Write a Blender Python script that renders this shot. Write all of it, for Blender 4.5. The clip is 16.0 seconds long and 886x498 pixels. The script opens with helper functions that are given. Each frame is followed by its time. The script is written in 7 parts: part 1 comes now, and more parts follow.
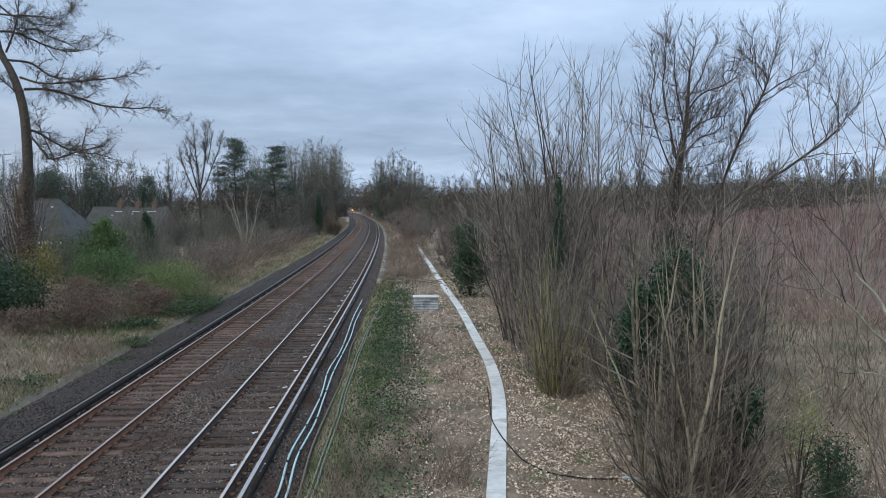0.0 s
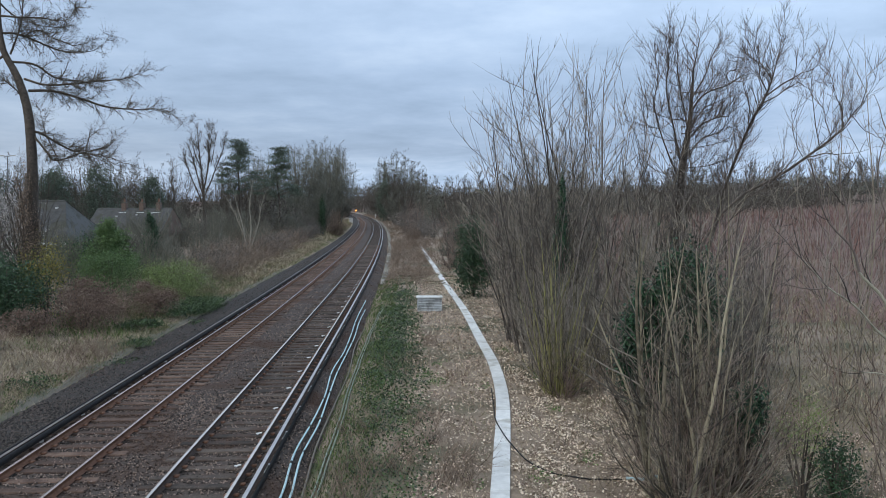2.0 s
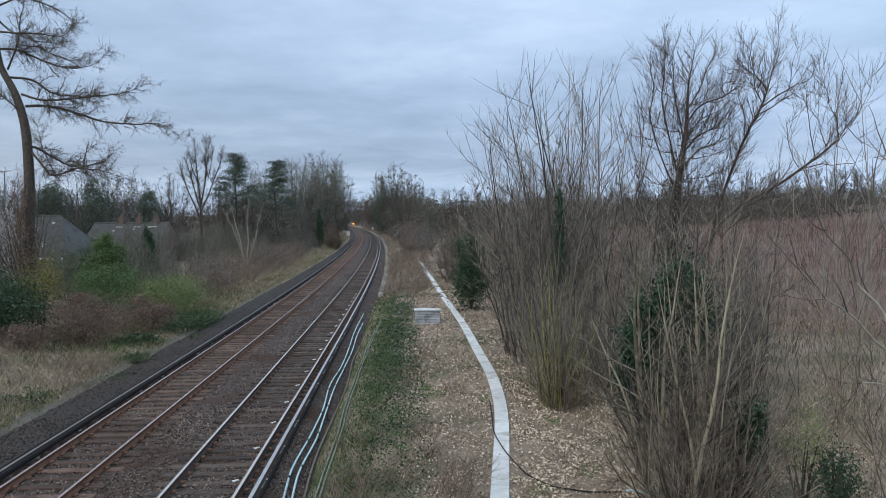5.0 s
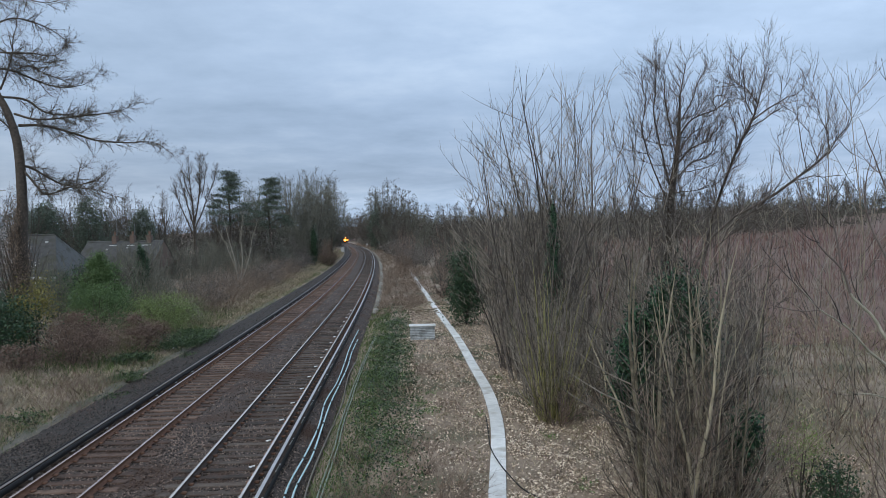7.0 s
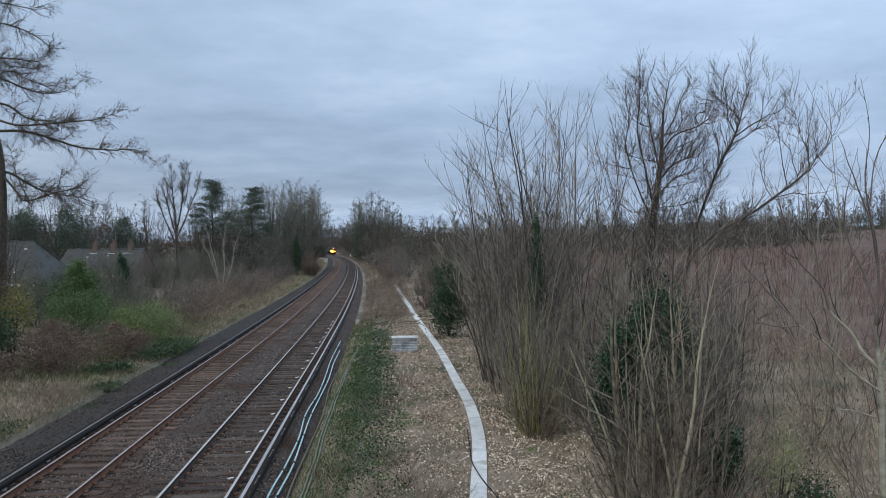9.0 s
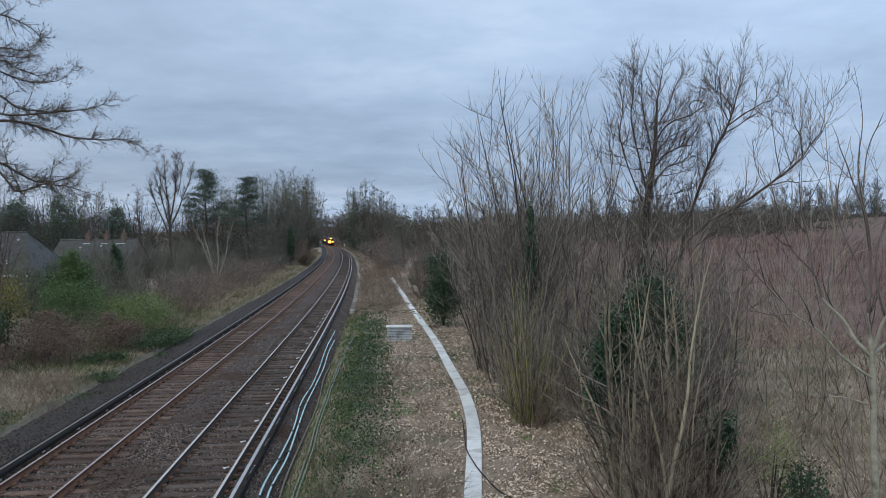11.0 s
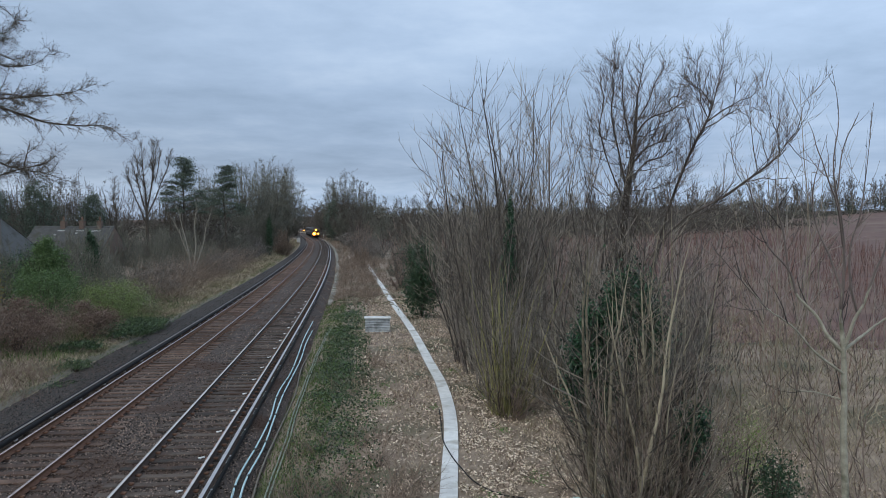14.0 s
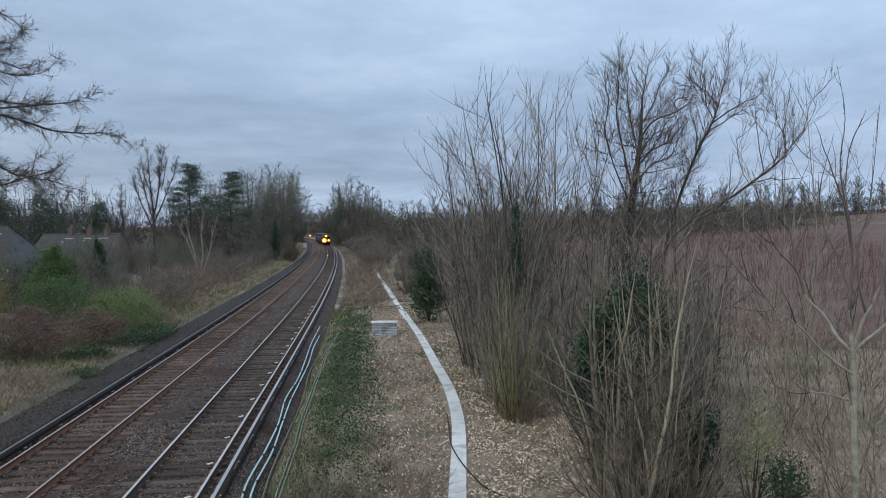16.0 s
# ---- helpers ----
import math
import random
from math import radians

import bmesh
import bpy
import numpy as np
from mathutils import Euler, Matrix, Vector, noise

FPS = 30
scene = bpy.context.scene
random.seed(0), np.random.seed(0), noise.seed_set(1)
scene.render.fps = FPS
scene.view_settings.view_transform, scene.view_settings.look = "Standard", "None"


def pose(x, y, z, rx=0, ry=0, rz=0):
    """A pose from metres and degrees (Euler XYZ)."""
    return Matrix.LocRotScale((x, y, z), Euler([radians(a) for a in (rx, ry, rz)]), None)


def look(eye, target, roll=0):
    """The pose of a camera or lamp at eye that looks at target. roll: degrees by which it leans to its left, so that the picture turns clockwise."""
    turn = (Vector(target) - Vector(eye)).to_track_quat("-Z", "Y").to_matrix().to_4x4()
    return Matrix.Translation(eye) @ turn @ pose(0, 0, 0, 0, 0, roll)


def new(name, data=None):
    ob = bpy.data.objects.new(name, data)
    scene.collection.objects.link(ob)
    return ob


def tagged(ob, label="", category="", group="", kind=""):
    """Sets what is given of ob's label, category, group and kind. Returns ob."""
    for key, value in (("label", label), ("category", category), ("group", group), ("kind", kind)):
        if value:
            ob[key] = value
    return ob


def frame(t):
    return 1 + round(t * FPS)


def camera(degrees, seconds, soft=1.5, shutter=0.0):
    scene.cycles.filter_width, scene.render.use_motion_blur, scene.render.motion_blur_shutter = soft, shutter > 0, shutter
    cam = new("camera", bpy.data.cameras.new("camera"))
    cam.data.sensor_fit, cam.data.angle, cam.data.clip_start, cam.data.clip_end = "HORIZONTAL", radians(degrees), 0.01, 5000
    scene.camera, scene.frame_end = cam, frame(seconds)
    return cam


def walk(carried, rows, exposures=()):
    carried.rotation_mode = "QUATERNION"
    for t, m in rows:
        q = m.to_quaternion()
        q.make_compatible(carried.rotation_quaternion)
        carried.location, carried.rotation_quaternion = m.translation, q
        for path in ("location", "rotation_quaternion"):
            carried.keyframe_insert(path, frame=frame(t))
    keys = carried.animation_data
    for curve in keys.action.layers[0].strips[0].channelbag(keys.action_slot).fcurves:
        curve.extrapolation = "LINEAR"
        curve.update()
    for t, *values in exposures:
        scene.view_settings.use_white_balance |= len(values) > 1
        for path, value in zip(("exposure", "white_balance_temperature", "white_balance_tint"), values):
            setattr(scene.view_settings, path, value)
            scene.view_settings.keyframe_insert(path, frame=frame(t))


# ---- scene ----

# ---------------------------------------------------------------- camera
EYE = (0.0, 0.0, 5.583)


def aim(yaw, pitch, roll):
    """Camera at EYE; yaw to the left from +y, pitch up, roll as in look(), in degrees."""
    return pose(*EYE, 90 + pitch, 0, yaw) @ pose(0, 0, 0, 0, 0, roll)


cam = camera(58.5, 16.0, soft=0.5)
PATH = [
    (0, 0.000, -3.327, -0.077), (0.5, 0.092, -3.342, -0.103), (1, 0.126, -3.371, -0.142), (1.5, 0.175, -3.363, -0.158),
    (2, 0.256, -3.292, -0.190), (2.5, 0.443, -3.179, -0.286), (3, 0.500, -3.088, -0.322), (3.5, 0.373, -3.089, -0.279),
    (4, 0.316, -3.039, -0.304), (6.5, -0.399, -1.319, -0.925), (7, -0.355, -1.272, -1.074),
    (7.5, -0.434, -1.055, -0.956), (8, -0.840, -0.694, -0.584), (8.5, -1.349, -0.446, -0.520), (9, -1.561, -0.421, -0.344),
    (11.5, -2.175, -1.294, -0.592), (12, -2.531, -1.123, -0.428), (12.5, -2.884, -1.339, 0.077), (13, -3.061, -1.558, 0.248),
    (13.5, -3.219, -1.807, 0.257), (14, -3.472, -1.798, 0.236), (14.5, -3.611, -1.648, 0.162), (15, -3.565, -1.545, 0.070),
    (15.5, -3.366, -1.502, -0.023), (16, -3.020, -1.513, -0.315),
]
walk(cam, [(t, aim(a, b, c)) for t, a, b, c in PATH], exposures=[(0, 0.38), (4, 0.38), (7, 0.26), (9, 0.2), (16, 0.185)])

# ---------------------------------------------------------------- sky and light
world = bpy.data.worlds.new("overcast_sky")
scene.world = world
world.use_nodes = True


def make_sky():
    nt = world.node_tree
    N, L = nt.nodes, nt.links
    N.clear()
    out, bg = N.new("ShaderNodeOutputWorld"), N.new("ShaderNodeBackground")
    sky = N.new("ShaderNodeTexSky")
    sky.sky_type, sky.sun_disc = "NISHITA", False
    sky.sun_elevation, sky.sun_rotation = radians(20), radians(-70)
    dim = N.new("ShaderNodeMix")
    dim.data_type, dim.blend_type = "RGBA", "MULTIPLY"
    dim.inputs[0].default_value = 1.0
    dim.inputs[7].default_value = (0.1, 0.1, 0.1, 1)
    L.new(sky.outputs[0], dim.inputs[6])
    co, sep = N.new("ShaderNodeTexCoord"), N.new("ShaderNodeSeparateXYZ")
    L.new(co.outputs["Generated"], sep.inputs[0])
    # cloud deck: project the direction on a flat layer
    up = N.new("ShaderNodeMath")
    up.operation = "MAXIMUM"
    up.inputs[1].default_value = 0.0
    L.new(sep.outputs[2], up.inputs[0])
    lift = N.new("ShaderNodeMath")
    lift.operation = "ADD"
    lift.inputs[1].default_value = 0.10
    L.new(up.outputs[0], lift.inputs[0])
    dx, dy = N.new("ShaderNodeMath"), N.new("ShaderNodeMath")
    for d, k in ((dx, 0), (dy, 1)):
        d.operation = "DIVIDE"
        L.new(sep.outputs[k], d.inputs[0])
        L.new(lift.outputs[0], d.inputs[1])
    comb = N.new("ShaderNodeCombineXYZ")
    L.new(dx.outputs[0], comb.inputs[0])
    L.new(dy.outputs[0], comb.inputs[1])
    big, small = N.new("ShaderNodeTexNoise"), N.new("ShaderNodeTexNoise")
    for n, scale, detail, rough in ((big, 0.55, 4, 0.5), (small, 1.9, 6, 0.62)):
        n.inputs["Scale"].default_value, n.inputs["Detail"].default_value, n.inputs["Roughness"].default_value = scale, detail, rough
        L.new(comb.outputs[0], n.inputs["Vector"])
    both = N.new("ShaderNodeMix")
    both.inputs[0].default_value = 0.42
    L.new(big.outputs[0], both.inputs[2])
    L.new(small.outputs[0], both.inputs[3])
    ramp = N.new("ShaderNodeValToRGB")
    e = ramp.color_ramp.elements
    e[0].position, e[0].color = 0.33, (0.326, 0.44, 0.612, 1)
    e[1].position, e[1].color = 0.66, (0.555, 0.69, 0.885, 1)
    mid = e.new(0.5)
    mid.color = (0.428, 0.56, 0.763, 1)
    L.new(both.outputs[0], ramp.inputs[0])
    # clouds are thicker, and darker, low over the land; a lighter strip at the horizon
    low = N.new("ShaderNodeValToRGB")
    f = low.color_ramp.elements
    f[0].position, f[0].color = 0.0, (0.88, 0.9, 0.93, 1)
    f[1].position, f[1].color = 0.36, (1.06, 1.05, 1.03, 1)
    for p, c in ((0.035, (0.86, 0.88, 0.9, 1)), (0.065, (0.68, 0.69, 0.72, 1)), (0.14, (0.78, 0.79, 0.81, 1)), (0.2, (0.94, 0.94, 0.94, 1))):
        f.new(p).color = c
    L.new(sep.outputs[2], low.inputs[0])
    mul = N.new("ShaderNodeMix")
    mul.data_type, mul.blend_type = "RGBA", "MULTIPLY"
    mul.inputs[0].default_value = 1.0
    L.new(ramp.outputs[0], mul.inputs[6])
    L.new(low.outputs[0], mul.inputs[7])
    # the cloud is thinner, and lighter, towards +x
    side = N.new("ShaderNodeMath")
    side.operation = "MULTIPLY_ADD"
    side.inputs[1].default_value, side.inputs[2].default_value = 0.3, 1.0
    L.new(sep.outputs[0], side.inputs[0])
    thin = N.new("ShaderNodeVectorMath")
    thin.operation = "SCALE"
    L.new(mul.outputs[2], thin.inputs[0])
    L.new(side.outputs[0], thin.inputs["Scale"])
    mix = N.new("ShaderNodeMix")
    mix.data_type = "RGBA"
    mix.inputs[0].default_value = 0.9
    L.new(dim.outputs[2], mix.inputs[6])
    L.new(thin.outputs[0], mix.inputs[7])
    L.new(mix.outputs[2], bg.inputs[0])
    bg.inputs[1].default_value = 1.0
    L.new(bg.outputs[0], out.inputs[0])


make_sky()
sun_data = bpy.data.lights.new("sun", "SUN")
sun_data.energy, sun_data.angle, sun_data.color = 1.3, radians(50), (0.97, 0.95, 0.89)
sun = new("sun", sun_data)
sun.matrix_world = look((0, 0, 60), (35, 40, 0))

# ---------------------------------------------------------------- materials


def mat(name, dark, light, scale=6.0, rough=0.9, metal=0.0, bump=0.3, bump_scale=60.0, fine=0.35, obj=0.0, island=0.0, stain=None, stain_scale=0.5, stain_at=(0.5, 0.65)):
    """Two colours mixed by a coarse and a fine noise, an optional stain, random value per object or island, and fine relief."""
    m = bpy.data.materials.new(name)
    m.use_nodes = True
    nt = m.node_tree
    N, L = nt.nodes, nt.links
    b = N["Principled BSDF"]
    co = N.new("ShaderNodeTexCoord")
    geo = N.new("ShaderNodeNewGeometry")
    n1, n2 = N.new("ShaderNodeTexNoise"), N.new("ShaderNodeTexNoise")
    n1.inputs["Scale"].default_value, n1.inputs["Detail"].default_value = scale, 5
    n2.inputs["Scale"].default_value, n2.inputs["Detail"].default_value = bump_scale, 3
    L.new(geo.outputs["Position"], n1.inputs["Vector"])
    L.new(geo.outputs["Position"], n2.inputs["Vector"])
    mixn = N.new("ShaderNodeMix")
    mixn.inputs[0].default_value = fine
    L.new(n1.outputs[0], mixn.inputs[2])
    L.new(n2.outputs[0], mixn.inputs[3])
    last = mixn.outputs[0]
    for amount, src in ((obj, "obj"), (island, "isl")):
        if amount:
            rnd = N.new("ShaderNodeObjectInfo").outputs["Random"] if src == "obj" else geo.outputs["Random Per Island"]
            ma = N.new("ShaderNodeMath")
            ma.operation = "MULTIPLY_ADD"
            ma.inputs[1].default_value, ma.inputs[2].default_value = amount, -amount / 2
            L.new(rnd, ma.inputs[0])
            ad = N.new("ShaderNodeMath")
            ad.operation = "ADD"
            L.new(last, ad.inputs[0])
            L.new(ma.outputs[0], ad.inputs[1])
            last = ad.outputs[0]
    ramp = N.new("ShaderNodeValToRGB")
    e = ramp.color_ramp.elements
    e[0].position, e[0].color = 0.3, (*dark, 1)
    e[1].position, e[1].color = 0.7, (*light, 1)
    L.new(last, ramp.inputs[0])
    col = ramp.outputs[0]
    if stain:
        n3 = N.new("ShaderNodeTexNoise")
        n3.inputs["Scale"].default_value, n3.inputs["Detail"].default_value = stain_scale, 6
        L.new(geo.outputs["Position"], n3.inputs["Vector"])
        r3 = N.new("ShaderNodeValToRGB")
        r3.color_ramp.elements[0].position, r3.color_ramp.elements[1].position = stain_at
        L.new(n3.outputs[0], r3.inputs[0])
        mx = N.new("ShaderNodeMix")
        mx.data_type = "RGBA"
        L.new(r3.outputs[0], mx.inputs[0])
        L.new(col, mx.inputs[6])
        mx.inputs[7].default_value = (*stain, 1)
        col = mx.outputs[2]
    L.new(col, b.inputs["Base Color"])
    b.inputs["Roughness"].default_value, b.inputs["Metallic"].default_value = rough, metal
    if bump:
        bp = N.new("ShaderNodeBump")
        bp.inputs["Strength"].default_value, bp.inputs["Distance"].default_value = bump, 0.02
        L.new(n2.outputs[0], bp.inputs["Height"])
        L.new(bp.outputs[0], b.inputs["Normal"])
    return m


def glow(name, colour, strength):
    m = bpy.data.materials.new(name)
    m.use_nodes = True
    b = m.node_tree.nodes["Principled BSDF"]
    b.inputs["Base Color"].default_value = (*colour, 1)
    b.inputs["Emission Color"].default_value = (*colour, 1)
    b.inputs["Emission Strength"].default_value = strength
    return m


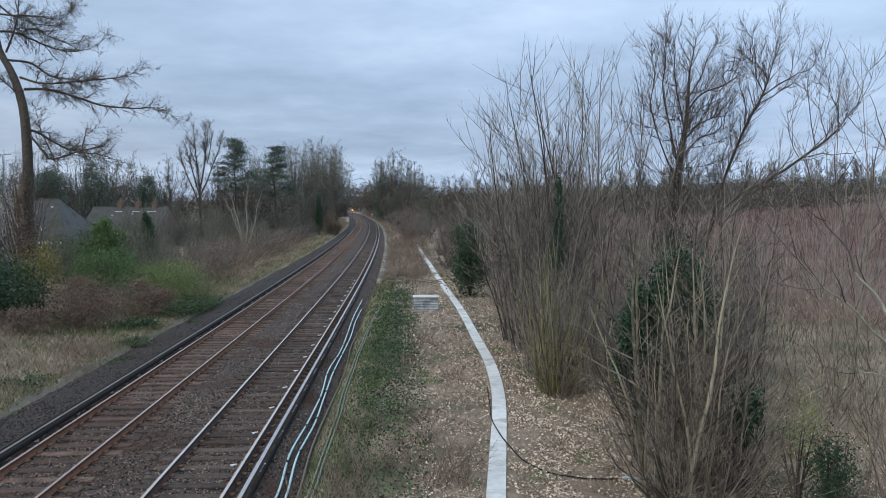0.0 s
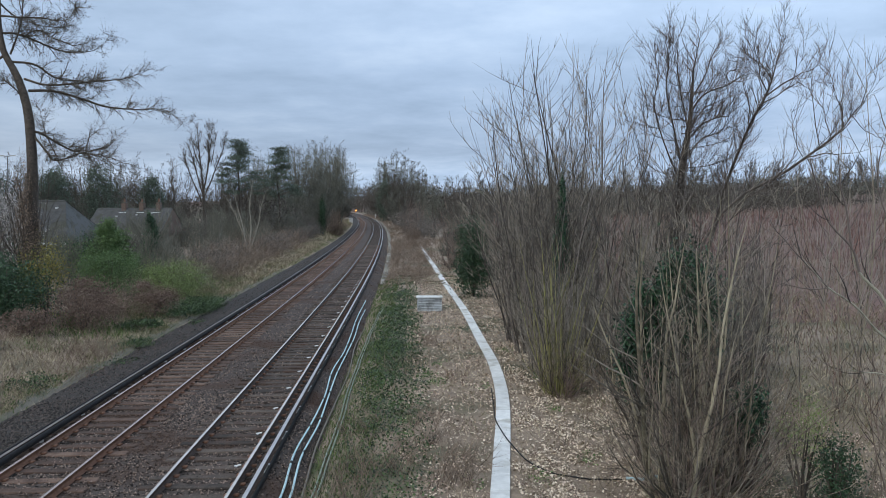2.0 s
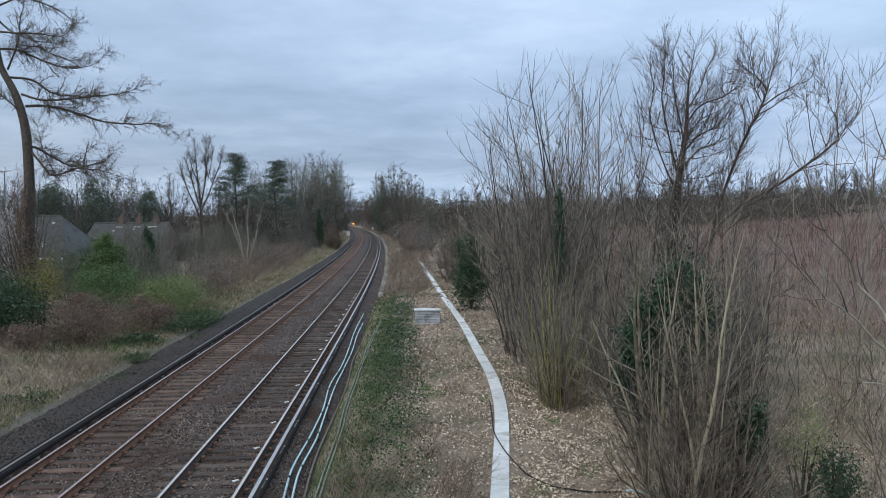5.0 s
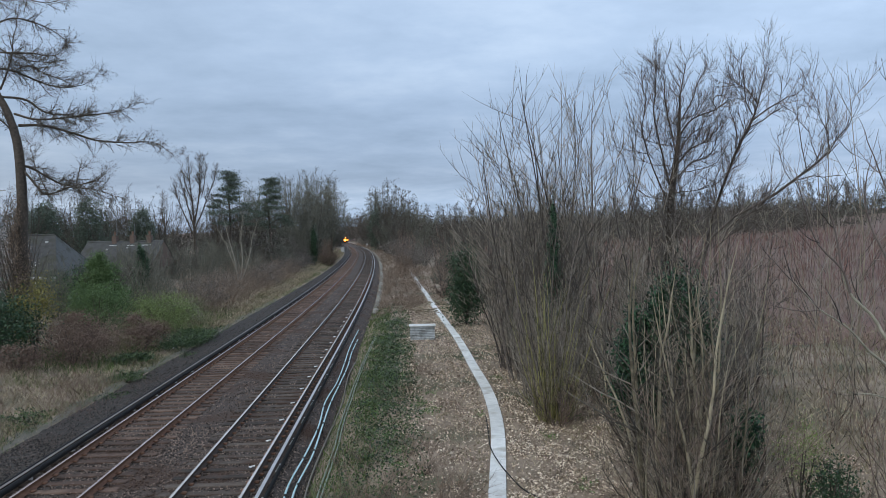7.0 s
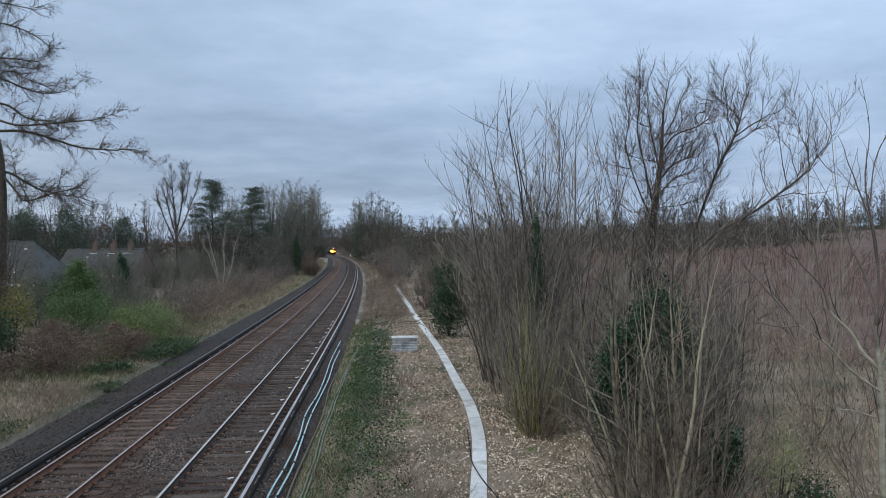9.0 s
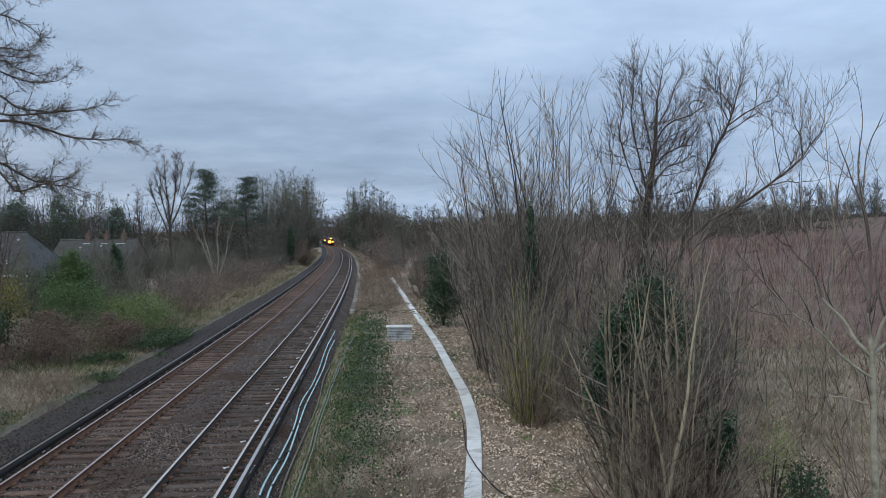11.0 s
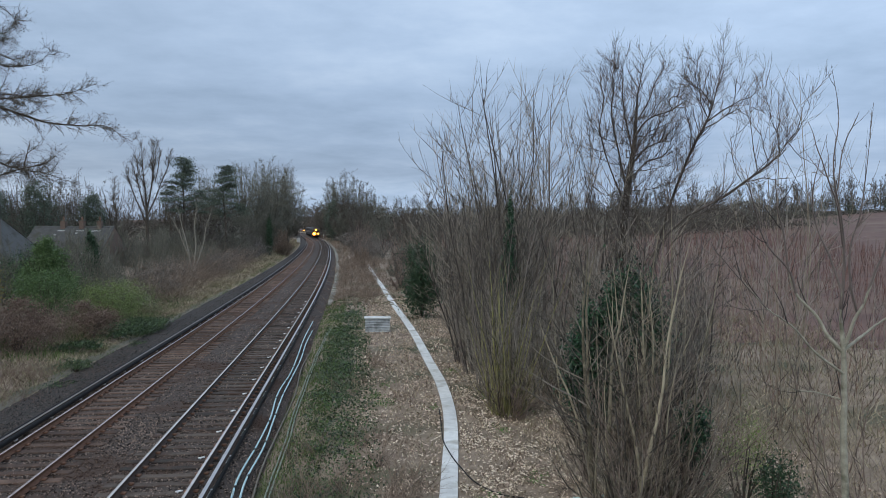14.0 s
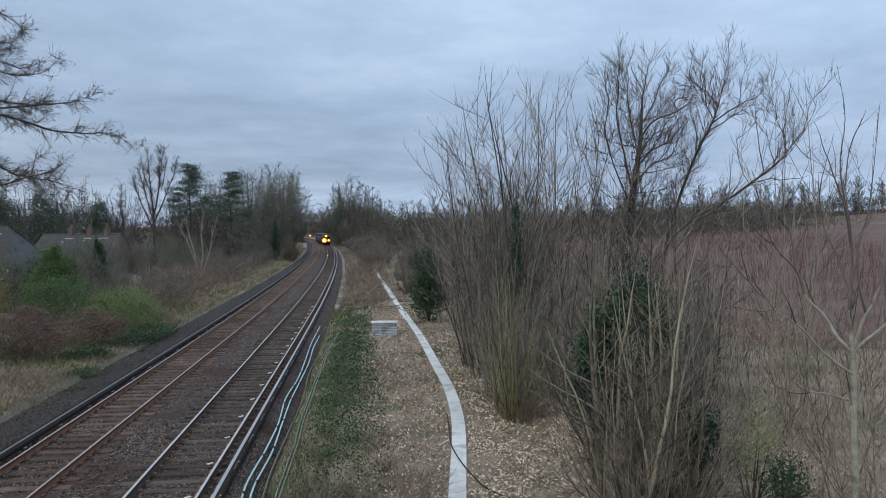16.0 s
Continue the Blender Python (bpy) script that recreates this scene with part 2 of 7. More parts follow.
M = dict(
    soil=mat("leafy_soil", (0.12, 0.088, 0.062), (0.37, 0.287, 0.21), 1.6, bump=0.8, bump_scale=18, stain=(0.05, 0.06, 0.025), stain_scale=0.22),
    grit=mat("pale_grit", (0.085, 0.077, 0.06), (0.21, 0.188, 0.148), 2.5, bump=0.8, bump_scale=35, fine=0.55, stain=(0.07, 0.075, 0.04), stain_scale=0.5),
    ballast=mat("ballast_bed", (0.024, 0.0175, 0.014), (0.1, 0.073, 0.058), 9, bump=1.0, bump_scale=28, fine=0.6, stain=(0.06, 0.032, 0.02), stain_scale=0.35),
    stone=mat("ballast_stone", (0.022, 0.016, 0.013), (0.3, 0.222, 0.178), 3, island=1.5, bump=0.2, stain=(0.07, 0.038, 0.024), stain_scale=0.35),
    sleeper=mat("rust_stained_concrete", (0.05, 0.03, 0.021), (0.158, 0.1, 0.072), 7, obj=0.5, bump=0.4, bump_scale=45, stain=(0.075, 0.042, 0.028), stain_scale=2.0),
    timber=mat("tarred_timber", (0.028, 0.021, 0.016), (0.105, 0.08, 0.063), 9, obj=0.5, bump=0.5, bump_scale=50, stain=(0.06, 0.035, 0.024), stain_scale=2.0),
    rust=mat("rusty_steel", (0.105, 0.048, 0.027), (0.25, 0.122, 0.07), 14, rough=0.85, bump=0.3, bump_scale=120),
    rust_dark=mat("dark_rusty_steel", (0.035, 0.024, 0.019), (0.11, 0.07, 0.05), 14, rough=0.85, bump=0.3, bump_scale=120),
    head=mat("worn_rail_head", (0.49, 0.44, 0.4), (0.68, 0.62, 0.57), 4, rough=0.2, metal=0.35, bump=0.03, bump_scale=200),
    head_brown=mat("dull_rail_head", (0.38, 0.28, 0.235), (0.56, 0.45, 0.4), 4, rough=0.22, metal=0.55, bump=0.03, bump_scale=200),
    cond=mat("conductor_rail_top", (0.4, 0.385, 0.38), (0.58, 0.56, 0.555), 5, rough=0.36, metal=0.5, bump=0.03, bump_scale=200),
    black=mat("black_plastic", (0.007, 0.007, 0.007), (0.02, 0.019, 0.019), 8, rough=0.85, bump=0.1),
    porcelain=mat("white_porcelain", (0.6, 0.6, 0.6), (0.82, 0.82, 0.82), 20, rough=0.35, bump=0.05),
    lid=mat("pale_concrete", (0.54, 0.545, 0.53), (0.75, 0.755, 0.735), 5, obj=0.25, bump=0.25, bump_scale=80, stain=(0.36, 0.34, 0.29), stain_scale=1.6, stain_at=(0.55, 0.75)),
    trough=mat("weathered_concrete", (0.15, 0.143, 0.12), (0.34, 0.318, 0.272), 4, obj=0.4, bump=0.3, stain=(0.10, 0.10, 0.06), stain_scale=0.6),
    grey_metal=mat("galvanised_metal", (0.46, 0.485, 0.49), (0.64, 0.665, 0.67), 5, rough=0.5, metal=0.2, obj=0.2, bump=0.1, stain=(0.27, 0.28, 0.27), stain_scale=3.0),
    blue=mat("blue_pipe", (0.33, 0.53, 0.58), (0.6, 0.75, 0.78), 4, rough=0.5, bump=0.1, island=0.2),
    green_cable=mat("green_grey_cable", (0.13, 0.16, 0.12), (0.27, 0.31, 0.24), 4, rough=0.6, bump=0.1),
    brown_cable=mat("brown_cable", (0.10, 0.085, 0.07), (0.2, 0.17, 0.13), 4, rough=0.6, bump=0.1),
    pale_bark=mat("pale_smooth_bark", (0.17, 0.16, 0.115), (0.43, 0.405, 0.315), 7, island=0.4, bump=0.4, bump_scale=50, stain=(0.1, 0.1, 0.06), stain_scale=5.0, stain_at=(0.55, 0.75)),
    # pole bark again, its colour darkened to look backlit by the bright sky
    backlit_pole=mat("backlit_purple_bark", (0.045, 0.037, 0.032), (0.2, 0.166, 0.142), 4, obj=0.5, island=0.7, bump=0),
    pole=mat("purple_brown_bark", (0.075, 0.065, 0.051), (0.31, 0.268, 0.216), 4, obj=0.7, island=0.9, bump=0),
    bark=mat("grey_green_bark", (0.085, 0.072, 0.046), (0.42, 0.365, 0.25), 5, obj=0.4, island=0.5, bump=0.3, bump_scale=70),
    twig=mat("brown_twig", (0.042, 0.034, 0.025), (0.37, 0.31, 0.228), 3, island=1.2, bump=0),
    pale_twig=mat("grey_brown_shoots", (0.13, 0.112, 0.088), (0.37, 0.325, 0.262), 3, island=0.9, bump=0),
    red_twig=mat("reddish_twig", (0.05, 0.036, 0.029), (0.29, 0.215, 0.172), 3, island=1.0, bump=0),
    field=mat("red_brown_field", (0.07, 0.037, 0.029), (0.19, 0.108, 0.082), 0.35, bump=0.2, bump_scale=9, stain=(0.19, 0.135, 0.095), stain_scale=0.05, stain_at=(0.5, 0.75)),
    ballast_dark=mat("old_dark_ballast", (0.014, 0.0108, 0.0088), (0.052, 0.041, 0.034), 9, bump=1.0, bump_scale=28, fine=0.6),
    stone_dark=mat("old_dark_stone", (0.018, 0.0142, 0.012), (0.135, 0.108, 0.092), 3, island=1.1, bump=0.2),
    olive_pole=mat("olive_bark", (0.1, 0.095, 0.032), (0.37, 0.345, 0.135), 4, obj=0.7, island=0.5, bump=0),
    # glowing amber for discs that imitate the halo of glare round lit lamps
    lamp_halo=glow("amber_halo", (1.0, 0.27, 0.03), 2.4),
    withy=mat("red_brown_withy", (0.072, 0.034, 0.026), (0.235, 0.122, 0.092), 0.5, island=0.5, bump=0, stain=(0.2, 0.15, 0.105), stain_scale=0.07),
    dark_bark=mat("dark_bark", (0.036, 0.029, 0.023), (0.118, 0.094, 0.073), 6, island=0.4, bump=0.6, bump_scale=30),
    far_twig=mat("grey_brown_twig", (0.1, 0.097, 0.075), (0.19, 0.182, 0.142), 0.4, island=0.5, bump=0),
    hedge=mat("dark_hedge", (0.04, 0.041, 0.035), (0.1, 0.098, 0.08), 0.3, rough=0.85, island=0.6, bump=0),
    tree_twig=mat("purple_grey_twig", (0.04, 0.032, 0.029), (0.2, 0.16, 0.138), 2, island=0.9, bump=0),
    dark_twig=mat("dark_twig", (0.07, 0.06, 0.049), (0.145, 0.122, 0.098), 0.4, island=0.5, bump=0),
    birch=mat("pale_birch_bark", (0.17, 0.15, 0.115), (0.34, 0.31, 0.25), 6, island=0.3, bump=0.2),
    ivy=mat("ivy_leaf", (0.008, 0.027, 0.015), (0.045, 0.115, 0.05), 3, rough=0.55, island=0.8, bump=0),
    laurel=mat("dark_green_leaf", (0.015, 0.04, 0.018), (0.05, 0.098, 0.04), 2, rough=0.6, island=0.35, bump=0),
    green=mat("green_leaf", (0.055, 0.105, 0.03), (0.14, 0.215, 0.07), 2, rough=0.6, island=0.5, bump=0),
    lime=mat("yellow_green_leaf", (0.125, 0.17, 0.05), (0.26, 0.32, 0.105), 2, rough=0.6, island=0.5, bump=0),
    yellow=mat("yellow_flower", (0.11, 0.1, 0.02), (0.28, 0.24, 0.05), 2, rough=0.7, island=0.8, bump=0),
    blossom=mat("pale_blossom", (0.3, 0.27, 0.25), (0.62, 0.575, 0.54), 2, rough=0.8, island=0.8, bump=0),
    pine=mat("pine_needles", (0.06, 0.08, 0.058), (0.125, 0.155, 0.112), 2, rough=0.9, island=0.2, bump=0),
    litter=mat("dead_leaf", (0.26, 0.2, 0.145), (0.82, 0.7, 0.55), 2, rough=0.85, island=1.2, bump=0),
    litter_brown=mat("brown_dead_leaf", (0.165, 0.114, 0.085), (0.68, 0.535, 0.42), 2, rough=0.9, island=1.2, bump=0),
    withered=mat("withered_leaf", (0.125, 0.085, 0.064), (0.235, 0.162, 0.125), 2, rough=0.95, island=0.15, bump=0),
    ground_ivy=mat("ground_ivy_leaf", (0.011, 0.03, 0.009), (0.078, 0.128, 0.037), 1.2, rough=0.5, island=0.9, bump=0),
    mound=mat("purple_brown_thicket", (0.105, 0.09, 0.077), (0.19, 0.162, 0.137), 2, rough=0.85, island=0.6, bump=0),
    weed=mat("bright_weed_leaf", (0.04, 0.09, 0.018), (0.14, 0.24, 0.06), 2, rough=0.6, island=0.8, bump=0),
    cond_dull=mat("dull_conductor_top", (0.12, 0.095, 0.085), (0.24, 0.2, 0.18), 5, rough=0.5, metal=0.3, bump=0.03, bump_scale=200),
    bramble=mat("bramble_stem", (0.11, 0.078, 0.057), (0.29, 0.215, 0.16), 2, island=1.0, bump=0),
    straw=mat("dry_grass", (0.16, 0.13, 0.082), (0.5, 0.415, 0.28), 0.6, island=0.7, bump=0, stain=(0.15, 0.145, 0.065), stain_scale=0.4, stain_at=(0.5, 0.7)),
    grass=mat("winter_grass", (0.035, 0.065, 0.016), (0.135, 0.185, 0.055), 0.8, island=0.8, bump=0),
    tile=mat("grey_roof_tile", (0.05, 0.05, 0.049), (0.105, 0.104, 0.101), 2.5, obj=0.5, island=0.2, bump=0.3, stain=(0.06, 0.06, 0.045), stain_scale=0.8),
    brick=mat("brown_brick", (0.1, 0.066, 0.05), (0.18, 0.125, 0.095), 9, bump=0.4, bump_scale=25),
    white=mat("white_paint", (0.6, 0.6, 0.58), (0.8, 0.8, 0.78), 5, rough=0.5, bump=0.05),
    glass=mat("window_glass", (0.02, 0.022, 0.025), (0.04, 0.042, 0.046), 2, rough=0.08, bump=0),
    pot=mat("terracotta", (0.14, 0.08, 0.055), (0.22, 0.14, 0.1), 9, bump=0.2),
    cabinet=mat("pale_grey_paint", (0.36, 0.36, 0.35), (0.5, 0.5, 0.48), 3, rough=0.6, bump=0.1),
    post=mat("grey_steel", (0.12, 0.12, 0.12), (0.25, 0.25, 0.25), 4, rough=0.5, metal=0.5, bump=0.1),
    loco=mat("dark_loco_paint", (0.016, 0.014, 0.013), (0.035, 0.03, 0.027), 2, rough=0.8, bump=0.05),
    loco_yellow=mat("yellow_cab_paint", (0.1, 0.07, 0.02), (0.18, 0.125, 0.03), 2, rough=0.45, bump=0.05),
    loco_roof=mat("pale_roof_paint", (0.05, 0.048, 0.046), (0.1, 0.096, 0.092), 2, rough=0.8, bump=0.05),
    lamp_warm=glow("warm_headlight", (1.0, 0.21, 0.005), 190),
    lamp_small=glow("warm_marker_light", (1.0, 0.36, 0.06), 11),
    lamp_signal=glow("amber_signal_light", (1.0, 0.38, 0.07), 4),
    lamp_white=glow("white_signal_light", (0.9, 0.95, 1.0), 6),
)

# ---------------------------------------------------------------- line of the railway
KNOT_S = [-60, 0, 60, 120, 180, 240, 320, 400, 470, 640]
KNOT_C = [0.00032, 0.00032, -0.0004, -0.0003, -0.00027, -0.00047, -0.00021, -0.0001, -0.0016, -0.002]
_s = np.arange(0, 640.5, 0.5)
_c = np.interp(_s, KNOT_S, KNOT_C)
_h = -0.0498 + np.concatenate([[0], np.cumsum((_c[1:] + _c[:-1]) / 2 * 0.5)])
_x = -3.525 + np.concatenate([[0], np.cumsum(np.sin((_h[1:] + _h[:-1]) / 2) * 0.5)])
_y = np.concatenate([[0], np.cumsum(np.cos((_h[1:] + _h[:-1]) / 2) * 0.5)])
# straight on before and after
_s = np.concatenate([[-80], _s, [3000]])
_h = np.concatenate([[_h[0]], _h, [_h[-1]]])
_x = np.concatenate([[_x[0] - 80 * math.sin(_h[0])], _x, [_x[-1] + 2360 * math.sin(_h[-1])]])
_y = np.concatenate([[-80 * math.cos(_h[0])], _y, [_y[-1] + 2360 * math.cos(_h[-1])]])
R4, R3, R2, R1 = 0.0, -1.505, -3.528, -5.033   # rail centres across the line


def along(s, n):
    """Plan position at distance s along the line and n to the right of its rightmost rail."""
    h = np.interp(s, _s, _h)
    return np.interp(s, _s, _x) + n * np.cos(h), np.interp(s, _s, _y) - n * np.sin(h)


def offset(x, y):
    return x - np.interp(y, _y, _x)


def hills(x, y):
    return 0.05 * np.sin(x * 1.3 + 0.7 * np.sin(y * 0.9)) + 0.05 * np.sin(y * 1.1 + 1.1 * np.sin(x * 0.8)) + 0.03 * np.sin(3.1 * x + 2.3 * y)


GN = [-1500, -400, -90, -40, -14, -9.5, -8, -7.4, 0.8, 1.3, 2, 3, 4, 8, 30, 100, 180, 250, 600, 1500]
GZ = [30, 14, 3.6, 1.6, 0.1, -0.3, -0.5, -0.66, -0.66, -0.52, -0.3, -0.1, 0.0, 0.0, 0.7, 2.4, 6.4, 11.6, 20, 34]


def ground_z(x, y):
    n = offset(x, y)
    rough = np.clip(np.minimum(np.abs(n + 3.3) - 4.4, 1.0), 0, 1)
    # kept flat under the trough
    rough = rough * np.where((n > 3.6) & (n < 6.9), 0.2, np.where(n > 9, 0.3, 1.0))
    return np.interp(n, GN, GZ) + rough * hills(x, y)


# ---------------------------------------------------------------- mesh helpers


def fast_mesh(name, verts, faces, mats, index=None, smooth=False):
    """A mesh from arrays: verts (n, 3), faces (m, 3 or 4)."""
    verts, faces = np.asarray(verts, np.float32), np.asarray(faces, np.int32)
    me = bpy.data.meshes.new(name)
    k = faces.shape[1]
    me.vertices.add(len(verts))
    me.vertices.foreach_set("co", verts.ravel())
    me.loops.add(faces.size)
    me.loops.foreach_set("vertex_index", faces.ravel())
    me.polygons.add(len(faces))
    me.polygons.foreach_set("loop_start", np.arange(0, faces.size, k, dtype=np.int32))
    for m in mats if isinstance(mats, (list, tuple)) else [mats]:
        me.materials.append(m)
    if index is not None:
        me.polygons.foreach_set("material_index", np.asarray(index, np.int32))
    if smooth:
        me.polygons.foreach_set("use_smooth", np.ones(len(faces), bool))
    me.update(calc_edges=True)
    return me


def held(name, me, parent=None, label="", kind=""):
    ob = new(name, me)
    if parent is not None:
        ob.parent = parent
    return tagged(ob, label=label, kind=kind)


def part(name, bm, material, parent, label=""):
    me = bpy.data.meshes.new(name)
    bm.to_mesh(me)
    bm.free()
    for m in material if isinstance(material, (list, tuple)) else [material]:
        me.materials.append(m)
    ob = new(name, me)
    ob.parent = parent
    return tagged(ob, label=label)


def empty(name, x, y, z, label, category, group="", turn=0.0):
    ob = new(name)
    ob.empty_display_size = 0.2
    ob.matrix_world = pose(x, y, z, 0, 0, turn)
    return tagged(ob, label, category, group)


def block(bm, x0, x1, y0, y1, z0, z1, bevel=0.0):
    r = bmesh.ops.create_cube(bm, size=1)["verts"]
    for v in r:
        v.co = Vector(((x0 + x1) / 2 + v.co.x * (x1 - x0), (y0 + y1) / 2 + v.co.y * (y1 - y0), (z0 + z1) / 2 + v.co.z * (z1 - z0)))
    if bevel:
        es = list({e for v in r for e in v.link_edges})
        bmesh.ops.bevel(bm, geom=es, offset=bevel, segments=1, affect="EDGES")
    return bm


def boxed(*a, **k):
    return block(bmesh.new(), *a, **k)


def rod(bm, a, b, r0, r1=None, sides=8):
    a, b = Vector(a), Vector(b)
    m = Matrix.Translation((a + b) / 2) @ (b - a).to_track_quat("Z", "Y").to_matrix().to_4x4()
    bmesh.ops.create_cone(bm, cap_ends=True, segments=sides, radius1=r0, radius2=r0 if r1 is None else r1, depth=(b - a).length, matrix=m)
    return bm


def tube_arrays(pts, rad, sides):
    """Tubes round many equal-length lines at once: pts (b, n, 3), rad (b, n)."""
    b, n, _ = pts.shape
    t = np.gradient(pts, axis=1)
    t /= np.linalg.norm(t, axis=2, keepdims=True) + 1e-9
    ref = np.where(np.abs(t[:, :1, 2:3]) > 0.9, [[[1.0, 0, 0]]], [[[0, 0, 1.0]]])
    u = np.cross(t, np.broadcast_to(ref, t.shape))
    u /= np.linalg.norm(u, axis=2, keepdims=True) + 1e-9
    w = np.cross(t, u)
    a = np.arange(sides) * 2 * np.pi / sides
    ring = u[:, :, None, :] * np.cos(a)[None, None, :, None] + w[:, :, None, :] * np.sin(a)[None, None, :, None]
    v = pts[:, :, None, :] + ring * rad[:, :, None, None]
    idx = np.arange(b * n * sides).reshape(b, n, sides)
    nxt = np.roll(idx, -1, axis=2)
    f = np.stack([idx[:, :-1], nxt[:, :-1], nxt[:, 1:], idx[:, 1:]], -1)
    return v.reshape(-1, 3), f.reshape(-1, 4)


def cone_arrays(p, q, sides=3):
    """Pointed twigs from the first to the last point of each line."""
    b = len(p)
    a, t = p[:, 0], p[:, -1] - p[:, 0]
    t = t / (np.linalg.norm(t, axis=1, keepdims=True) + 1e-9)
    u = np.cross(t, np.where(np.abs(t[:, 2:3]) > 0.9, [[1.0, 0, 0]], [[0, 0, 1.0]]))
    u /= np.linalg.norm(u, axis=1, keepdims=True) + 1e-9
    w = np.cross(t, u)
    ang = np.arange(sides) * 2 * np.pi / sides
    ring = a[:, None] + (u[:, None] * np.cos(ang)[None, :, None] + w[:, None] * np.sin(ang)[None, :, None]) * q[:, :1, None]
    v = np.concatenate([ring, p[:, -1:]], 1)
    k = np.arange(b)[:, None] * (sides + 1)
    i = np.arange(sides)
    f = np.stack([k + i, k + (i + 1) % sides, np.broadcast_to(k + sides, (b, sides))], -1)
    return v.reshape(-1, 3), f.reshape(-1, 3)


def sliver_arrays(p, q, rng):
    """Thin pointed twigs for distant crowns, one tapering face each, from the first to the last point of each line."""
    a, b = p[:, 0], p[:, -1]
    w = np.cross(b - a, rng.normal(0, 1, a.shape))
    w *= (q[:, 0] / (np.linalg.norm(w, axis=1) + 1e-9))[:, None]
    v = np.stack([a - w, a + w, b], 1)
    return v.reshape(-1, 3), np.arange(len(v) * 3).reshape(-1, 3)


def joined(pieces):
    """Several (verts, faces) as one; triangles if any of them has triangles."""
    tri = any(f.shape[1] == 3 for _, f in pieces)
    vs, fs, k = [], [], 0
    for v, f in pieces:
        vs.append(v)
        if tri and f.shape[1] == 4:
            f = np.concatenate([f[:, [0, 1, 2]], f[:, [0, 2, 3]]])
        fs.append(f + k)
        k += len(v)
    return np.concatenate(vs), np.concatenate(fs)


def sweep(profile, ss, n0, z0, closed=True):
    """A cross-section (across, up) carried along the line."""
    p = np.asarray(profile, float)
    k = len(p)
    v = np.empty((len(ss), k, 3))
    for j in range(k):
        v[:, j, 0], v[:, j, 1] = along(ss, n0 + p[j, 0])
        v[:, j, 2] = z0 + p[j, 1]
    idx = np.arange(len(ss) * k).reshape(len(ss), k)
    nxt = np.roll(idx, -1, axis=1)
    f = np.stack([idx[:-1], nxt[:-1], nxt[1:], idx[1:]], -1)
    if not closed:
        f = f[:, :-1]
    return v.reshape(-1, 3), f.reshape(-1, 4)


# ---------------------------------------------------------------- ground


def make_ground():
    ns = np.unique(np.concatenate([-np.geomspace(20, 1500, 40), np.arange(-20, 20.1, 0.4), np.geomspace(20, 1500, 45)]))
    ys = np.unique(np.concatenate([np.arange(-70, 10, 4.0), np.arange(10, 60, 0.6), np.geomspace(60, 3000, 110)]))
    nn, yy = np.meshgrid(ns, ys)
    xx = np.interp(yy, _y, _x) + nn
    v = np.stack([xx, yy, ground_z(xx, yy)], -1).reshape(-1, 3)
    idx = np.arange(len(ys) * len(ns)).reshape(len(ys), len(ns))
    f = np.stack([idx[:-1, :-1], idx[:-1, 1:], idx[1:, 1:], idx[1:, :-1]], -1).reshape(-1, 4)
    mid = v[f].mean(1)
    far = ((offset(mid[:, 0], mid[:, 1]) + 2 * np.sin(mid[:, 1] * 0.3) > 14) & (mid[:, 1] + 3 * np.sin(mid[:, 0] * 0.4) > 34)).astype(int)
    ob = held("ground", fast_mesh("ground", v, f, [M["soil"], M["field"]], far, smooth=True))
    return tagged(ob, "brown earth verge with leaf litter and scrub", "ground", kind="structure")


make_ground()


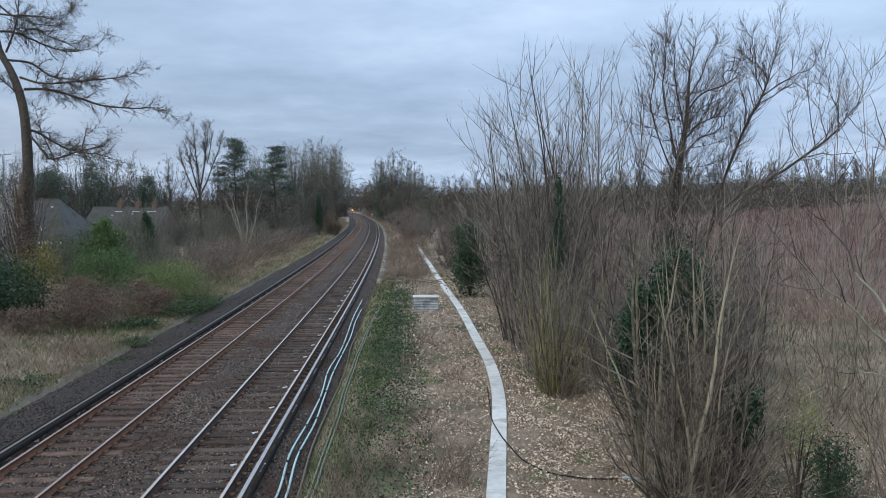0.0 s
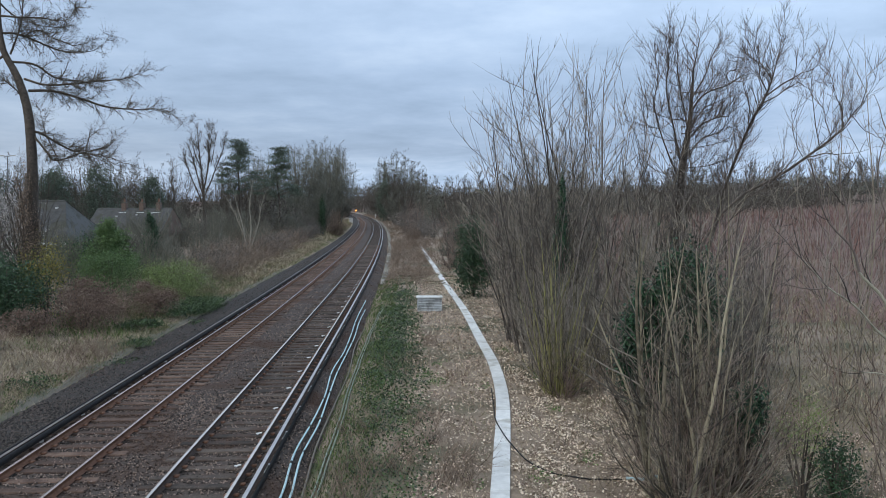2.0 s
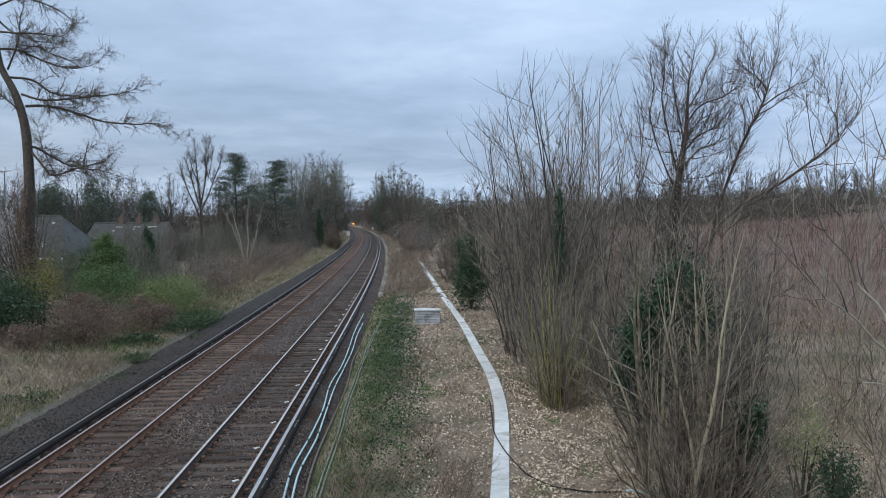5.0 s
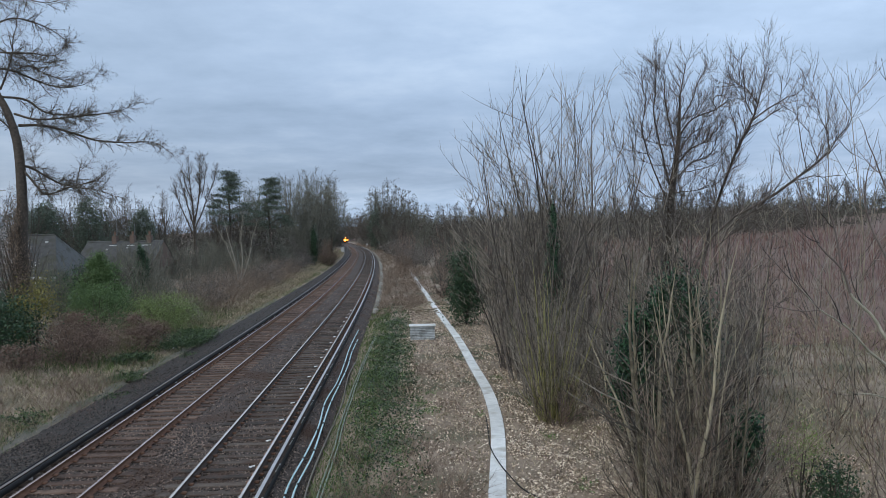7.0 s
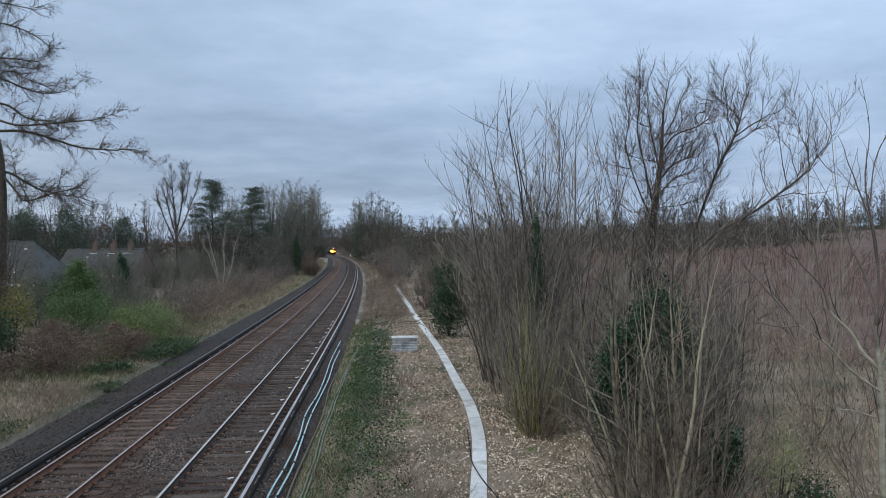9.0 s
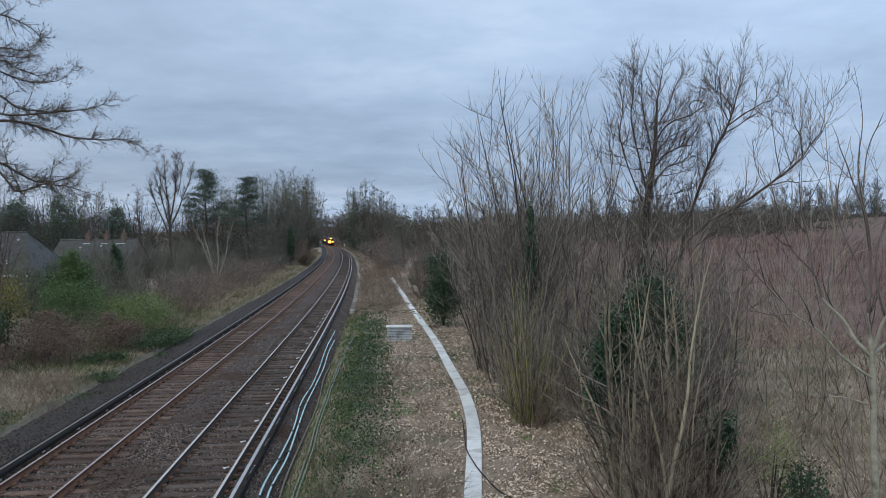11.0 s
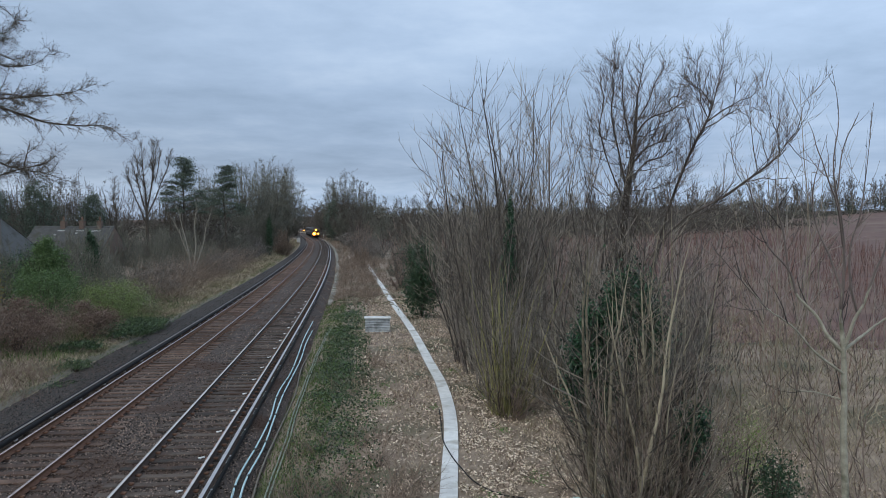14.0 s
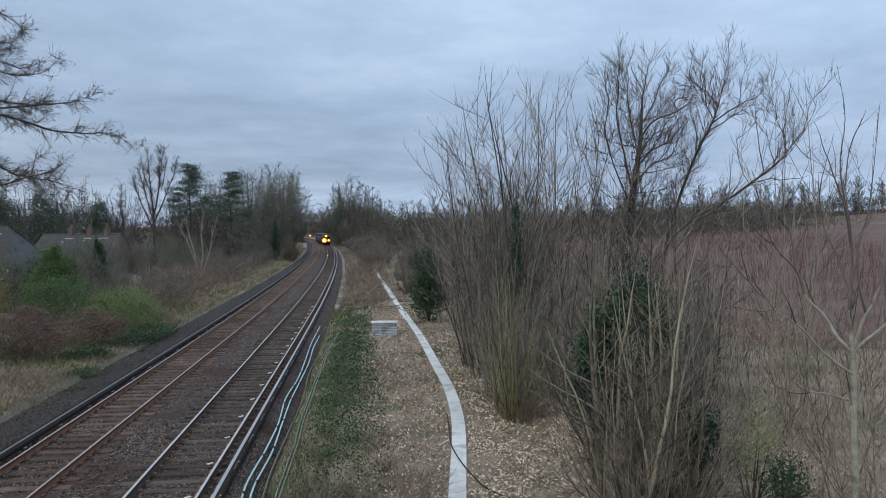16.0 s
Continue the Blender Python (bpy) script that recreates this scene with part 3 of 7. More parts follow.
def make_ballast():
    rng = np.random.default_rng(3)
    ss = np.concatenate([np.arange(-60, 0, 2.0), np.arange(0, 80, 0.25), np.arange(80, 200, 1.0), np.arange(200, 636, 4.0)])
    ns = np.concatenate([[-8.1, -7.95, -7.5, -7.0, -6.5], np.arange(-6.1, 0.71, 0.2), [0.8, 1.0, 1.2, 1.4]])
    zz = np.interp(ns, [-8.1, -7.95, -7.4, -6.1, -5.9, 0.5, 0.75, 1.4], [-0.62, -0.50, -0.40, -0.235, -0.203, -0.203, -0.26, -0.62])
    S, Nn = np.meshgrid(ss, ns, indexing="ij")
    narrow = np.interp(S, [60, 170], [1.0, 0.45])
    x, y = along(S, np.where(Nn < -6.5, -6.5 + (Nn + 6.5) * narrow, Nn))
    z = np.broadcast_to(zz, S.shape) + rng.normal(0, 0.012, S.shape)
    v = np.stack([x, y, z], -1).reshape(-1, 3)
    idx = np.arange(S.size).reshape(S.shape)
    f = np.stack([idx[:-1, :-1], idx[:-1, 1:], idx[1:, 1:], idx[1:, :-1]], -1).reshape(-1, 4)
    tagged(held("ballast_bed", fast_mesh("ballast_bed", v, f, [M["ballast"], M["ballast_dark"]], (np.broadcast_to((ns[:-1] < -5.75), (len(ss) - 1, len(ns) - 1))).ravel().astype(int))), "dark grey-brown stone ballast under the two tracks", "ballast", kind="structure")
    # loose stones on it, dense near the camera
    cs = []
    for s0, s1, per in ((-5, 13, 40), (13, 24, 215), (24, 36, 90), (36, 50, 36), (50, 100, 12)):
        k = int((s1 - s0) * 9.0 * per)
        cs.append(np.stack([rng.uniform(s0, s1, k), rng.uniform(-7.8 if s1 < 60 else -7.3, 1.25, k), rng.uniform(0.6, 1.0 + (s1 > 36) * 0.25 + (s1 > 50) * 0.25, k)], 1))
    c = np.concatenate(cs)
    zz = np.interp(c[:, 1], [-7.95, -7.4, -6.1, -5.9, 0.5, 0.75, 1.4], [-0.50, -0.40, -0.235, -0.203, -0.203, -0.26, -0.62])
    x, y = along(c[:, 0], c[:, 1])
    base = np.array([[1, 0, 0], [-0.6, 0.8, -0.1], [-0.5, -0.85, 0.05], [0.1, 0.1, 0.95]]) * 0.031
    tri = np.array([[0, 1, 3], [1, 2, 3], [2, 0, 3], [0, 2, 1]])
    a, b = rng.uniform(0, 6.28, len(c)), rng.uniform(-0.8, 0.8, len(c))
    ca, sa, cb, sb = np.cos(a), np.sin(a), np.cos(b), np.sin(b)
    p = np.broadcast_to(base, (len(c), 4, 3)) * (c[:, 2] * rng.uniform(0.7, 1.4, len(c)))[:, None, None] * rng.uniform(0.7, 1.3, (len(c), 1, 3))
    p = np.stack([p[..., 0] * cb[:, None] + p[..., 2] * sb[:, None], p[..., 1], -p[..., 0] * sb[:, None] + p[..., 2] * cb[:, None]], -1)
    p = np.stack([p[..., 0] * ca[:, None] - p[..., 1] * sa[:, None], p[..., 0] * sa[:, None] + p[..., 1] * ca[:, None], p[..., 2]], -1)
    v = p + np.stack([x, y, zz + 0.012], -1)[:, None, :]
    f = (np.arange(len(c)) * 4)[:, None, None] + tri
    tagged(held("ballast_stone", fast_mesh("ballast_stone", v.reshape(-1, 3), f.reshape(-1, 3), [M["stone"], M["stone_dark"]], np.repeat((c[:, 1] < -5.85).astype(int), 4))), "loose angular grey-brown ballast stones", "ballast", kind="stuff")


make_ballast()


def make_cess():
    """Narrow trodden strip of pale grit between ballast and grass."""
    ss, ns = np.concatenate([np.arange(5, 75, 0.5)]), np.array([-8.36, -8.3, -8.2, -8.05, -7.85])
    S, Nn = np.meshgrid(ss, ns, indexing="ij")
    edge = 0.12 * np.sin(S * 1.7) + 0.08 * np.sin(S * 4.1)
    x, y = along(S, Nn + np.where(Nn < -8.1, edge, 0.0))
    z = ground_z(x, y) + np.array([-0.03, 0.03, 0.045, 0.04, -0.04])
    idx = np.arange(S.size).reshape(S.shape)
    f = np.stack([idx[:-1, :-1], idx[:-1, 1:], idx[1:, 1:], idx[1:, :-1]], -1).reshape(-1, 4)
    tagged(held("cess_path", fast_mesh("cess_path", np.stack([x, y, z], -1).reshape(-1, 3), f, M["grit"])), "narrow strip of pale grit beside the ballast", "path", kind="structure")


make_cess()

# ---------------------------------------------------------------- tracks
RAIL = [(-0.07, -0.159), (0.07, -0.159), (0.07, -0.148), (0.012, -0.128), (0.010, -0.045), (0.034, -0.034), (0.036, -0.006), (0.031, 0.0),
        (-0.031, 0.0), (-0.036, -0.006), (-0.034, -0.034), (-0.010, -0.045), (-0.012, -0.128), (-0.07, -0.148)]
COND = [(-0.06, -0.10), (0.06, -0.10), (0.06, -0.085), (0.018, -0.07), (0.018, -0.03), (0.042, -0.022), (0.042, -0.004), (0.036, 0.0),
        (-0.036, 0.0), (-0.042, -0.004), (-0.042, -0.022), (-0.018, -0.03), (-0.018, -0.07), (-0.06, -0.085)]
LINE_S = np.concatenate([np.arange(-40, 100, 1.0), np.arange(100, 636, 3.0)])


def rail_mesh(name, profile, n, z, top, web):
    v, f = sweep(profile, LINE_S, n, z)
    k = len(profile)
    index = np.tile([1 if j in (6, 7, 8) else 0 for j in range(k)], len(LINE_S) - 1)
    return fast_mesh(name, v, f, [web, top], index)


def sleeper_mesh(material):
    bm = bmesh.new()
    block(bm, -1.25, 1.25, -0.13, 0.13, -0.16, 0.0, 0.02)
    me = bpy.data.meshes.new("sleeper")
    bm.to_mesh(me)
    bm.free()
    me.materials.append(material)
    return me


def make_track(label, nl, nr, material, top, web, step, category="railway track"):
    t = tagged(new("railway_track"), label, category, "tracks of the railway", "structure")
    for n in (nl, nr):
        held("rail", rail_mesh("rail", RAIL, n, 0.0, top, web), t, "rust-brown steel rail with a worn bright head")
    me, mid = sleeper_mesh(material), (nl + nr) / 2
    rng = np.random.default_rng(int(100 * step))
    box = np.array([[v.co.x, v.co.y, v.co.z] for v in me.vertices])
    quads = [list(p.vertices) for p in me.polygons if len(p.vertices) == 4]
    far = []
    clips = []
    for i, s in enumerate(np.concatenate([np.arange(10, 330, step), np.arange(10 - step, -40, -step)])):
        x, y = along(s, mid)
        h = float(np.interp(s, _s, _h))
        yaw = -h + rng.normal(0, 0.006)
        z = -0.168 + rng.normal(0, 0.004)
        c, q = math.cos(yaw), math.sin(yaw)
        if i < 170:
            ob = new("sleeper", me)
            ob.parent = t
            ob.matrix_local = Matrix.Translation((x, y, z)) @ Matrix.Rotation(yaw, 4, "Z")
            for n in (nl - mid, nr - mid):
                for e in (-0.09, 0.09):
                    clips.append((x + c * (n + e), y + q * (n + e), z + 0.018, yaw))
        else:
            far.append((np.stack([x + box[:, 0] * c - box[:, 1] * q, y + box[:, 0] * q + box[:, 1] * c, z + box[:, 2]], 1), np.array(quads)))
    v, f = joined(far)
    held("distant_sleepers", fast_mesh("distant_sleepers", v, f, material), t, kind="stuff")
    cube = np.array([[i, j, k] for i in (-1, 1) for j in (-1, 1) for k in (-1, 1)]) * (0.055, 0.07, 0.022)
    cq = np.array([[0, 1, 3, 2], [4, 6, 7, 5], [0, 4, 5, 1], [2, 3, 7, 6], [0, 2, 6, 4], [1, 5, 7, 3]])
    v, f = joined([(cube + (x, y, z), cq) for x, y, z, a in clips])
    held("rail_fastening", fast_mesh("rail_fastening", v, f, M["rust"]), t, "rusty rail fastenings on the sleepers", "stuff")
    return t


make_track("left-hand running track with rust-stained concrete sleepers", R1, R2, M["sleeper"], M["head_brown"], M["rust"], 0.585)
make_track("running track with dark timber sleepers and bright rails", R3, R4, M["timber"], M["head"], M["rust_dark"], 0.59)


def insulator_mesh():
    bm = bmesh.new()
    rod(bm, (0, 0, -0.19), (0, 0, -0.03), 0.055, 0.045, 8)
    rod(bm, (0, 0, -0.11), (0, 0, -0.085), 0.075, 0.07, 8)
    block(bm, -0.10, 0.10, -0.03, 0.03, -0.035, -0.02)
    me = bpy.data.meshes.new("insulator")
    bm.to_mesh(me)
    bm.free()
    me.materials.append(M["porcelain"])
    return me


def make_conductor(n, label, guard, top, rise):
    t = tagged(new("conductor_rail"), label, "conductor rail", "conductor rails", "structure")
    held("rail", rail_mesh("conductor_rail", COND, n, 0.085, top, M["rust_dark"]), t, "steel conductor rail with a bright top")
    me = insulator_mesh()
    for s in np.arange(14.3, 110, 2.44):
        x, y = along(s, n)
        ob = new("insulator", me)
        ob.parent = t
        ob.matrix_local = Matrix.Translation((x, y, 0.01)) @ Matrix.Rotation(-float(np.interp(s, _s, _h)), 4, "Z")
    for side in guard:
        v, f = sweep([(-0.012, -0.15), (0.012, -0.15), (0.012, 0.0), (-0.012, 0.0)], LINE_S, n + side, rise)
        held("guard_board", fast_mesh("guard_board", v, f, M["black"]), t, "black guard board beside the conductor rail")
    return t


make_conductor(R1 - 0.41, "steel conductor rail with a black guard board", (-0.1, 0.12), M["cond_dull"], 0.09)
make_conductor(R4 + 0.40, "bright steel conductor rail on white insulators", (0.09,), M["cond"], -0.03)


def white_clips():
    """Pairs of white bonded straps beside the right-hand running rail."""
    for s in np.arange(14.6, 60, 2.44):
        t = empty("rail_strap", *[float(q) for q in along(s, R4 - 0.2)], -0.15, "short white strap beside the running rail", "rail strap", "straps along the rail")
        bm = bmesh.new()
        rod(bm, (-0.13, 0.02, 0.0), (0.02, 0.0, 0.03), 0.018, sides=5)
        rod(bm, (-0.08, -0.05, 0.0), (-0.03, 0.05, 0.02), 0.014, sides=5)
        part("strap", bm, M["porcelain"], t)


white_clips()


# ---------------------------------------------------------------- cable troughs
def smooth_line(pts, step):
    """Evenly spaced points on a smooth line through a few given ones, in plan."""
    p = np.asarray(pts, float)
    d = np.concatenate([[0], np.cumsum(np.hypot(*np.diff(p, axis=0).T))])
    m = np.gradient(p, d, axis=0)
    q = np.arange(0, d[-1], step)
    i = np.clip(np.searchsorted(d, q, side="right") - 1, 0, len(d) - 2)
    h = (d[i + 1] - d[i])[:, None]
    u = ((q - d[i])[:, None]) / h
    return (2 * u**3 - 3 * u**2 + 1) * p[i] + (u**3 - 2 * u**2 + u) * h * m[i] + (-2 * u**3 + 3 * u**2) * p[i + 1] + (u**3 - u**2) * h * m[i + 1]


def make_trough(name, label, pts, width, length, z, material, limit):
    t = tagged(new(name), label, "cable trough", kind="structure")
    rng = np.random.default_rng(11)
    ends = smooth_line(pts, length)
    far = []
    for i in range(len(ends) - 1):
        a, b = ends[i], ends[i + 1]
        d = b - a
        yaw = math.atan2(d[1], d[0]) - math.pi / 2
        L = float(np.hypot(*d))
        bm = bmesh.new()
        # lid slightly wedge-shaped where the line turns, so that lids meet
        block(bm, -width / 2, width / 2, -L / 2 + 0.004, L / 2 - 0.004, -0.05, 0.0, 0.008)
        block(bm, -width / 2 + 0.02, width / 2 - 0.02, -L / 2, L / 2, -0.3, -0.052)
        m = Matrix.Translation((*(a + b) / 2, z + rng.normal(0, 0.004))) @ Matrix.Rotation(yaw + rng.normal(0, 0.006), 4, "Z") @ Matrix.Rotation(rng.normal(0, 0.01), 4, "Y")
        me = bpy.data.meshes.new("lid")
        bm.to_mesh(me)
        bm.free()
        me.materials.append(material)
        ob = new("lid", me)
        ob.parent = t
        ob.matrix_local = m
        if i > limit:
            break
    return t


ROUTE = [(0.72, 11.0), (0.86, 12.8), (1.0, 14.68), (1.23, 17.48), (1.48, 20.56), (1.6, 22.71), (1.63, 26.67), (1.36, 32.29), (1.04, 38.8), (-0.16, 55.54), (-1.17, 70.75), (-2.29, 86.5), (-3.67, 108.1)]
make_trough("cable_trough", "pale concrete cable trough with new lids on the verge", ROUTE, 0.38, 1.0, 0.06, M["lid"], 120)
make_trough("cess_trough", "weathered concrete cable trough beside the ballast", [tuple(float(q) for q in along(s, 1.55)) for s in np.arange(58, 330, 12)], 0.42, 1.6, -0.33, M["trough"], 200)


# ---------------------------------------------------------------- growing things
def unit(v):
    return v / (np.linalg.norm(v, axis=-1, keepdims=True) + 1e-9)


def shoots(rng, base, way, length, r0, n, up=0.3, wander=0.12, taper=0.25):
    """Many lines at once from base along way, bending upwards by up and wandering."""
    b = len(base)
    pts = np.empty((b, n, 3))
    pts[:, 0] = base
    d = unit(way)
    step = (np.asarray(length) / (n - 1))[:, None]
    for i in range(1, n):
        d = unit(d + rng.normal(0, wander, (b, 3)) + np.array([0, 0, up / (n - 1)]))
        pts[:, i] = pts[:, i - 1] + d * step
    rad = np.asarray(r0)[:, None] * (np.linspace(1, taper, n) * np.where(np.arange(n) == n - 1, 0.5, 1.0))[None, :]
    return pts, rad


def side_shoots(rng, pts, rad, per, t0, t1, angle, ratio, n, up=0.3, wander=0.12, thick=0.5, taper=0.25, low=0.004):
    """Branches that leave given lines between t0 and t1 of their length."""
    b, m, _ = pts.shape
    pick = np.repeat(np.arange(b), per)
    full = np.linalg.norm(np.diff(pts, axis=1), axis=2).sum(1)
    t = rng.uniform(t0, t1, len(pick)) * (m - 1)
    i = np.clip(t.astype(int), 0, m - 2)
    u = (t - i)[:, None]
    base = pts[pick, i] * (1 - u) + pts[pick, i + 1] * u
    rr = rad[pick, i] * (1 - u[:, 0]) + rad[pick, i + 1] * u[:, 0]
    tang = unit(pts[pick, i + 1] - pts[pick, i])
    side = unit(np.cross(tang, rng.normal(0, 1, tang.shape)))
    a = np.radians(rng.normal(angle, angle * 0.25, len(pick)))[:, None]
    length = full[pick] * ratio * rng.uniform(0.5, 1.25, len(pick)) * (1.15 - 0.6 * t / (m - 1))
    return shoots(rng, base, tang * np.cos(a) + side * np.sin(a), length, np.maximum(rr * thick, low), n, up, wander, taper)


def evened(sets, n=8):
    """Sets of lines of unequal length in points, brought to n points each and put together."""
    P, Q = [], []
    for p, q in sets:
        u = np.linspace(0, p.shape[1] - 1, n)
        i = np.clip(u.astype(int), 0, p.shape[1] - 2)
        f = u - i
        P.append(p[:, i] * (1 - f)[None, :, None] + p[:, i + 1] * f[None, :, None])
        Q.append(q[:, i] * (1 - f)[None] + q[:, i + 1] * f[None])
    return np.concatenate(P), np.concatenate(Q)


def sprays(rng, sets, count, t0, t1, angle, long, n, up, wander, r, taper=0.3, fade=0.5, flat=0.0):
    """Shoots of a given length in metres from a number of places along the lines, spread by their length."""
    p, q = evened(sets)
    m = p.shape[1]
    full = np.linalg.norm(np.diff(p, axis=1), axis=2).sum(1)
    pick = rng.choice(len(p), count, p=full / full.sum())
    t = rng.uniform(t0, t1, count)
    x = t * (m - 1)
    i = np.clip(x.astype(int), 0, m - 2)
    f = (x - i)[:, None]
    base = p[pick, i] * (1 - f) + p[pick, i + 1] * f
    rr = q[pick, i] * (1 - f[:, 0]) + q[pick, i + 1] * f[:, 0]
    tang = unit(p[pick, i + 1] - p[pick, i])
    side = unit(np.cross(tang, rng.normal(0, 1, tang.shape)) * np.array([1, 1, 1 - flat]))
    a = np.radians(rng.normal(angle, angle * 0.3, count))[:, None]
    ln = rng.uniform(long[0], long[1], count) * (1 - fade * t)
    return shoots(rng, base, tang * np.cos(a) + side * np.sin(a), ln, np.minimum(np.maximum(rr * 0.75, r * 0.5), r) * rng.uniform(0.75, 1.2, count), n, up, wander, taper)


def leaf_arrays(rng, centre, size, flat=0.0):
    """Small folded leaves (two triangles as one quad) at the given centres."""
    k = len(centre)
    u = unit(rng.normal(0, 1, (k, 3)) * np.array([1, 1, 1 - 0.85 * flat]))
    w = unit(np.cross(u, rng.normal(0, 1, (k, 3)) * np.array([1 - flat, 1 - flat, 1]) + np.array([0, 0, flat])))
    nrm = np.cross(u, w)
    s = (np.asarray(size) * rng.uniform(0.6, 1.35, k))[:, None]
    v = np.stack([centre - u * s * 0.6, centre + w * s * 0.42 + nrm * s * 0.12, centre + u * s * 0.6, centre - w * s * 0.42 + nrm * s * 0.12], 1)
    return v.reshape(-1, 3), np.arange(k * 4).reshape(-1, 4)


def on_ground(x, y, dz=0.0):
    return np.stack([x, y, ground_z(x, y) + dz], -1)


def thing(name, x, y, label, category, group="", z=None):
    z = float(ground_z(np.array([x]), np.array([y]))[0]) if z is None else z
    return empty(name, x, y, z - 0.03, label, category, group)


def coppice(name, label, x, y, rng, stems=30, height=7.0, spread=0.28, base_r=0.5, r0=0.035, per1=5, per2=5, per3=0, mats=("bark", "twig"), group="coppiced shrubs", lean=(0, 0), up=0.25, low=0.0035, category="shrub", t0=0.25, wander=0.05, angle=33, short=0.5, bend=0.5):
    """Many-stemmed shrub: poles from one stool, side branches and twigs."""
    t = thing(name, x, y, label, category, group)
    near = y < 36
    a, rr = rng.uniform(0, 6.28, stems), base_r * np.sqrt(rng.uniform(0, 1, stems))
    base = np.stack([rr * np.cos(a), rr * np.sin(a), np.zeros(stems)], 1)
    tilt = np.clip(rng.normal(0, spread * 0.45, stems), -spread * 0.7, spread * 0.6) + spread * rr / base_r
    way = np.stack([np.sin(tilt) * np.cos(a) + lean[0], np.sin(tilt) * np.sin(a) + lean[1], np.cos(tilt)], 1)
    ln = height * rng.uniform(short, 1.05, stems)
    p0, q0 = shoots(rng, base, way, ln, r0 * rng.uniform(0.45, 1.2, stems) * ln / height, 9 if near else 5, up, wander, 0.15)
    if near:
        for k in range(stems):
            held("stem", fast_mesh("stem", *tube_arrays(p0[k:k + 1], q0[k:k + 1], 5), M[mats[0]], smooth=True), t)
    else:
        held("wood", fast_mesh("wood", *tube_arrays(p0, q0, 3), M[mats[0]]), t, "slender upright stems", "stuff")
    p1, q1 = side_shoots(rng, p0, q0, per1, t0, 0.92, angle, 0.33, 5 if near else 3, bend, 0.08, 0.5, 0.35, low * 1.3)
    p2, q2 = side_shoots(rng, p1, q1, per2, 0.1, 0.9, 42, 0.42, 3 if per3 else 2, 0.3, 0.1, 0.65, 0.4, low)
    pieces = [tube_arrays(p1, q1, 3)]
    if per3:
        p3, q3 = side_shoots(rng, p2, q2, per3, 0.15, 1.0, 42, 0.6, 2, 0.25, 0.1, 0.75, 0.5, low * 0.9)
        pieces += [tube_arrays(p2, q2, 3), cone_arrays(p3, q3)]
    else:
        pieces.append(cone_arrays(p2, q2) if near else sliver_arrays(p2, q2, rng))
    held("crown", fast_mesh("crown", *joined(pieces), M[mats[1]]), t, "mass of fine bare twigs")
    return t


def bare_tree(name, label, x, y, rng, height=15.0, trunk=0.25, crown=4.5, clear=0.25, limbs=16, per1=6, per2=7, mats=("dark_bark", "far_twig"), group="bare trees", fat=0.02, up=0.45, angle=45, category="tree"):
    """Leafless tree: tapered trunk that divides, limbs, branches and twigs."""
    t = thing(name, x, y, label, category, group)
    p, q = shoots(rng, np.zeros((1, 3)), np.array([[0.0, 0.0, 1.0]]), [height * 0.8], [trunk], 9, 0.1, 0.06, 0.2)
    held("trunk", fast_mesh("trunk", *tube_arrays(p, q, 7), M[mats[0]], smooth=True), t, "tapered bare trunk")
    p1, q1 = side_shoots(rng, p, q, limbs, clear, 1.0, angle, crown / height * 1.75, 5, up, 0.13, 0.45, 0.3, fat)
    p2, q2 = side_shoots(rng, p1, q1, per1, 0.15, 1.0, 50, 0.5, 3, 0.2, 0.14, 0.5, 0.4, fat * 0.7)
    p3, q3 = side_shoots(rng, p2, q2, per2 + 1, 0.1, 1.0, 52, 0.4, 2, 0.1, 0.14, 0.6, 0.5, fat * 0.38)
    p4, q4 = side_shoots(rng, p2, q2, 4, 0.0, 1.0, 85, 0.3, 2, 0.0, 0.2, 0.6, 0.5, fat * 0.38)
    held("limb", fast_mesh("limb", *tube_arrays(p1, q1, 3), M[mats[0]]), t, kind="stuff")
    held("crown", fast_mesh("crown", *joined([tube_arrays(p2, q2, 3), cone_arrays(p3, q3), cone_arrays(p4, q4)]), M[mats[1]]), t, "crown of fine bare twigs")
    return t


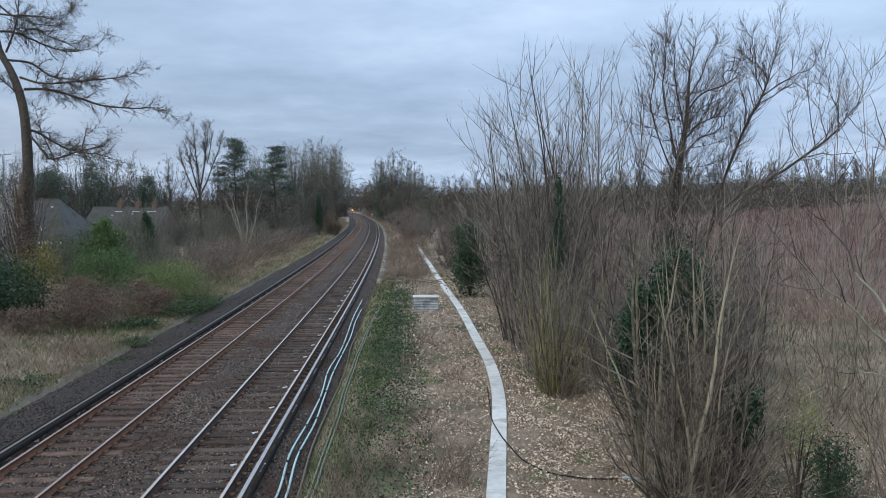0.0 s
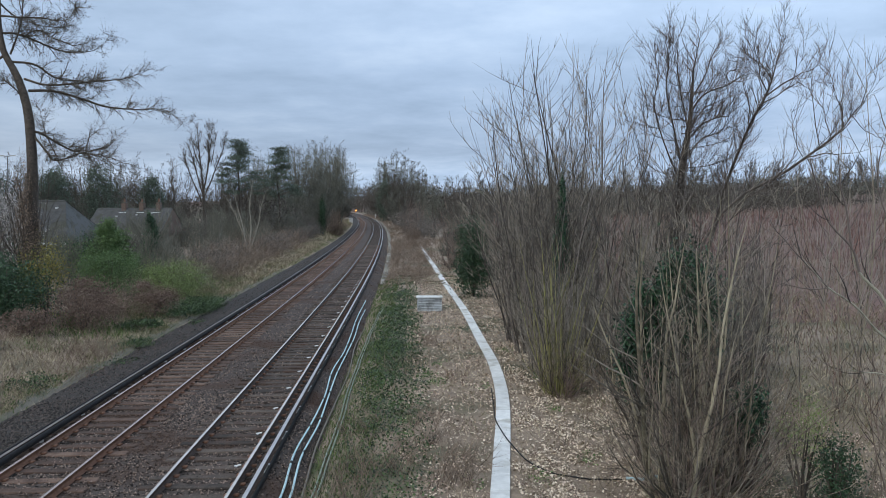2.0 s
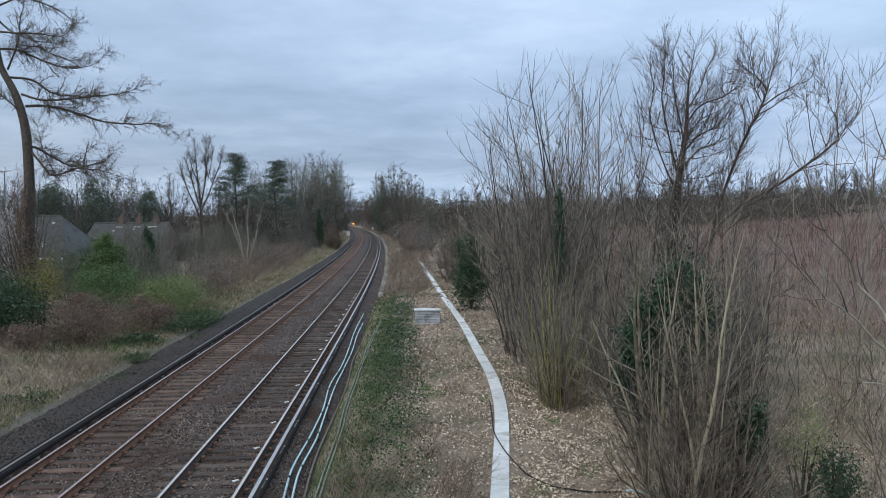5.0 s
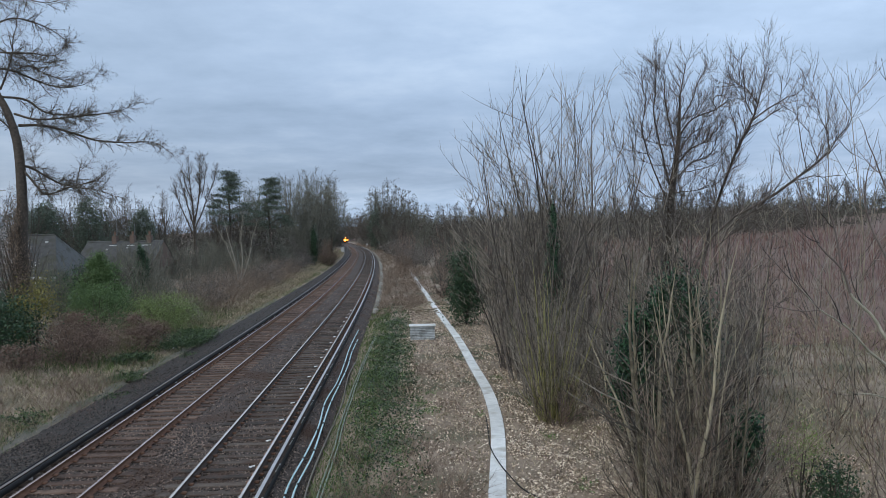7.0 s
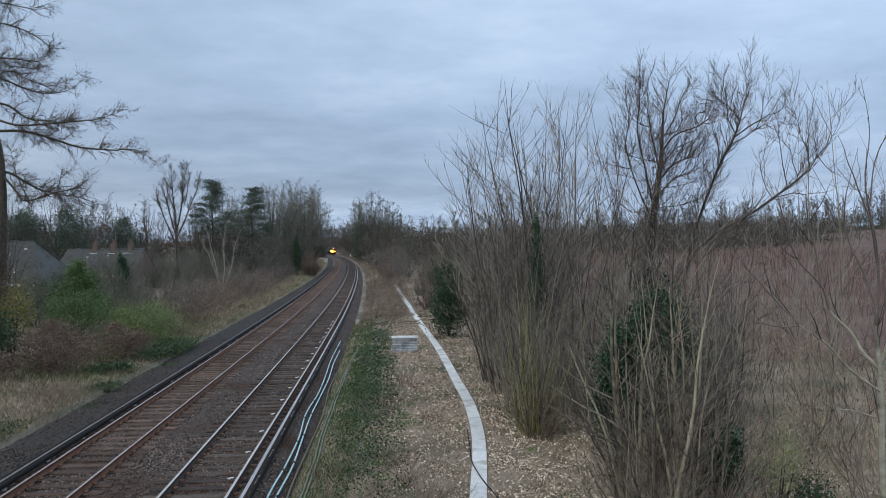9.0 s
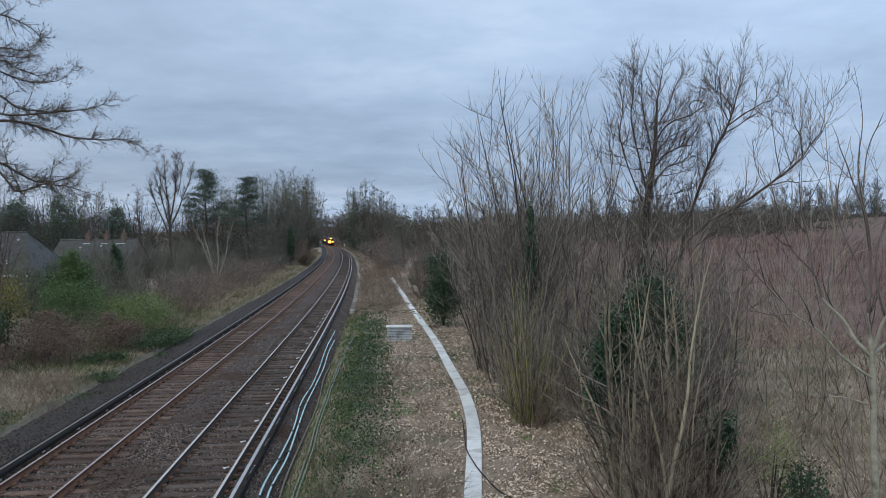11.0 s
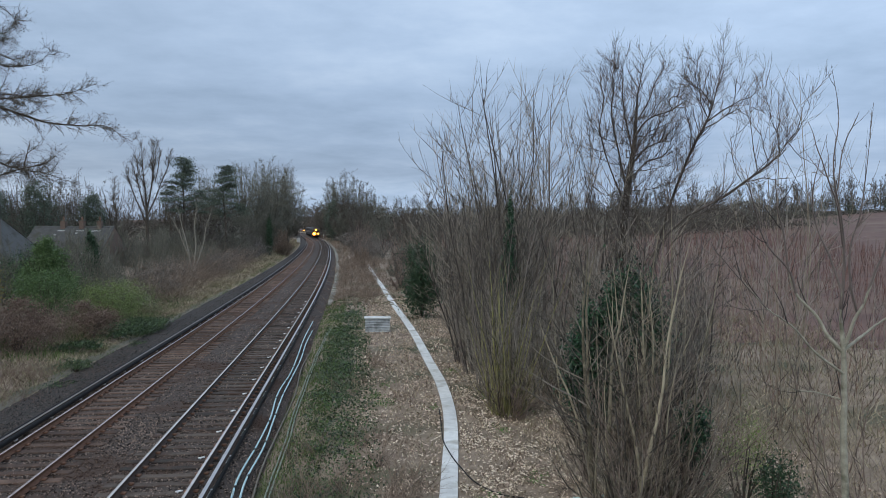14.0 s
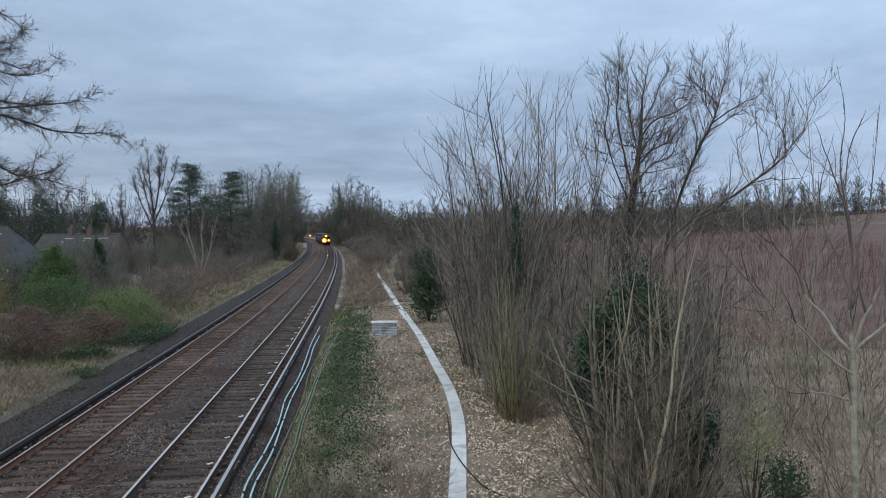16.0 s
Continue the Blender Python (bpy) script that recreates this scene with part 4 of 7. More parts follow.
def dome_tree(label, x, y, h, r, rng, mats=("dark_bark", "far_twig"), group="trees close to the line", fat=0.03, limbs=40, boughs=420, twigs=9000, low=-0.1, high=0.42, fork=0.35):
    """Leafless tree whose limbs fan out and up from a short trunk into a rounded crown of fine twigs."""
    t = thing("bare_tree", x, y, label, "tree", group)
    p, q = shoots(rng, np.zeros((1, 3)), np.array([[0.0, 0.0, 1.0]]), [h * 0.6], [0.24], 7, 0.1, 0.04, 0.3)
    held("trunk", fast_mesh("trunk", *tube_arrays(p, q, 7), M[mats[0]], smooth=True), t, "tapered bare trunk")
    c = rng.uniform(low, 1.0, limbs)
    a = rng.uniform(0, 6.28, limbs)
    sn = np.sqrt(1 - c * c) * rng.uniform(0.6, 1.0, limbs)
    end = np.stack([r * sn * np.cos(a), r * sn * np.sin(a), h * (high + (0.99 - high) * c) * rng.uniform(0.92, 1.0, limbs)], 1)
    z = np.clip(end[:, 2] * rng.uniform(0.12, 0.5, limbs), h * min(0.08 + 0.6 * max(high - 0.42, 0), fork), h * 0.5)
    start = np.stack([np.interp(z, p[0, :, 2], p[0, :, 0]), np.interp(z, p[0, :, 2], p[0, :, 1]), z], 1)
    u = np.linspace(0, 1, 6)[None, :, None]
    bend = np.stack([end[:, 0] * 0.5, end[:, 1] * 0.5, -0.06 * h * sn], 1)[:, None] * (u * (1 - u) * 1.6)
    p1 = start[:, None] * (1 - u) + end[:, None] * u + bend + rng.normal(0, 0.03 * r, (limbs, 6, 3)) * u
    q1 = np.linspace(0.06, fat * 0.3, 6)[None] * rng.uniform(0.7, 1.2, (limbs, 1))
    p2, q2 = sprays(rng, [(p1, q1)], boughs, 0.15, 1.0, 60, (0.08 * h, 0.16 * h), 3, 0.18, 0.14, fat * 0.7, 0.4, 0.4)
    p3, q3 = sprays(rng, [(p2, q2), (p2, q2), (p1, q1)], twigs, 0.0, 1.0, 58, (0.025 * h, 0.06 * h), 2, 0.3, 0.12, fat, 0.3, 0.2)
    held("limb", fast_mesh("limb", *tube_arrays(p1, q1, 3), M[mats[1]]), t, kind="stuff")
    held("crown", fast_mesh("crown", *joined([tube_arrays(p2, q2, 3), sliver_arrays(p3, q3, rng)]), M[mats[1]]), t, "rounded crown of fine bare twigs")
    return t


def round_shrub(name, label, x, y, h, r, rng, mats=("far_twig", "far_twig"), group="", fat=0.025, stems=40, boughs=160, twigs=3000, category="shrub"):
    """Leafless shrub of many stems from the ground, spreading into a rounded mass of fine twigs."""
    t = thing(name, x, y, label, category, group)
    a, c = rng.uniform(0, 6.28, stems), rng.uniform(0.05, 1.0, stems)
    sn = np.sqrt(1 - c * c) * rng.uniform(0.5, 1.0, stems)
    end = np.stack([r * sn * np.cos(a), r * sn * np.sin(a), h * (0.25 + 0.7 * c) * rng.uniform(0.8, 1.0, stems)], 1)
    start = end * np.array([0.3, 0.3, 0.0]) * rng.uniform(0.3, 1.4, (stems, 1))
    start[:, 2] = ground_z(start[:, 0] + x, start[:, 1] + y) - t.location.z
    u = np.linspace(0, 1, 5)[None, :, None]
    p1 = start[:, None] * (1 - u) + end[:, None] * u + (u * (1 - u)) * np.stack([end[:, 0], end[:, 1], -0.1 * h * sn], 1)[:, None] * 0.4 + rng.normal(0, 0.03 * r, (stems, 5, 3)) * u
    q1 = np.linspace(0.03, fat * 0.4, 5)[None] * rng.uniform(0.7, 1.2, (stems, 1))
    held("framework", fast_mesh("framework", *tube_arrays(p1, q1, 3), M[mats[0]]), t, "slender stems", "stuff")
    p2, q2 = sprays(rng, [(p1, q1)], boughs, 0.1, 1.0, 45, (0.14 * h, 0.3 * h), 3, 0.35, 0.12, fat * 0.8, 0.4, 0.4)
    p3, q3 = sprays(rng, [(p2, q2), (p2, q2), (p1, q1)], twigs, 0.0, 1.0, 55, (0.05 * h, 0.12 * h), 2, 0.3, 0.12, fat, 0.3, 0.2)
    held("crown", fast_mesh("crown", *joined([tube_arrays(p2, q2, 3), cone_arrays(p3, q3) if y < 40 else sliver_arrays(p3, q3, rng)]), M[mats[1]]), t, "rounded mass of fine bare twigs")
    return t


def leafy(name, label, x, y, rng, w, d, h, leaves, size, material, group="", category="bush", z0=0.05, clumps=26, stem="dark_bark", rag=0.35, cone=0.0):
    """Evergreen or leafy bush: stems, and leaves gathered in uneven clumps inside its outline."""
    t = thing(name, x, y, label, category, group)
    k = max(5, clumps // 3)
    a = rng.uniform(0, 6.28, k)
    p, q = shoots(rng, np.zeros((k, 3)), np.stack([np.cos(a) * w * 0.35 / h, np.sin(a) * d * 0.35 / h, np.ones(k)], 1), h * rng.uniform(0.6, 0.92, k), np.full(k, 0.03), 6, 0.1, 0.1, 0.3)
    p1, q1 = side_shoots(rng, p, q, 3, 0.2, 1.0, 50, 0.35, 3, 0.1, 0.15, 0.5, 0.4, 0.006)
    held("framework", fast_mesh("framework", *joined([tube_arrays(p, q, 4), tube_arrays(p1, q1, 3)]), M[stem]), t)
    u = unit(rng.normal(0, 1, (clumps, 3)))
    r = rng.uniform(0.25, 1.0, clumps)[:, None] ** 0.6
    c = u * r
    zc = (c[:, 2] + 1) / 2
    squeeze = 1 - cone * zc
    cen = np.stack([c[:, 0] * w / 2 * squeeze, c[:, 1] * d / 2 * squeeze, h * (z0 + (1 - z0) * zc * 0.92)], 1)
    pick = rng.integers(0, clumps, leaves)
    g = rng.normal(0, 1, (leaves, 3)) * np.array([w, d, h * 0.75]) * rag * rng.uniform(0.25, 0.5, (leaves, 1))
    pts = cen[pick] + g * (squeeze[pick])[:, None]
    pts[:, 2] = np.abs(pts[:, 2])
    held("foliage", fast_mesh("foliage", *leaf_arrays(rng, pts, size), M[material]), t, "uneven mass of small leaves")
    return t


def rough_scrub(name, label, x, y, rng, w, d, h, n, material, group="", category="bramble", r0=0.006, per=2, arch=-0.9):
    """Low tangle of arching stems."""
    t = thing(name, x, y, label, category, group)
    base = np.stack([rng.uniform(-w / 2, w / 2, n), rng.uniform(-d / 2, d / 2, n), np.zeros(n)], 1)
    base[:, 2] = ground_z(base[:, 0] + x, base[:, 1] + y) - t.location.z
    a = rng.uniform(0, 6.28, n)
    way = np.stack([0.5 * np.cos(a), 0.5 * np.sin(a), np.ones(n)], 1)
    p, q = shoots(rng, base, way, h * rng.uniform(0.7, 1.5, n), np.full(n, r0), 4, arch, 0.16, 0.5)
    p1, q1 = side_shoots(rng, p, q, per, 0.2, 1.0, 45, 0.4, 2, 0.0, 0.15, 0.8, 0.5, r0 * 0.6)
    held("tangle", fast_mesh("tangle", *joined([tube_arrays(p, q, 3), cone_arrays(p1, q1)]), M[material]), t, "tangled bare stems", "stuff")
    return t


rng = np.random.default_rng(21)


# ---------------------------------------------------------------- trees and scrub on the right of the line
def limb(limbs, *points):
    """Adds a main limb, given by a few points (dx, dy, z, radius)."""
    limbs.append(points)


def custom_tree(name, label, x, y, lines, rng, mats, tiers, category="tree", group="bare trees", sides=7, first=0, shake=0.012, shoot_from=99.0):
    """Tree with given main limbs, each a short list of (dx, dy, z, radius). tiers: for each order of branches its count, angle,
    lengths, points, upward bend, wander and radius; each order grows on the limbs and on the orders before it."""
    t = thing(name, x, y, label, category, group)
    gz = t.location.z
    P0, Q0 = [], []
    for line in lines:
        a = np.asarray(line, float)
        u = np.linspace(0, len(a) - 1, 20)
        i = np.clip(u.astype(int), 0, len(a) - 2)
        f = (u - i)[:, None]
        tang = np.gradient(a, axis=0)
        b = (2 * f**3 - 3 * f**2 + 1) * a[i] + (f**3 - 2 * f**2 + f) * tang[i] + (-2 * f**3 + 3 * f**2) * a[i + 1] + (f**3 - f**2) * tang[i + 1]
        w = rng.normal(0, shake, (22, 3))
        b[:, :3] += (w[:-2] + w[1:-1] + w[2:]) * np.linspace(0.2, 1, 20)[:, None]
        b[:, 2] -= gz
        P0.append(b[:, :3])
        Q0.append(np.maximum(b[:, 3], 0.004) * np.interp(np.arange(20), [0, 14, 19], [1, 0.9, 0.3]))
    p0, q0 = np.array(P0), np.array(Q0)
    for k in range(len(P0)):
        held("trunk" if k == 0 else "limb", fast_mesh("limb", *tube_arrays(p0[k:k + 1], q0[k:k + 1], sides), M[mats[0] if k == 0 else mats[1] if P0[k][0, 2] + gz > shoot_from else mats[-1]], smooth=True), t)
    sets, pieces = [(p0[first:], q0[first:])], []
    for k, (count, t0, t1, angle, long, n, up, wander, r) in enumerate(tiers):
        grown = sprays(rng, sets[-1:] * 2 + sets[:-1], count, t0, t1, angle, long, n, up, wander, r)
        sets.append(grown)
        pieces.append(tube_arrays(*grown, 3) if n > 2 else cone_arrays(*grown))
    held("crown", fast_mesh("crown", *joined(pieces), M[mats[1]]), t, "crown of bare twigs")
    return t


POLES = "bare multi-stemmed shrub with tall thin poles beside the trough"
V = ("pole", "pole")
coppice("coppiced_shrub", "coppiced shrub with olive-green poles rising from leaf litter", 3.25, 23.2, rng, 46, 4.8, 0.3, 0.45, 0.03, 7, 4, 0, ("olive_pole", "pole"), lean=(-0.01, 0), low=0.0045, short=0.5, wander=0.05, t0=0.3, angle=36)
coppice("coppiced_shrub", "tall thin poles growing out of a coppiced shrub", 3.3, 23.4, rng, 14, 7.2, 0.22, 0.5, 0.026, 8, 4, 0, ("backlit_pole", "pole"), low=0.0055, short=0.6, wander=0.05, t0=0.3, angle=36)
coppice("coppiced_shrub", "dense low shoots round the foot of a coppiced shrub", 3.3, 23.0, rng, 90, 2.2, 0.6, 0.42, 0.016, 5, 4, 0, ("olive_pole", "twig"), low=0.005)
coppice("coppiced_shrub", "dense low red-brown shoots round the foot of a coppiced shrub", 3.45, 22.7, rng, 70, 1.4, 0.7, 0.34, 0.013, 4, 4, 0, ("red_twig", "red_twig"), low=0.005)
for x, y, k, h, b, lean in ((4.1, 29.0, 14, 10.4, 0.8, -0.02), (4.9, 29.4, 13, 10.9, 0.8, 0.0), (5.7, 29.8, 12, 11.0, 0.8, 0.01), (3.3, 29.5, 13, 8.6, 0.8, -0.02), (3.1, 32.0, 12, 7.6, 0.8, -0.02), (3.7, 26.5, 10, 8.2, 0.9, 0.0), (7.0, 28.4, 10, 7.6, 1.0, 0.03), (6.3, 23.5, 9, 7.2, 0.8, 0.02)):
    coppice("coppiced_shrub", POLES, x, y, rng, k, h, 0.22, b, 0.046, 13, 5, 0, ("backlit_pole", "pole"), lean=(lean, 0), low=0.0088, short=0.66, angle=38, wander=0.06, t0=0.2, bend=0.3)
for x, y, h, r in ((3.3, 25.4, 4.6, 1.4), (4.6, 25.2, 4.8, 1.5), (5.9, 25.6, 5.0, 1.6), (4.2, 29.8, 5.2, 1.7), (3.5, 31.5, 4.2, 1.3), (7.4, 26.8, 5.2, 1.7), (6.0, 31.5, 5.6, 1.8), (4.0, 37.5, 3.8, 1.5), (4.8, 35.5, 5.2, 1.9), (8.4, 31.0, 5.2, 1.8), (4.0, 46.0, 4.6, 2.0), (7.0, 45.0, 5.2, 2.2)):
    round_shrub("twig_thicket", "grey-brown tangle of fine twigs between bare poles", x, y, 0.88 * h, 1.5 * r, rng, ("pale_twig", "pale_twig"), "twiggy thickets among the poles", 0.003 + 0.0002 * y, 30, 190, 1900, "thicket")
coppice("coppiced_shrub", POLES, 3.4, 42.5, rng, 34, 6.4, 0.3, 0.9, 0.03, 7, 5, 1, V, low=0.009)
coppice("coppiced_shrub", POLES, 5.5, 39.0, rng, 36, 7.6, 0.28, 1.4, 0.032, 7, 5, 1, V, low=0.008)
coppice("coppiced_shrub", POLES, 8.6, 37.0, rng, 24, 6.4, 0.3, 1.6, 0.03, 7, 5, 1, V, low=0.008)
coppice("coppiced_shrub", POLES, 3.6, 52.0, rng, 40, 5.8, 0.32, 1.6, 0.03, 7, 7, 0, V, low=0.011)
coppice("coppiced_shrub", POLES, 7.0, 55.0, rng, 44, 6.6, 0.32, 2.0, 0.03, 7, 7, 0, V, low=0.011)
coppice("coppiced_shrub", POLES, 11.5, 58.0, rng, 40, 5.8, 0.32, 2.2, 0.03, 7, 7, 0, V, low=0.011)
coppice("coppiced_shrub", "low bare shoots beside the concrete trough", 4.0, 36.5, rng, 40, 3.4, 0.5, 1.0, 0.016, 6, 5, 0, ("pole", "pole"), low=0.007, wander=0.06)
coppice("coppiced_shrub", "low bare shoots beside the concrete trough", 4.6, 31.0, rng, 40, 3.2, 0.5, 1.0, 0.016, 6, 5, 0, ("pole", "pole"), low=0.0065, wander=0.06)
coppice("coppiced_shrub", POLES, 2.5, 76.0, rng, 44, 5.6, 0.36, 2.4, 0.03, 7, 7, 0, ("far_twig", "red_twig"), low=0.014)
coppice("coppiced_shrub", POLES, 8.0, 78.0, rng, 44, 6.0, 0.36, 2.6, 0.03, 7, 7, 0, ("far_twig", "red_twig"), low=0.014)
# the broad shrub by the bridge: stout pale stems, thinner shoots, tangle at the foot
BROAD = "broad bare shrub with pale grey-green stems and tangled shoots"
coppice("coppiced_shrub", BROAD, 4.35, 14.75, rng, 18, 5.9, 0.2, 0.66, 0.062, 9, 5, 1, ("bark", "pole"), up=0.25, wander=0.07, low=0.0048, short=0.5, t0=0.2, angle=48, bend=0.25)
coppice("coppiced_shrub", BROAD, 5.1, 15.1, rng, 18, 5.5, 0.16, 0.66, 0.062, 9, 5, 1, ("bark", "twig"), up=0.25, wander=0.07, low=0.0048, short=0.5, t0=0.2, angle=48, bend=0.25)
for x, y, h, r, m in ((4.4, 14.6, 4.2, 1.7, "twig"), (5.3, 15.0, 4.0, 1.6, "red_twig"), (6.3, 17.6, 4.2, 1.7, "pale_twig"), (7.4, 23.2, 5.4, 1.7, "tree_twig"), (8.7, 24.2, 5.8, 1.8, "pole"), (9.6, 25.0, 5.0, 1.6, "tree_twig"), (6.2, 20.2, 4.8, 1.5, "pole")):
    round_shrub("twig_thicket", "tangle of thin grey-brown shoots among stout stems", x, y, h, r, rng, ("pole", m), "twiggy thickets among the poles", 0.0068, 34, 260, 1300, "thicket")
FOOT = "fan of thin purple-brown shoots at the foot of a shrub"
coppice("coppiced_shrub", FOOT, 4.4, 14.5, rng, 46, 3.5, 0.95, 0.45, 0.014, 7, 4, 0, ("red_twig", "red_twig"), up=0.3, wander=0.08, low=0.0035, short=0.4, angle=42)
coppice("coppiced_shrub", FOOT, 5.1, 14.5, rng, 46, 3.3, 0.95, 0.45, 0.014, 7, 4, 0, ("red_twig", "twig"), up=0.3, wander=0.08, low=0.0035, short=0.4, angle=42)
coppice("coppiced_shrub", FOOT, 4.75, 14.25, rng, 26, 2.6, 1.1, 0.5, 0.012, 6, 4, 0, ("pole", "twig"), up=0.3, wander=0.08, low=0.0035, short=0.4, angle=42)
coppice("coppiced_shrub", BROAD, 6.2, 17.2, rng, 6, 5.2, 0.26, 0.6, 0.032, 5, 4, 1, ("bark", "pole"), wander=0.05, low=0.0045, t0=0.2, angle=32)
coppice("coppiced_shrub", BROAD, 5.0, 22.5, rng, 10, 6.4, 0.24, 0.8, 0.03, 6, 4, 1, ("bark", "pole"), wander=0.05, low=0.0055, t0=0.15, angle=32)
for x, y, k, h in ((7.5, 11.7, 26, 1.5), (8.3, 12.3, 26, 1.7), (6.9, 12.6, 20, 1.3), (9.2, 13.2, 24, 1.8)):
    coppice("coppiced_shrub", "low dark red-brown shoots round the sapling", x, y, rng, k, h, 0.8, 0.6, 0.012, 6, 4, 0, ("red_twig", "tree_twig"), up=0.3, wander=0.1, low=0.0032, short=0.4, angle=42)
THIN = "thin upright reddish shoots in rough ground"
for x, y, k, h, b, m in ((7.4, 19.5, 8, 4.6, 1.3, "pole"), (8.2, 15.6, 8, 4.2, 1.3, "twig"), (10.8, 23.0, 9, 4.6, 2.0, "pole"), (7.6, 12.8, 8, 3.2, 0.9, "red_twig"), (9.4, 29.0, 9, 4.6, 2.0, "twig"),
                         (9.8, 18.0, 8, 3.6, 1.8, "red_twig"), (12.5, 28.0, 6, 3.4, 2.2, "red_twig"), (19.0, 28.0, 7, 3.4, 2.4, "pole"), (13.0, 21.5, 7, 3.4, 1.8, "twig"), (16.0, 26.0, 8, 3.0, 2.2, "pole")):
    coppice("coppiced_shrub", THIN, x, y, rng, k, h, 0.3, b, 0.02, 6, 4, 0, (m, m), low=0.0035 + y * 0.00012, wander=0.07)

for x, y, k, h in ((8.0, 23.6, 9, 7.0), (9.0, 24.6, 8, 6.6), (7.2, 20.6, 8, 6.6)):
    coppice("coppiced_shrub", "upright grey-brown stems at the foot of a dark tree", x, y, rng, k, h, 0.22, 0.7, 0.03, 10, 5, 0, ("backlit_pole", "pole"), low=0.006, short=0.55, angle=40, wander=0.06, t0=0.2, bend=0.3)
coppice("coppiced_shrub", "tall slender shrub with few upright poles in rough ground", 10.0, 20.5, rng, 10, 9.6, 0.13, 0.7, 0.022, 6, 3, 0, ("twig", "pole"), low=0.007, short=0.6, angle=38)
coppice("coppiced_shrub", "tall slender shrub with few upright poles in rough ground", 12.4, 24.0, rng, 8, 8.6, 0.2, 1.0, 0.022, 6, 3, 0, ("twig", "pole"), low=0.007, short=0.6, angle=38)
# dark double-stemmed tree, its branches turning upwards
DARK = []
limb(DARK, (-0.3, 0, -0.1, 0.204), (-0.3, 0, 1.8, 0.187), (-0.2, 0, 3.5, 0.17), (-0.1, 0, 5.2, 0.153), (0, 0, 6.8, 0.136), (0.2, 0, 8.1, 0.102), (0.3, 0, 9.4, 0.068), (0.4, 0, 10.5, 0.034), (0.6, 0, 11.6, 0.009))
limb(DARK, (0.3, 0.4, -0.1, 0.084), (0.8, 0.6, 2.6, 0.079), (1.4, 0.6, 4.8, 0.069), (1.7, 0.5, 6.1, 0.06), (2.1, 0.3, 7.4, 0.053), (2.5, 0.2, 8.5, 0.048), (2.9, 0, 9.3, 0.034), (3.2, 0, 10.2, 0.022), (3.4, 0, 11.1, 0.014), (3.5, 0, 12, 0.005))
limb(DARK, (0, 0, 6.8, 0.043), (-0.3, 0, 8.2, 0.031), (-0.6, 0, 9.5, 0.024), (-0.5, 0, 10.6, 0.016), (-0.5, 0, 11.6, 0.005))
limb(DARK, (-0.1, 0, 6.4, 0.037), (-0.6, 0, 7.6, 0.026), (-1, 0, 9, 0.019), (-0.9, 0, 10.2, 0.013), (-1.3, 0, 11.2, 0.005))
limb(DARK, (0.2, 0, 8.1, 0.037), (-0.1, 0, 9.5, 0.026), (-0.2, 0, 10.6, 0.016), (-0.2, 0, 11.4, 0.005))
limb(DARK, (0.3, 0, 9.2, 0.031), (0.9, 0.4, 10.1, 0.024), (1.2, 0.5, 10.9, 0.016), (1.5, 0.5, 11.3, 0.005))
limb(DARK, (0.3, 0, 8.8, 0.037), (0.6, -0.3, 9.3, 0.031), (1, -0.5, 9.5, 0.026), (1.5, -0.6, 9.7, 0.024), (2.1, -0.7, 10, 0.01))
limb(DARK, (1.4, -0.6, 9.7, 0.019), (1.3, -0.6, 9.9, 0.019), (1.5, -0.6, 10.1, 0.017), (2.1, -0.6, 10.2, 0.01))
limb(DARK, (0.2, 0, 7.8, 0.031), (0.6, -0.4, 8.3, 0.026), (1.1, -0.6, 8.5, 0.019), (1.6, -0.7, 8.6, 0.006))
limb(DARK, (0.1, 0, 7.2, 0.031), (0.9, 0.5, 7.9, 0.024), (1.6, 0.7, 8.2, 0.016), (2.1, 0.8, 9.2, 0.005))
limb(DARK, (0.2, 0, 8, 0.031), (0.8, 0.3, 8.9, 0.024), (1.5, 0.5, 9.2, 0.016), (1.9, 0.6, 9.5, 0.005))
limb(DARK, (2.9, 0, 9.3, 0.029), (3.4, -0.3, 9.7, 0.024), (3.9, -0.5, 10, 0.016), (4.4, -0.6, 10.2, 0.009), (4.7, -0.6, 10.8, 0.005))
limb(DARK, (2.7, 0, 9, 0.026), (3.5, 0.3, 9.4, 0.021), (4, 0.4, 9.9, 0.016), (4.2, 0.5, 10.9, 0.009), (4.5, 0.5, 11.6, 0.005))
limb(DARK, (3.1, 0, 9.9, 0.024), (2.8, 0.3, 10.5, 0.017), (2.4, 0.3, 10.7, 0.012), (1.9, 0.3, 11.2, 0.005))
limb(DARK, (2.9, 0, 9.5, 0.021), (2.5, -0.4, 10, 0.016), (2.4, -0.5, 10.7, 0.01), (2.2, -0.5, 11.5, 0.005))
limb(DARK, (2.3, 0, 8.3, 0.021), (2.5, 0.5, 9.2, 0.016), (2.3, 0.6, 9.9, 0.01), (2.5, 0.6, 10.6, 0.005))
for k in range(18):
    z, a, reach = 5.6 + 0.24 * k, 2.4 * k, 1.5 + 0.5 * math.sin(1.7 * k)
    c, n = reach * math.cos(a) + 0.25, 0.6 * reach * math.sin(a)
    limb(DARK, (-0.05, 0, z, 0.018), (0.4 * c, 0.4 * n, z + 0.05, 0.014), (0.8 * c, 0.8 * n, z + 0.3, 0.01), (c, n, z + 0.8, 0.006))
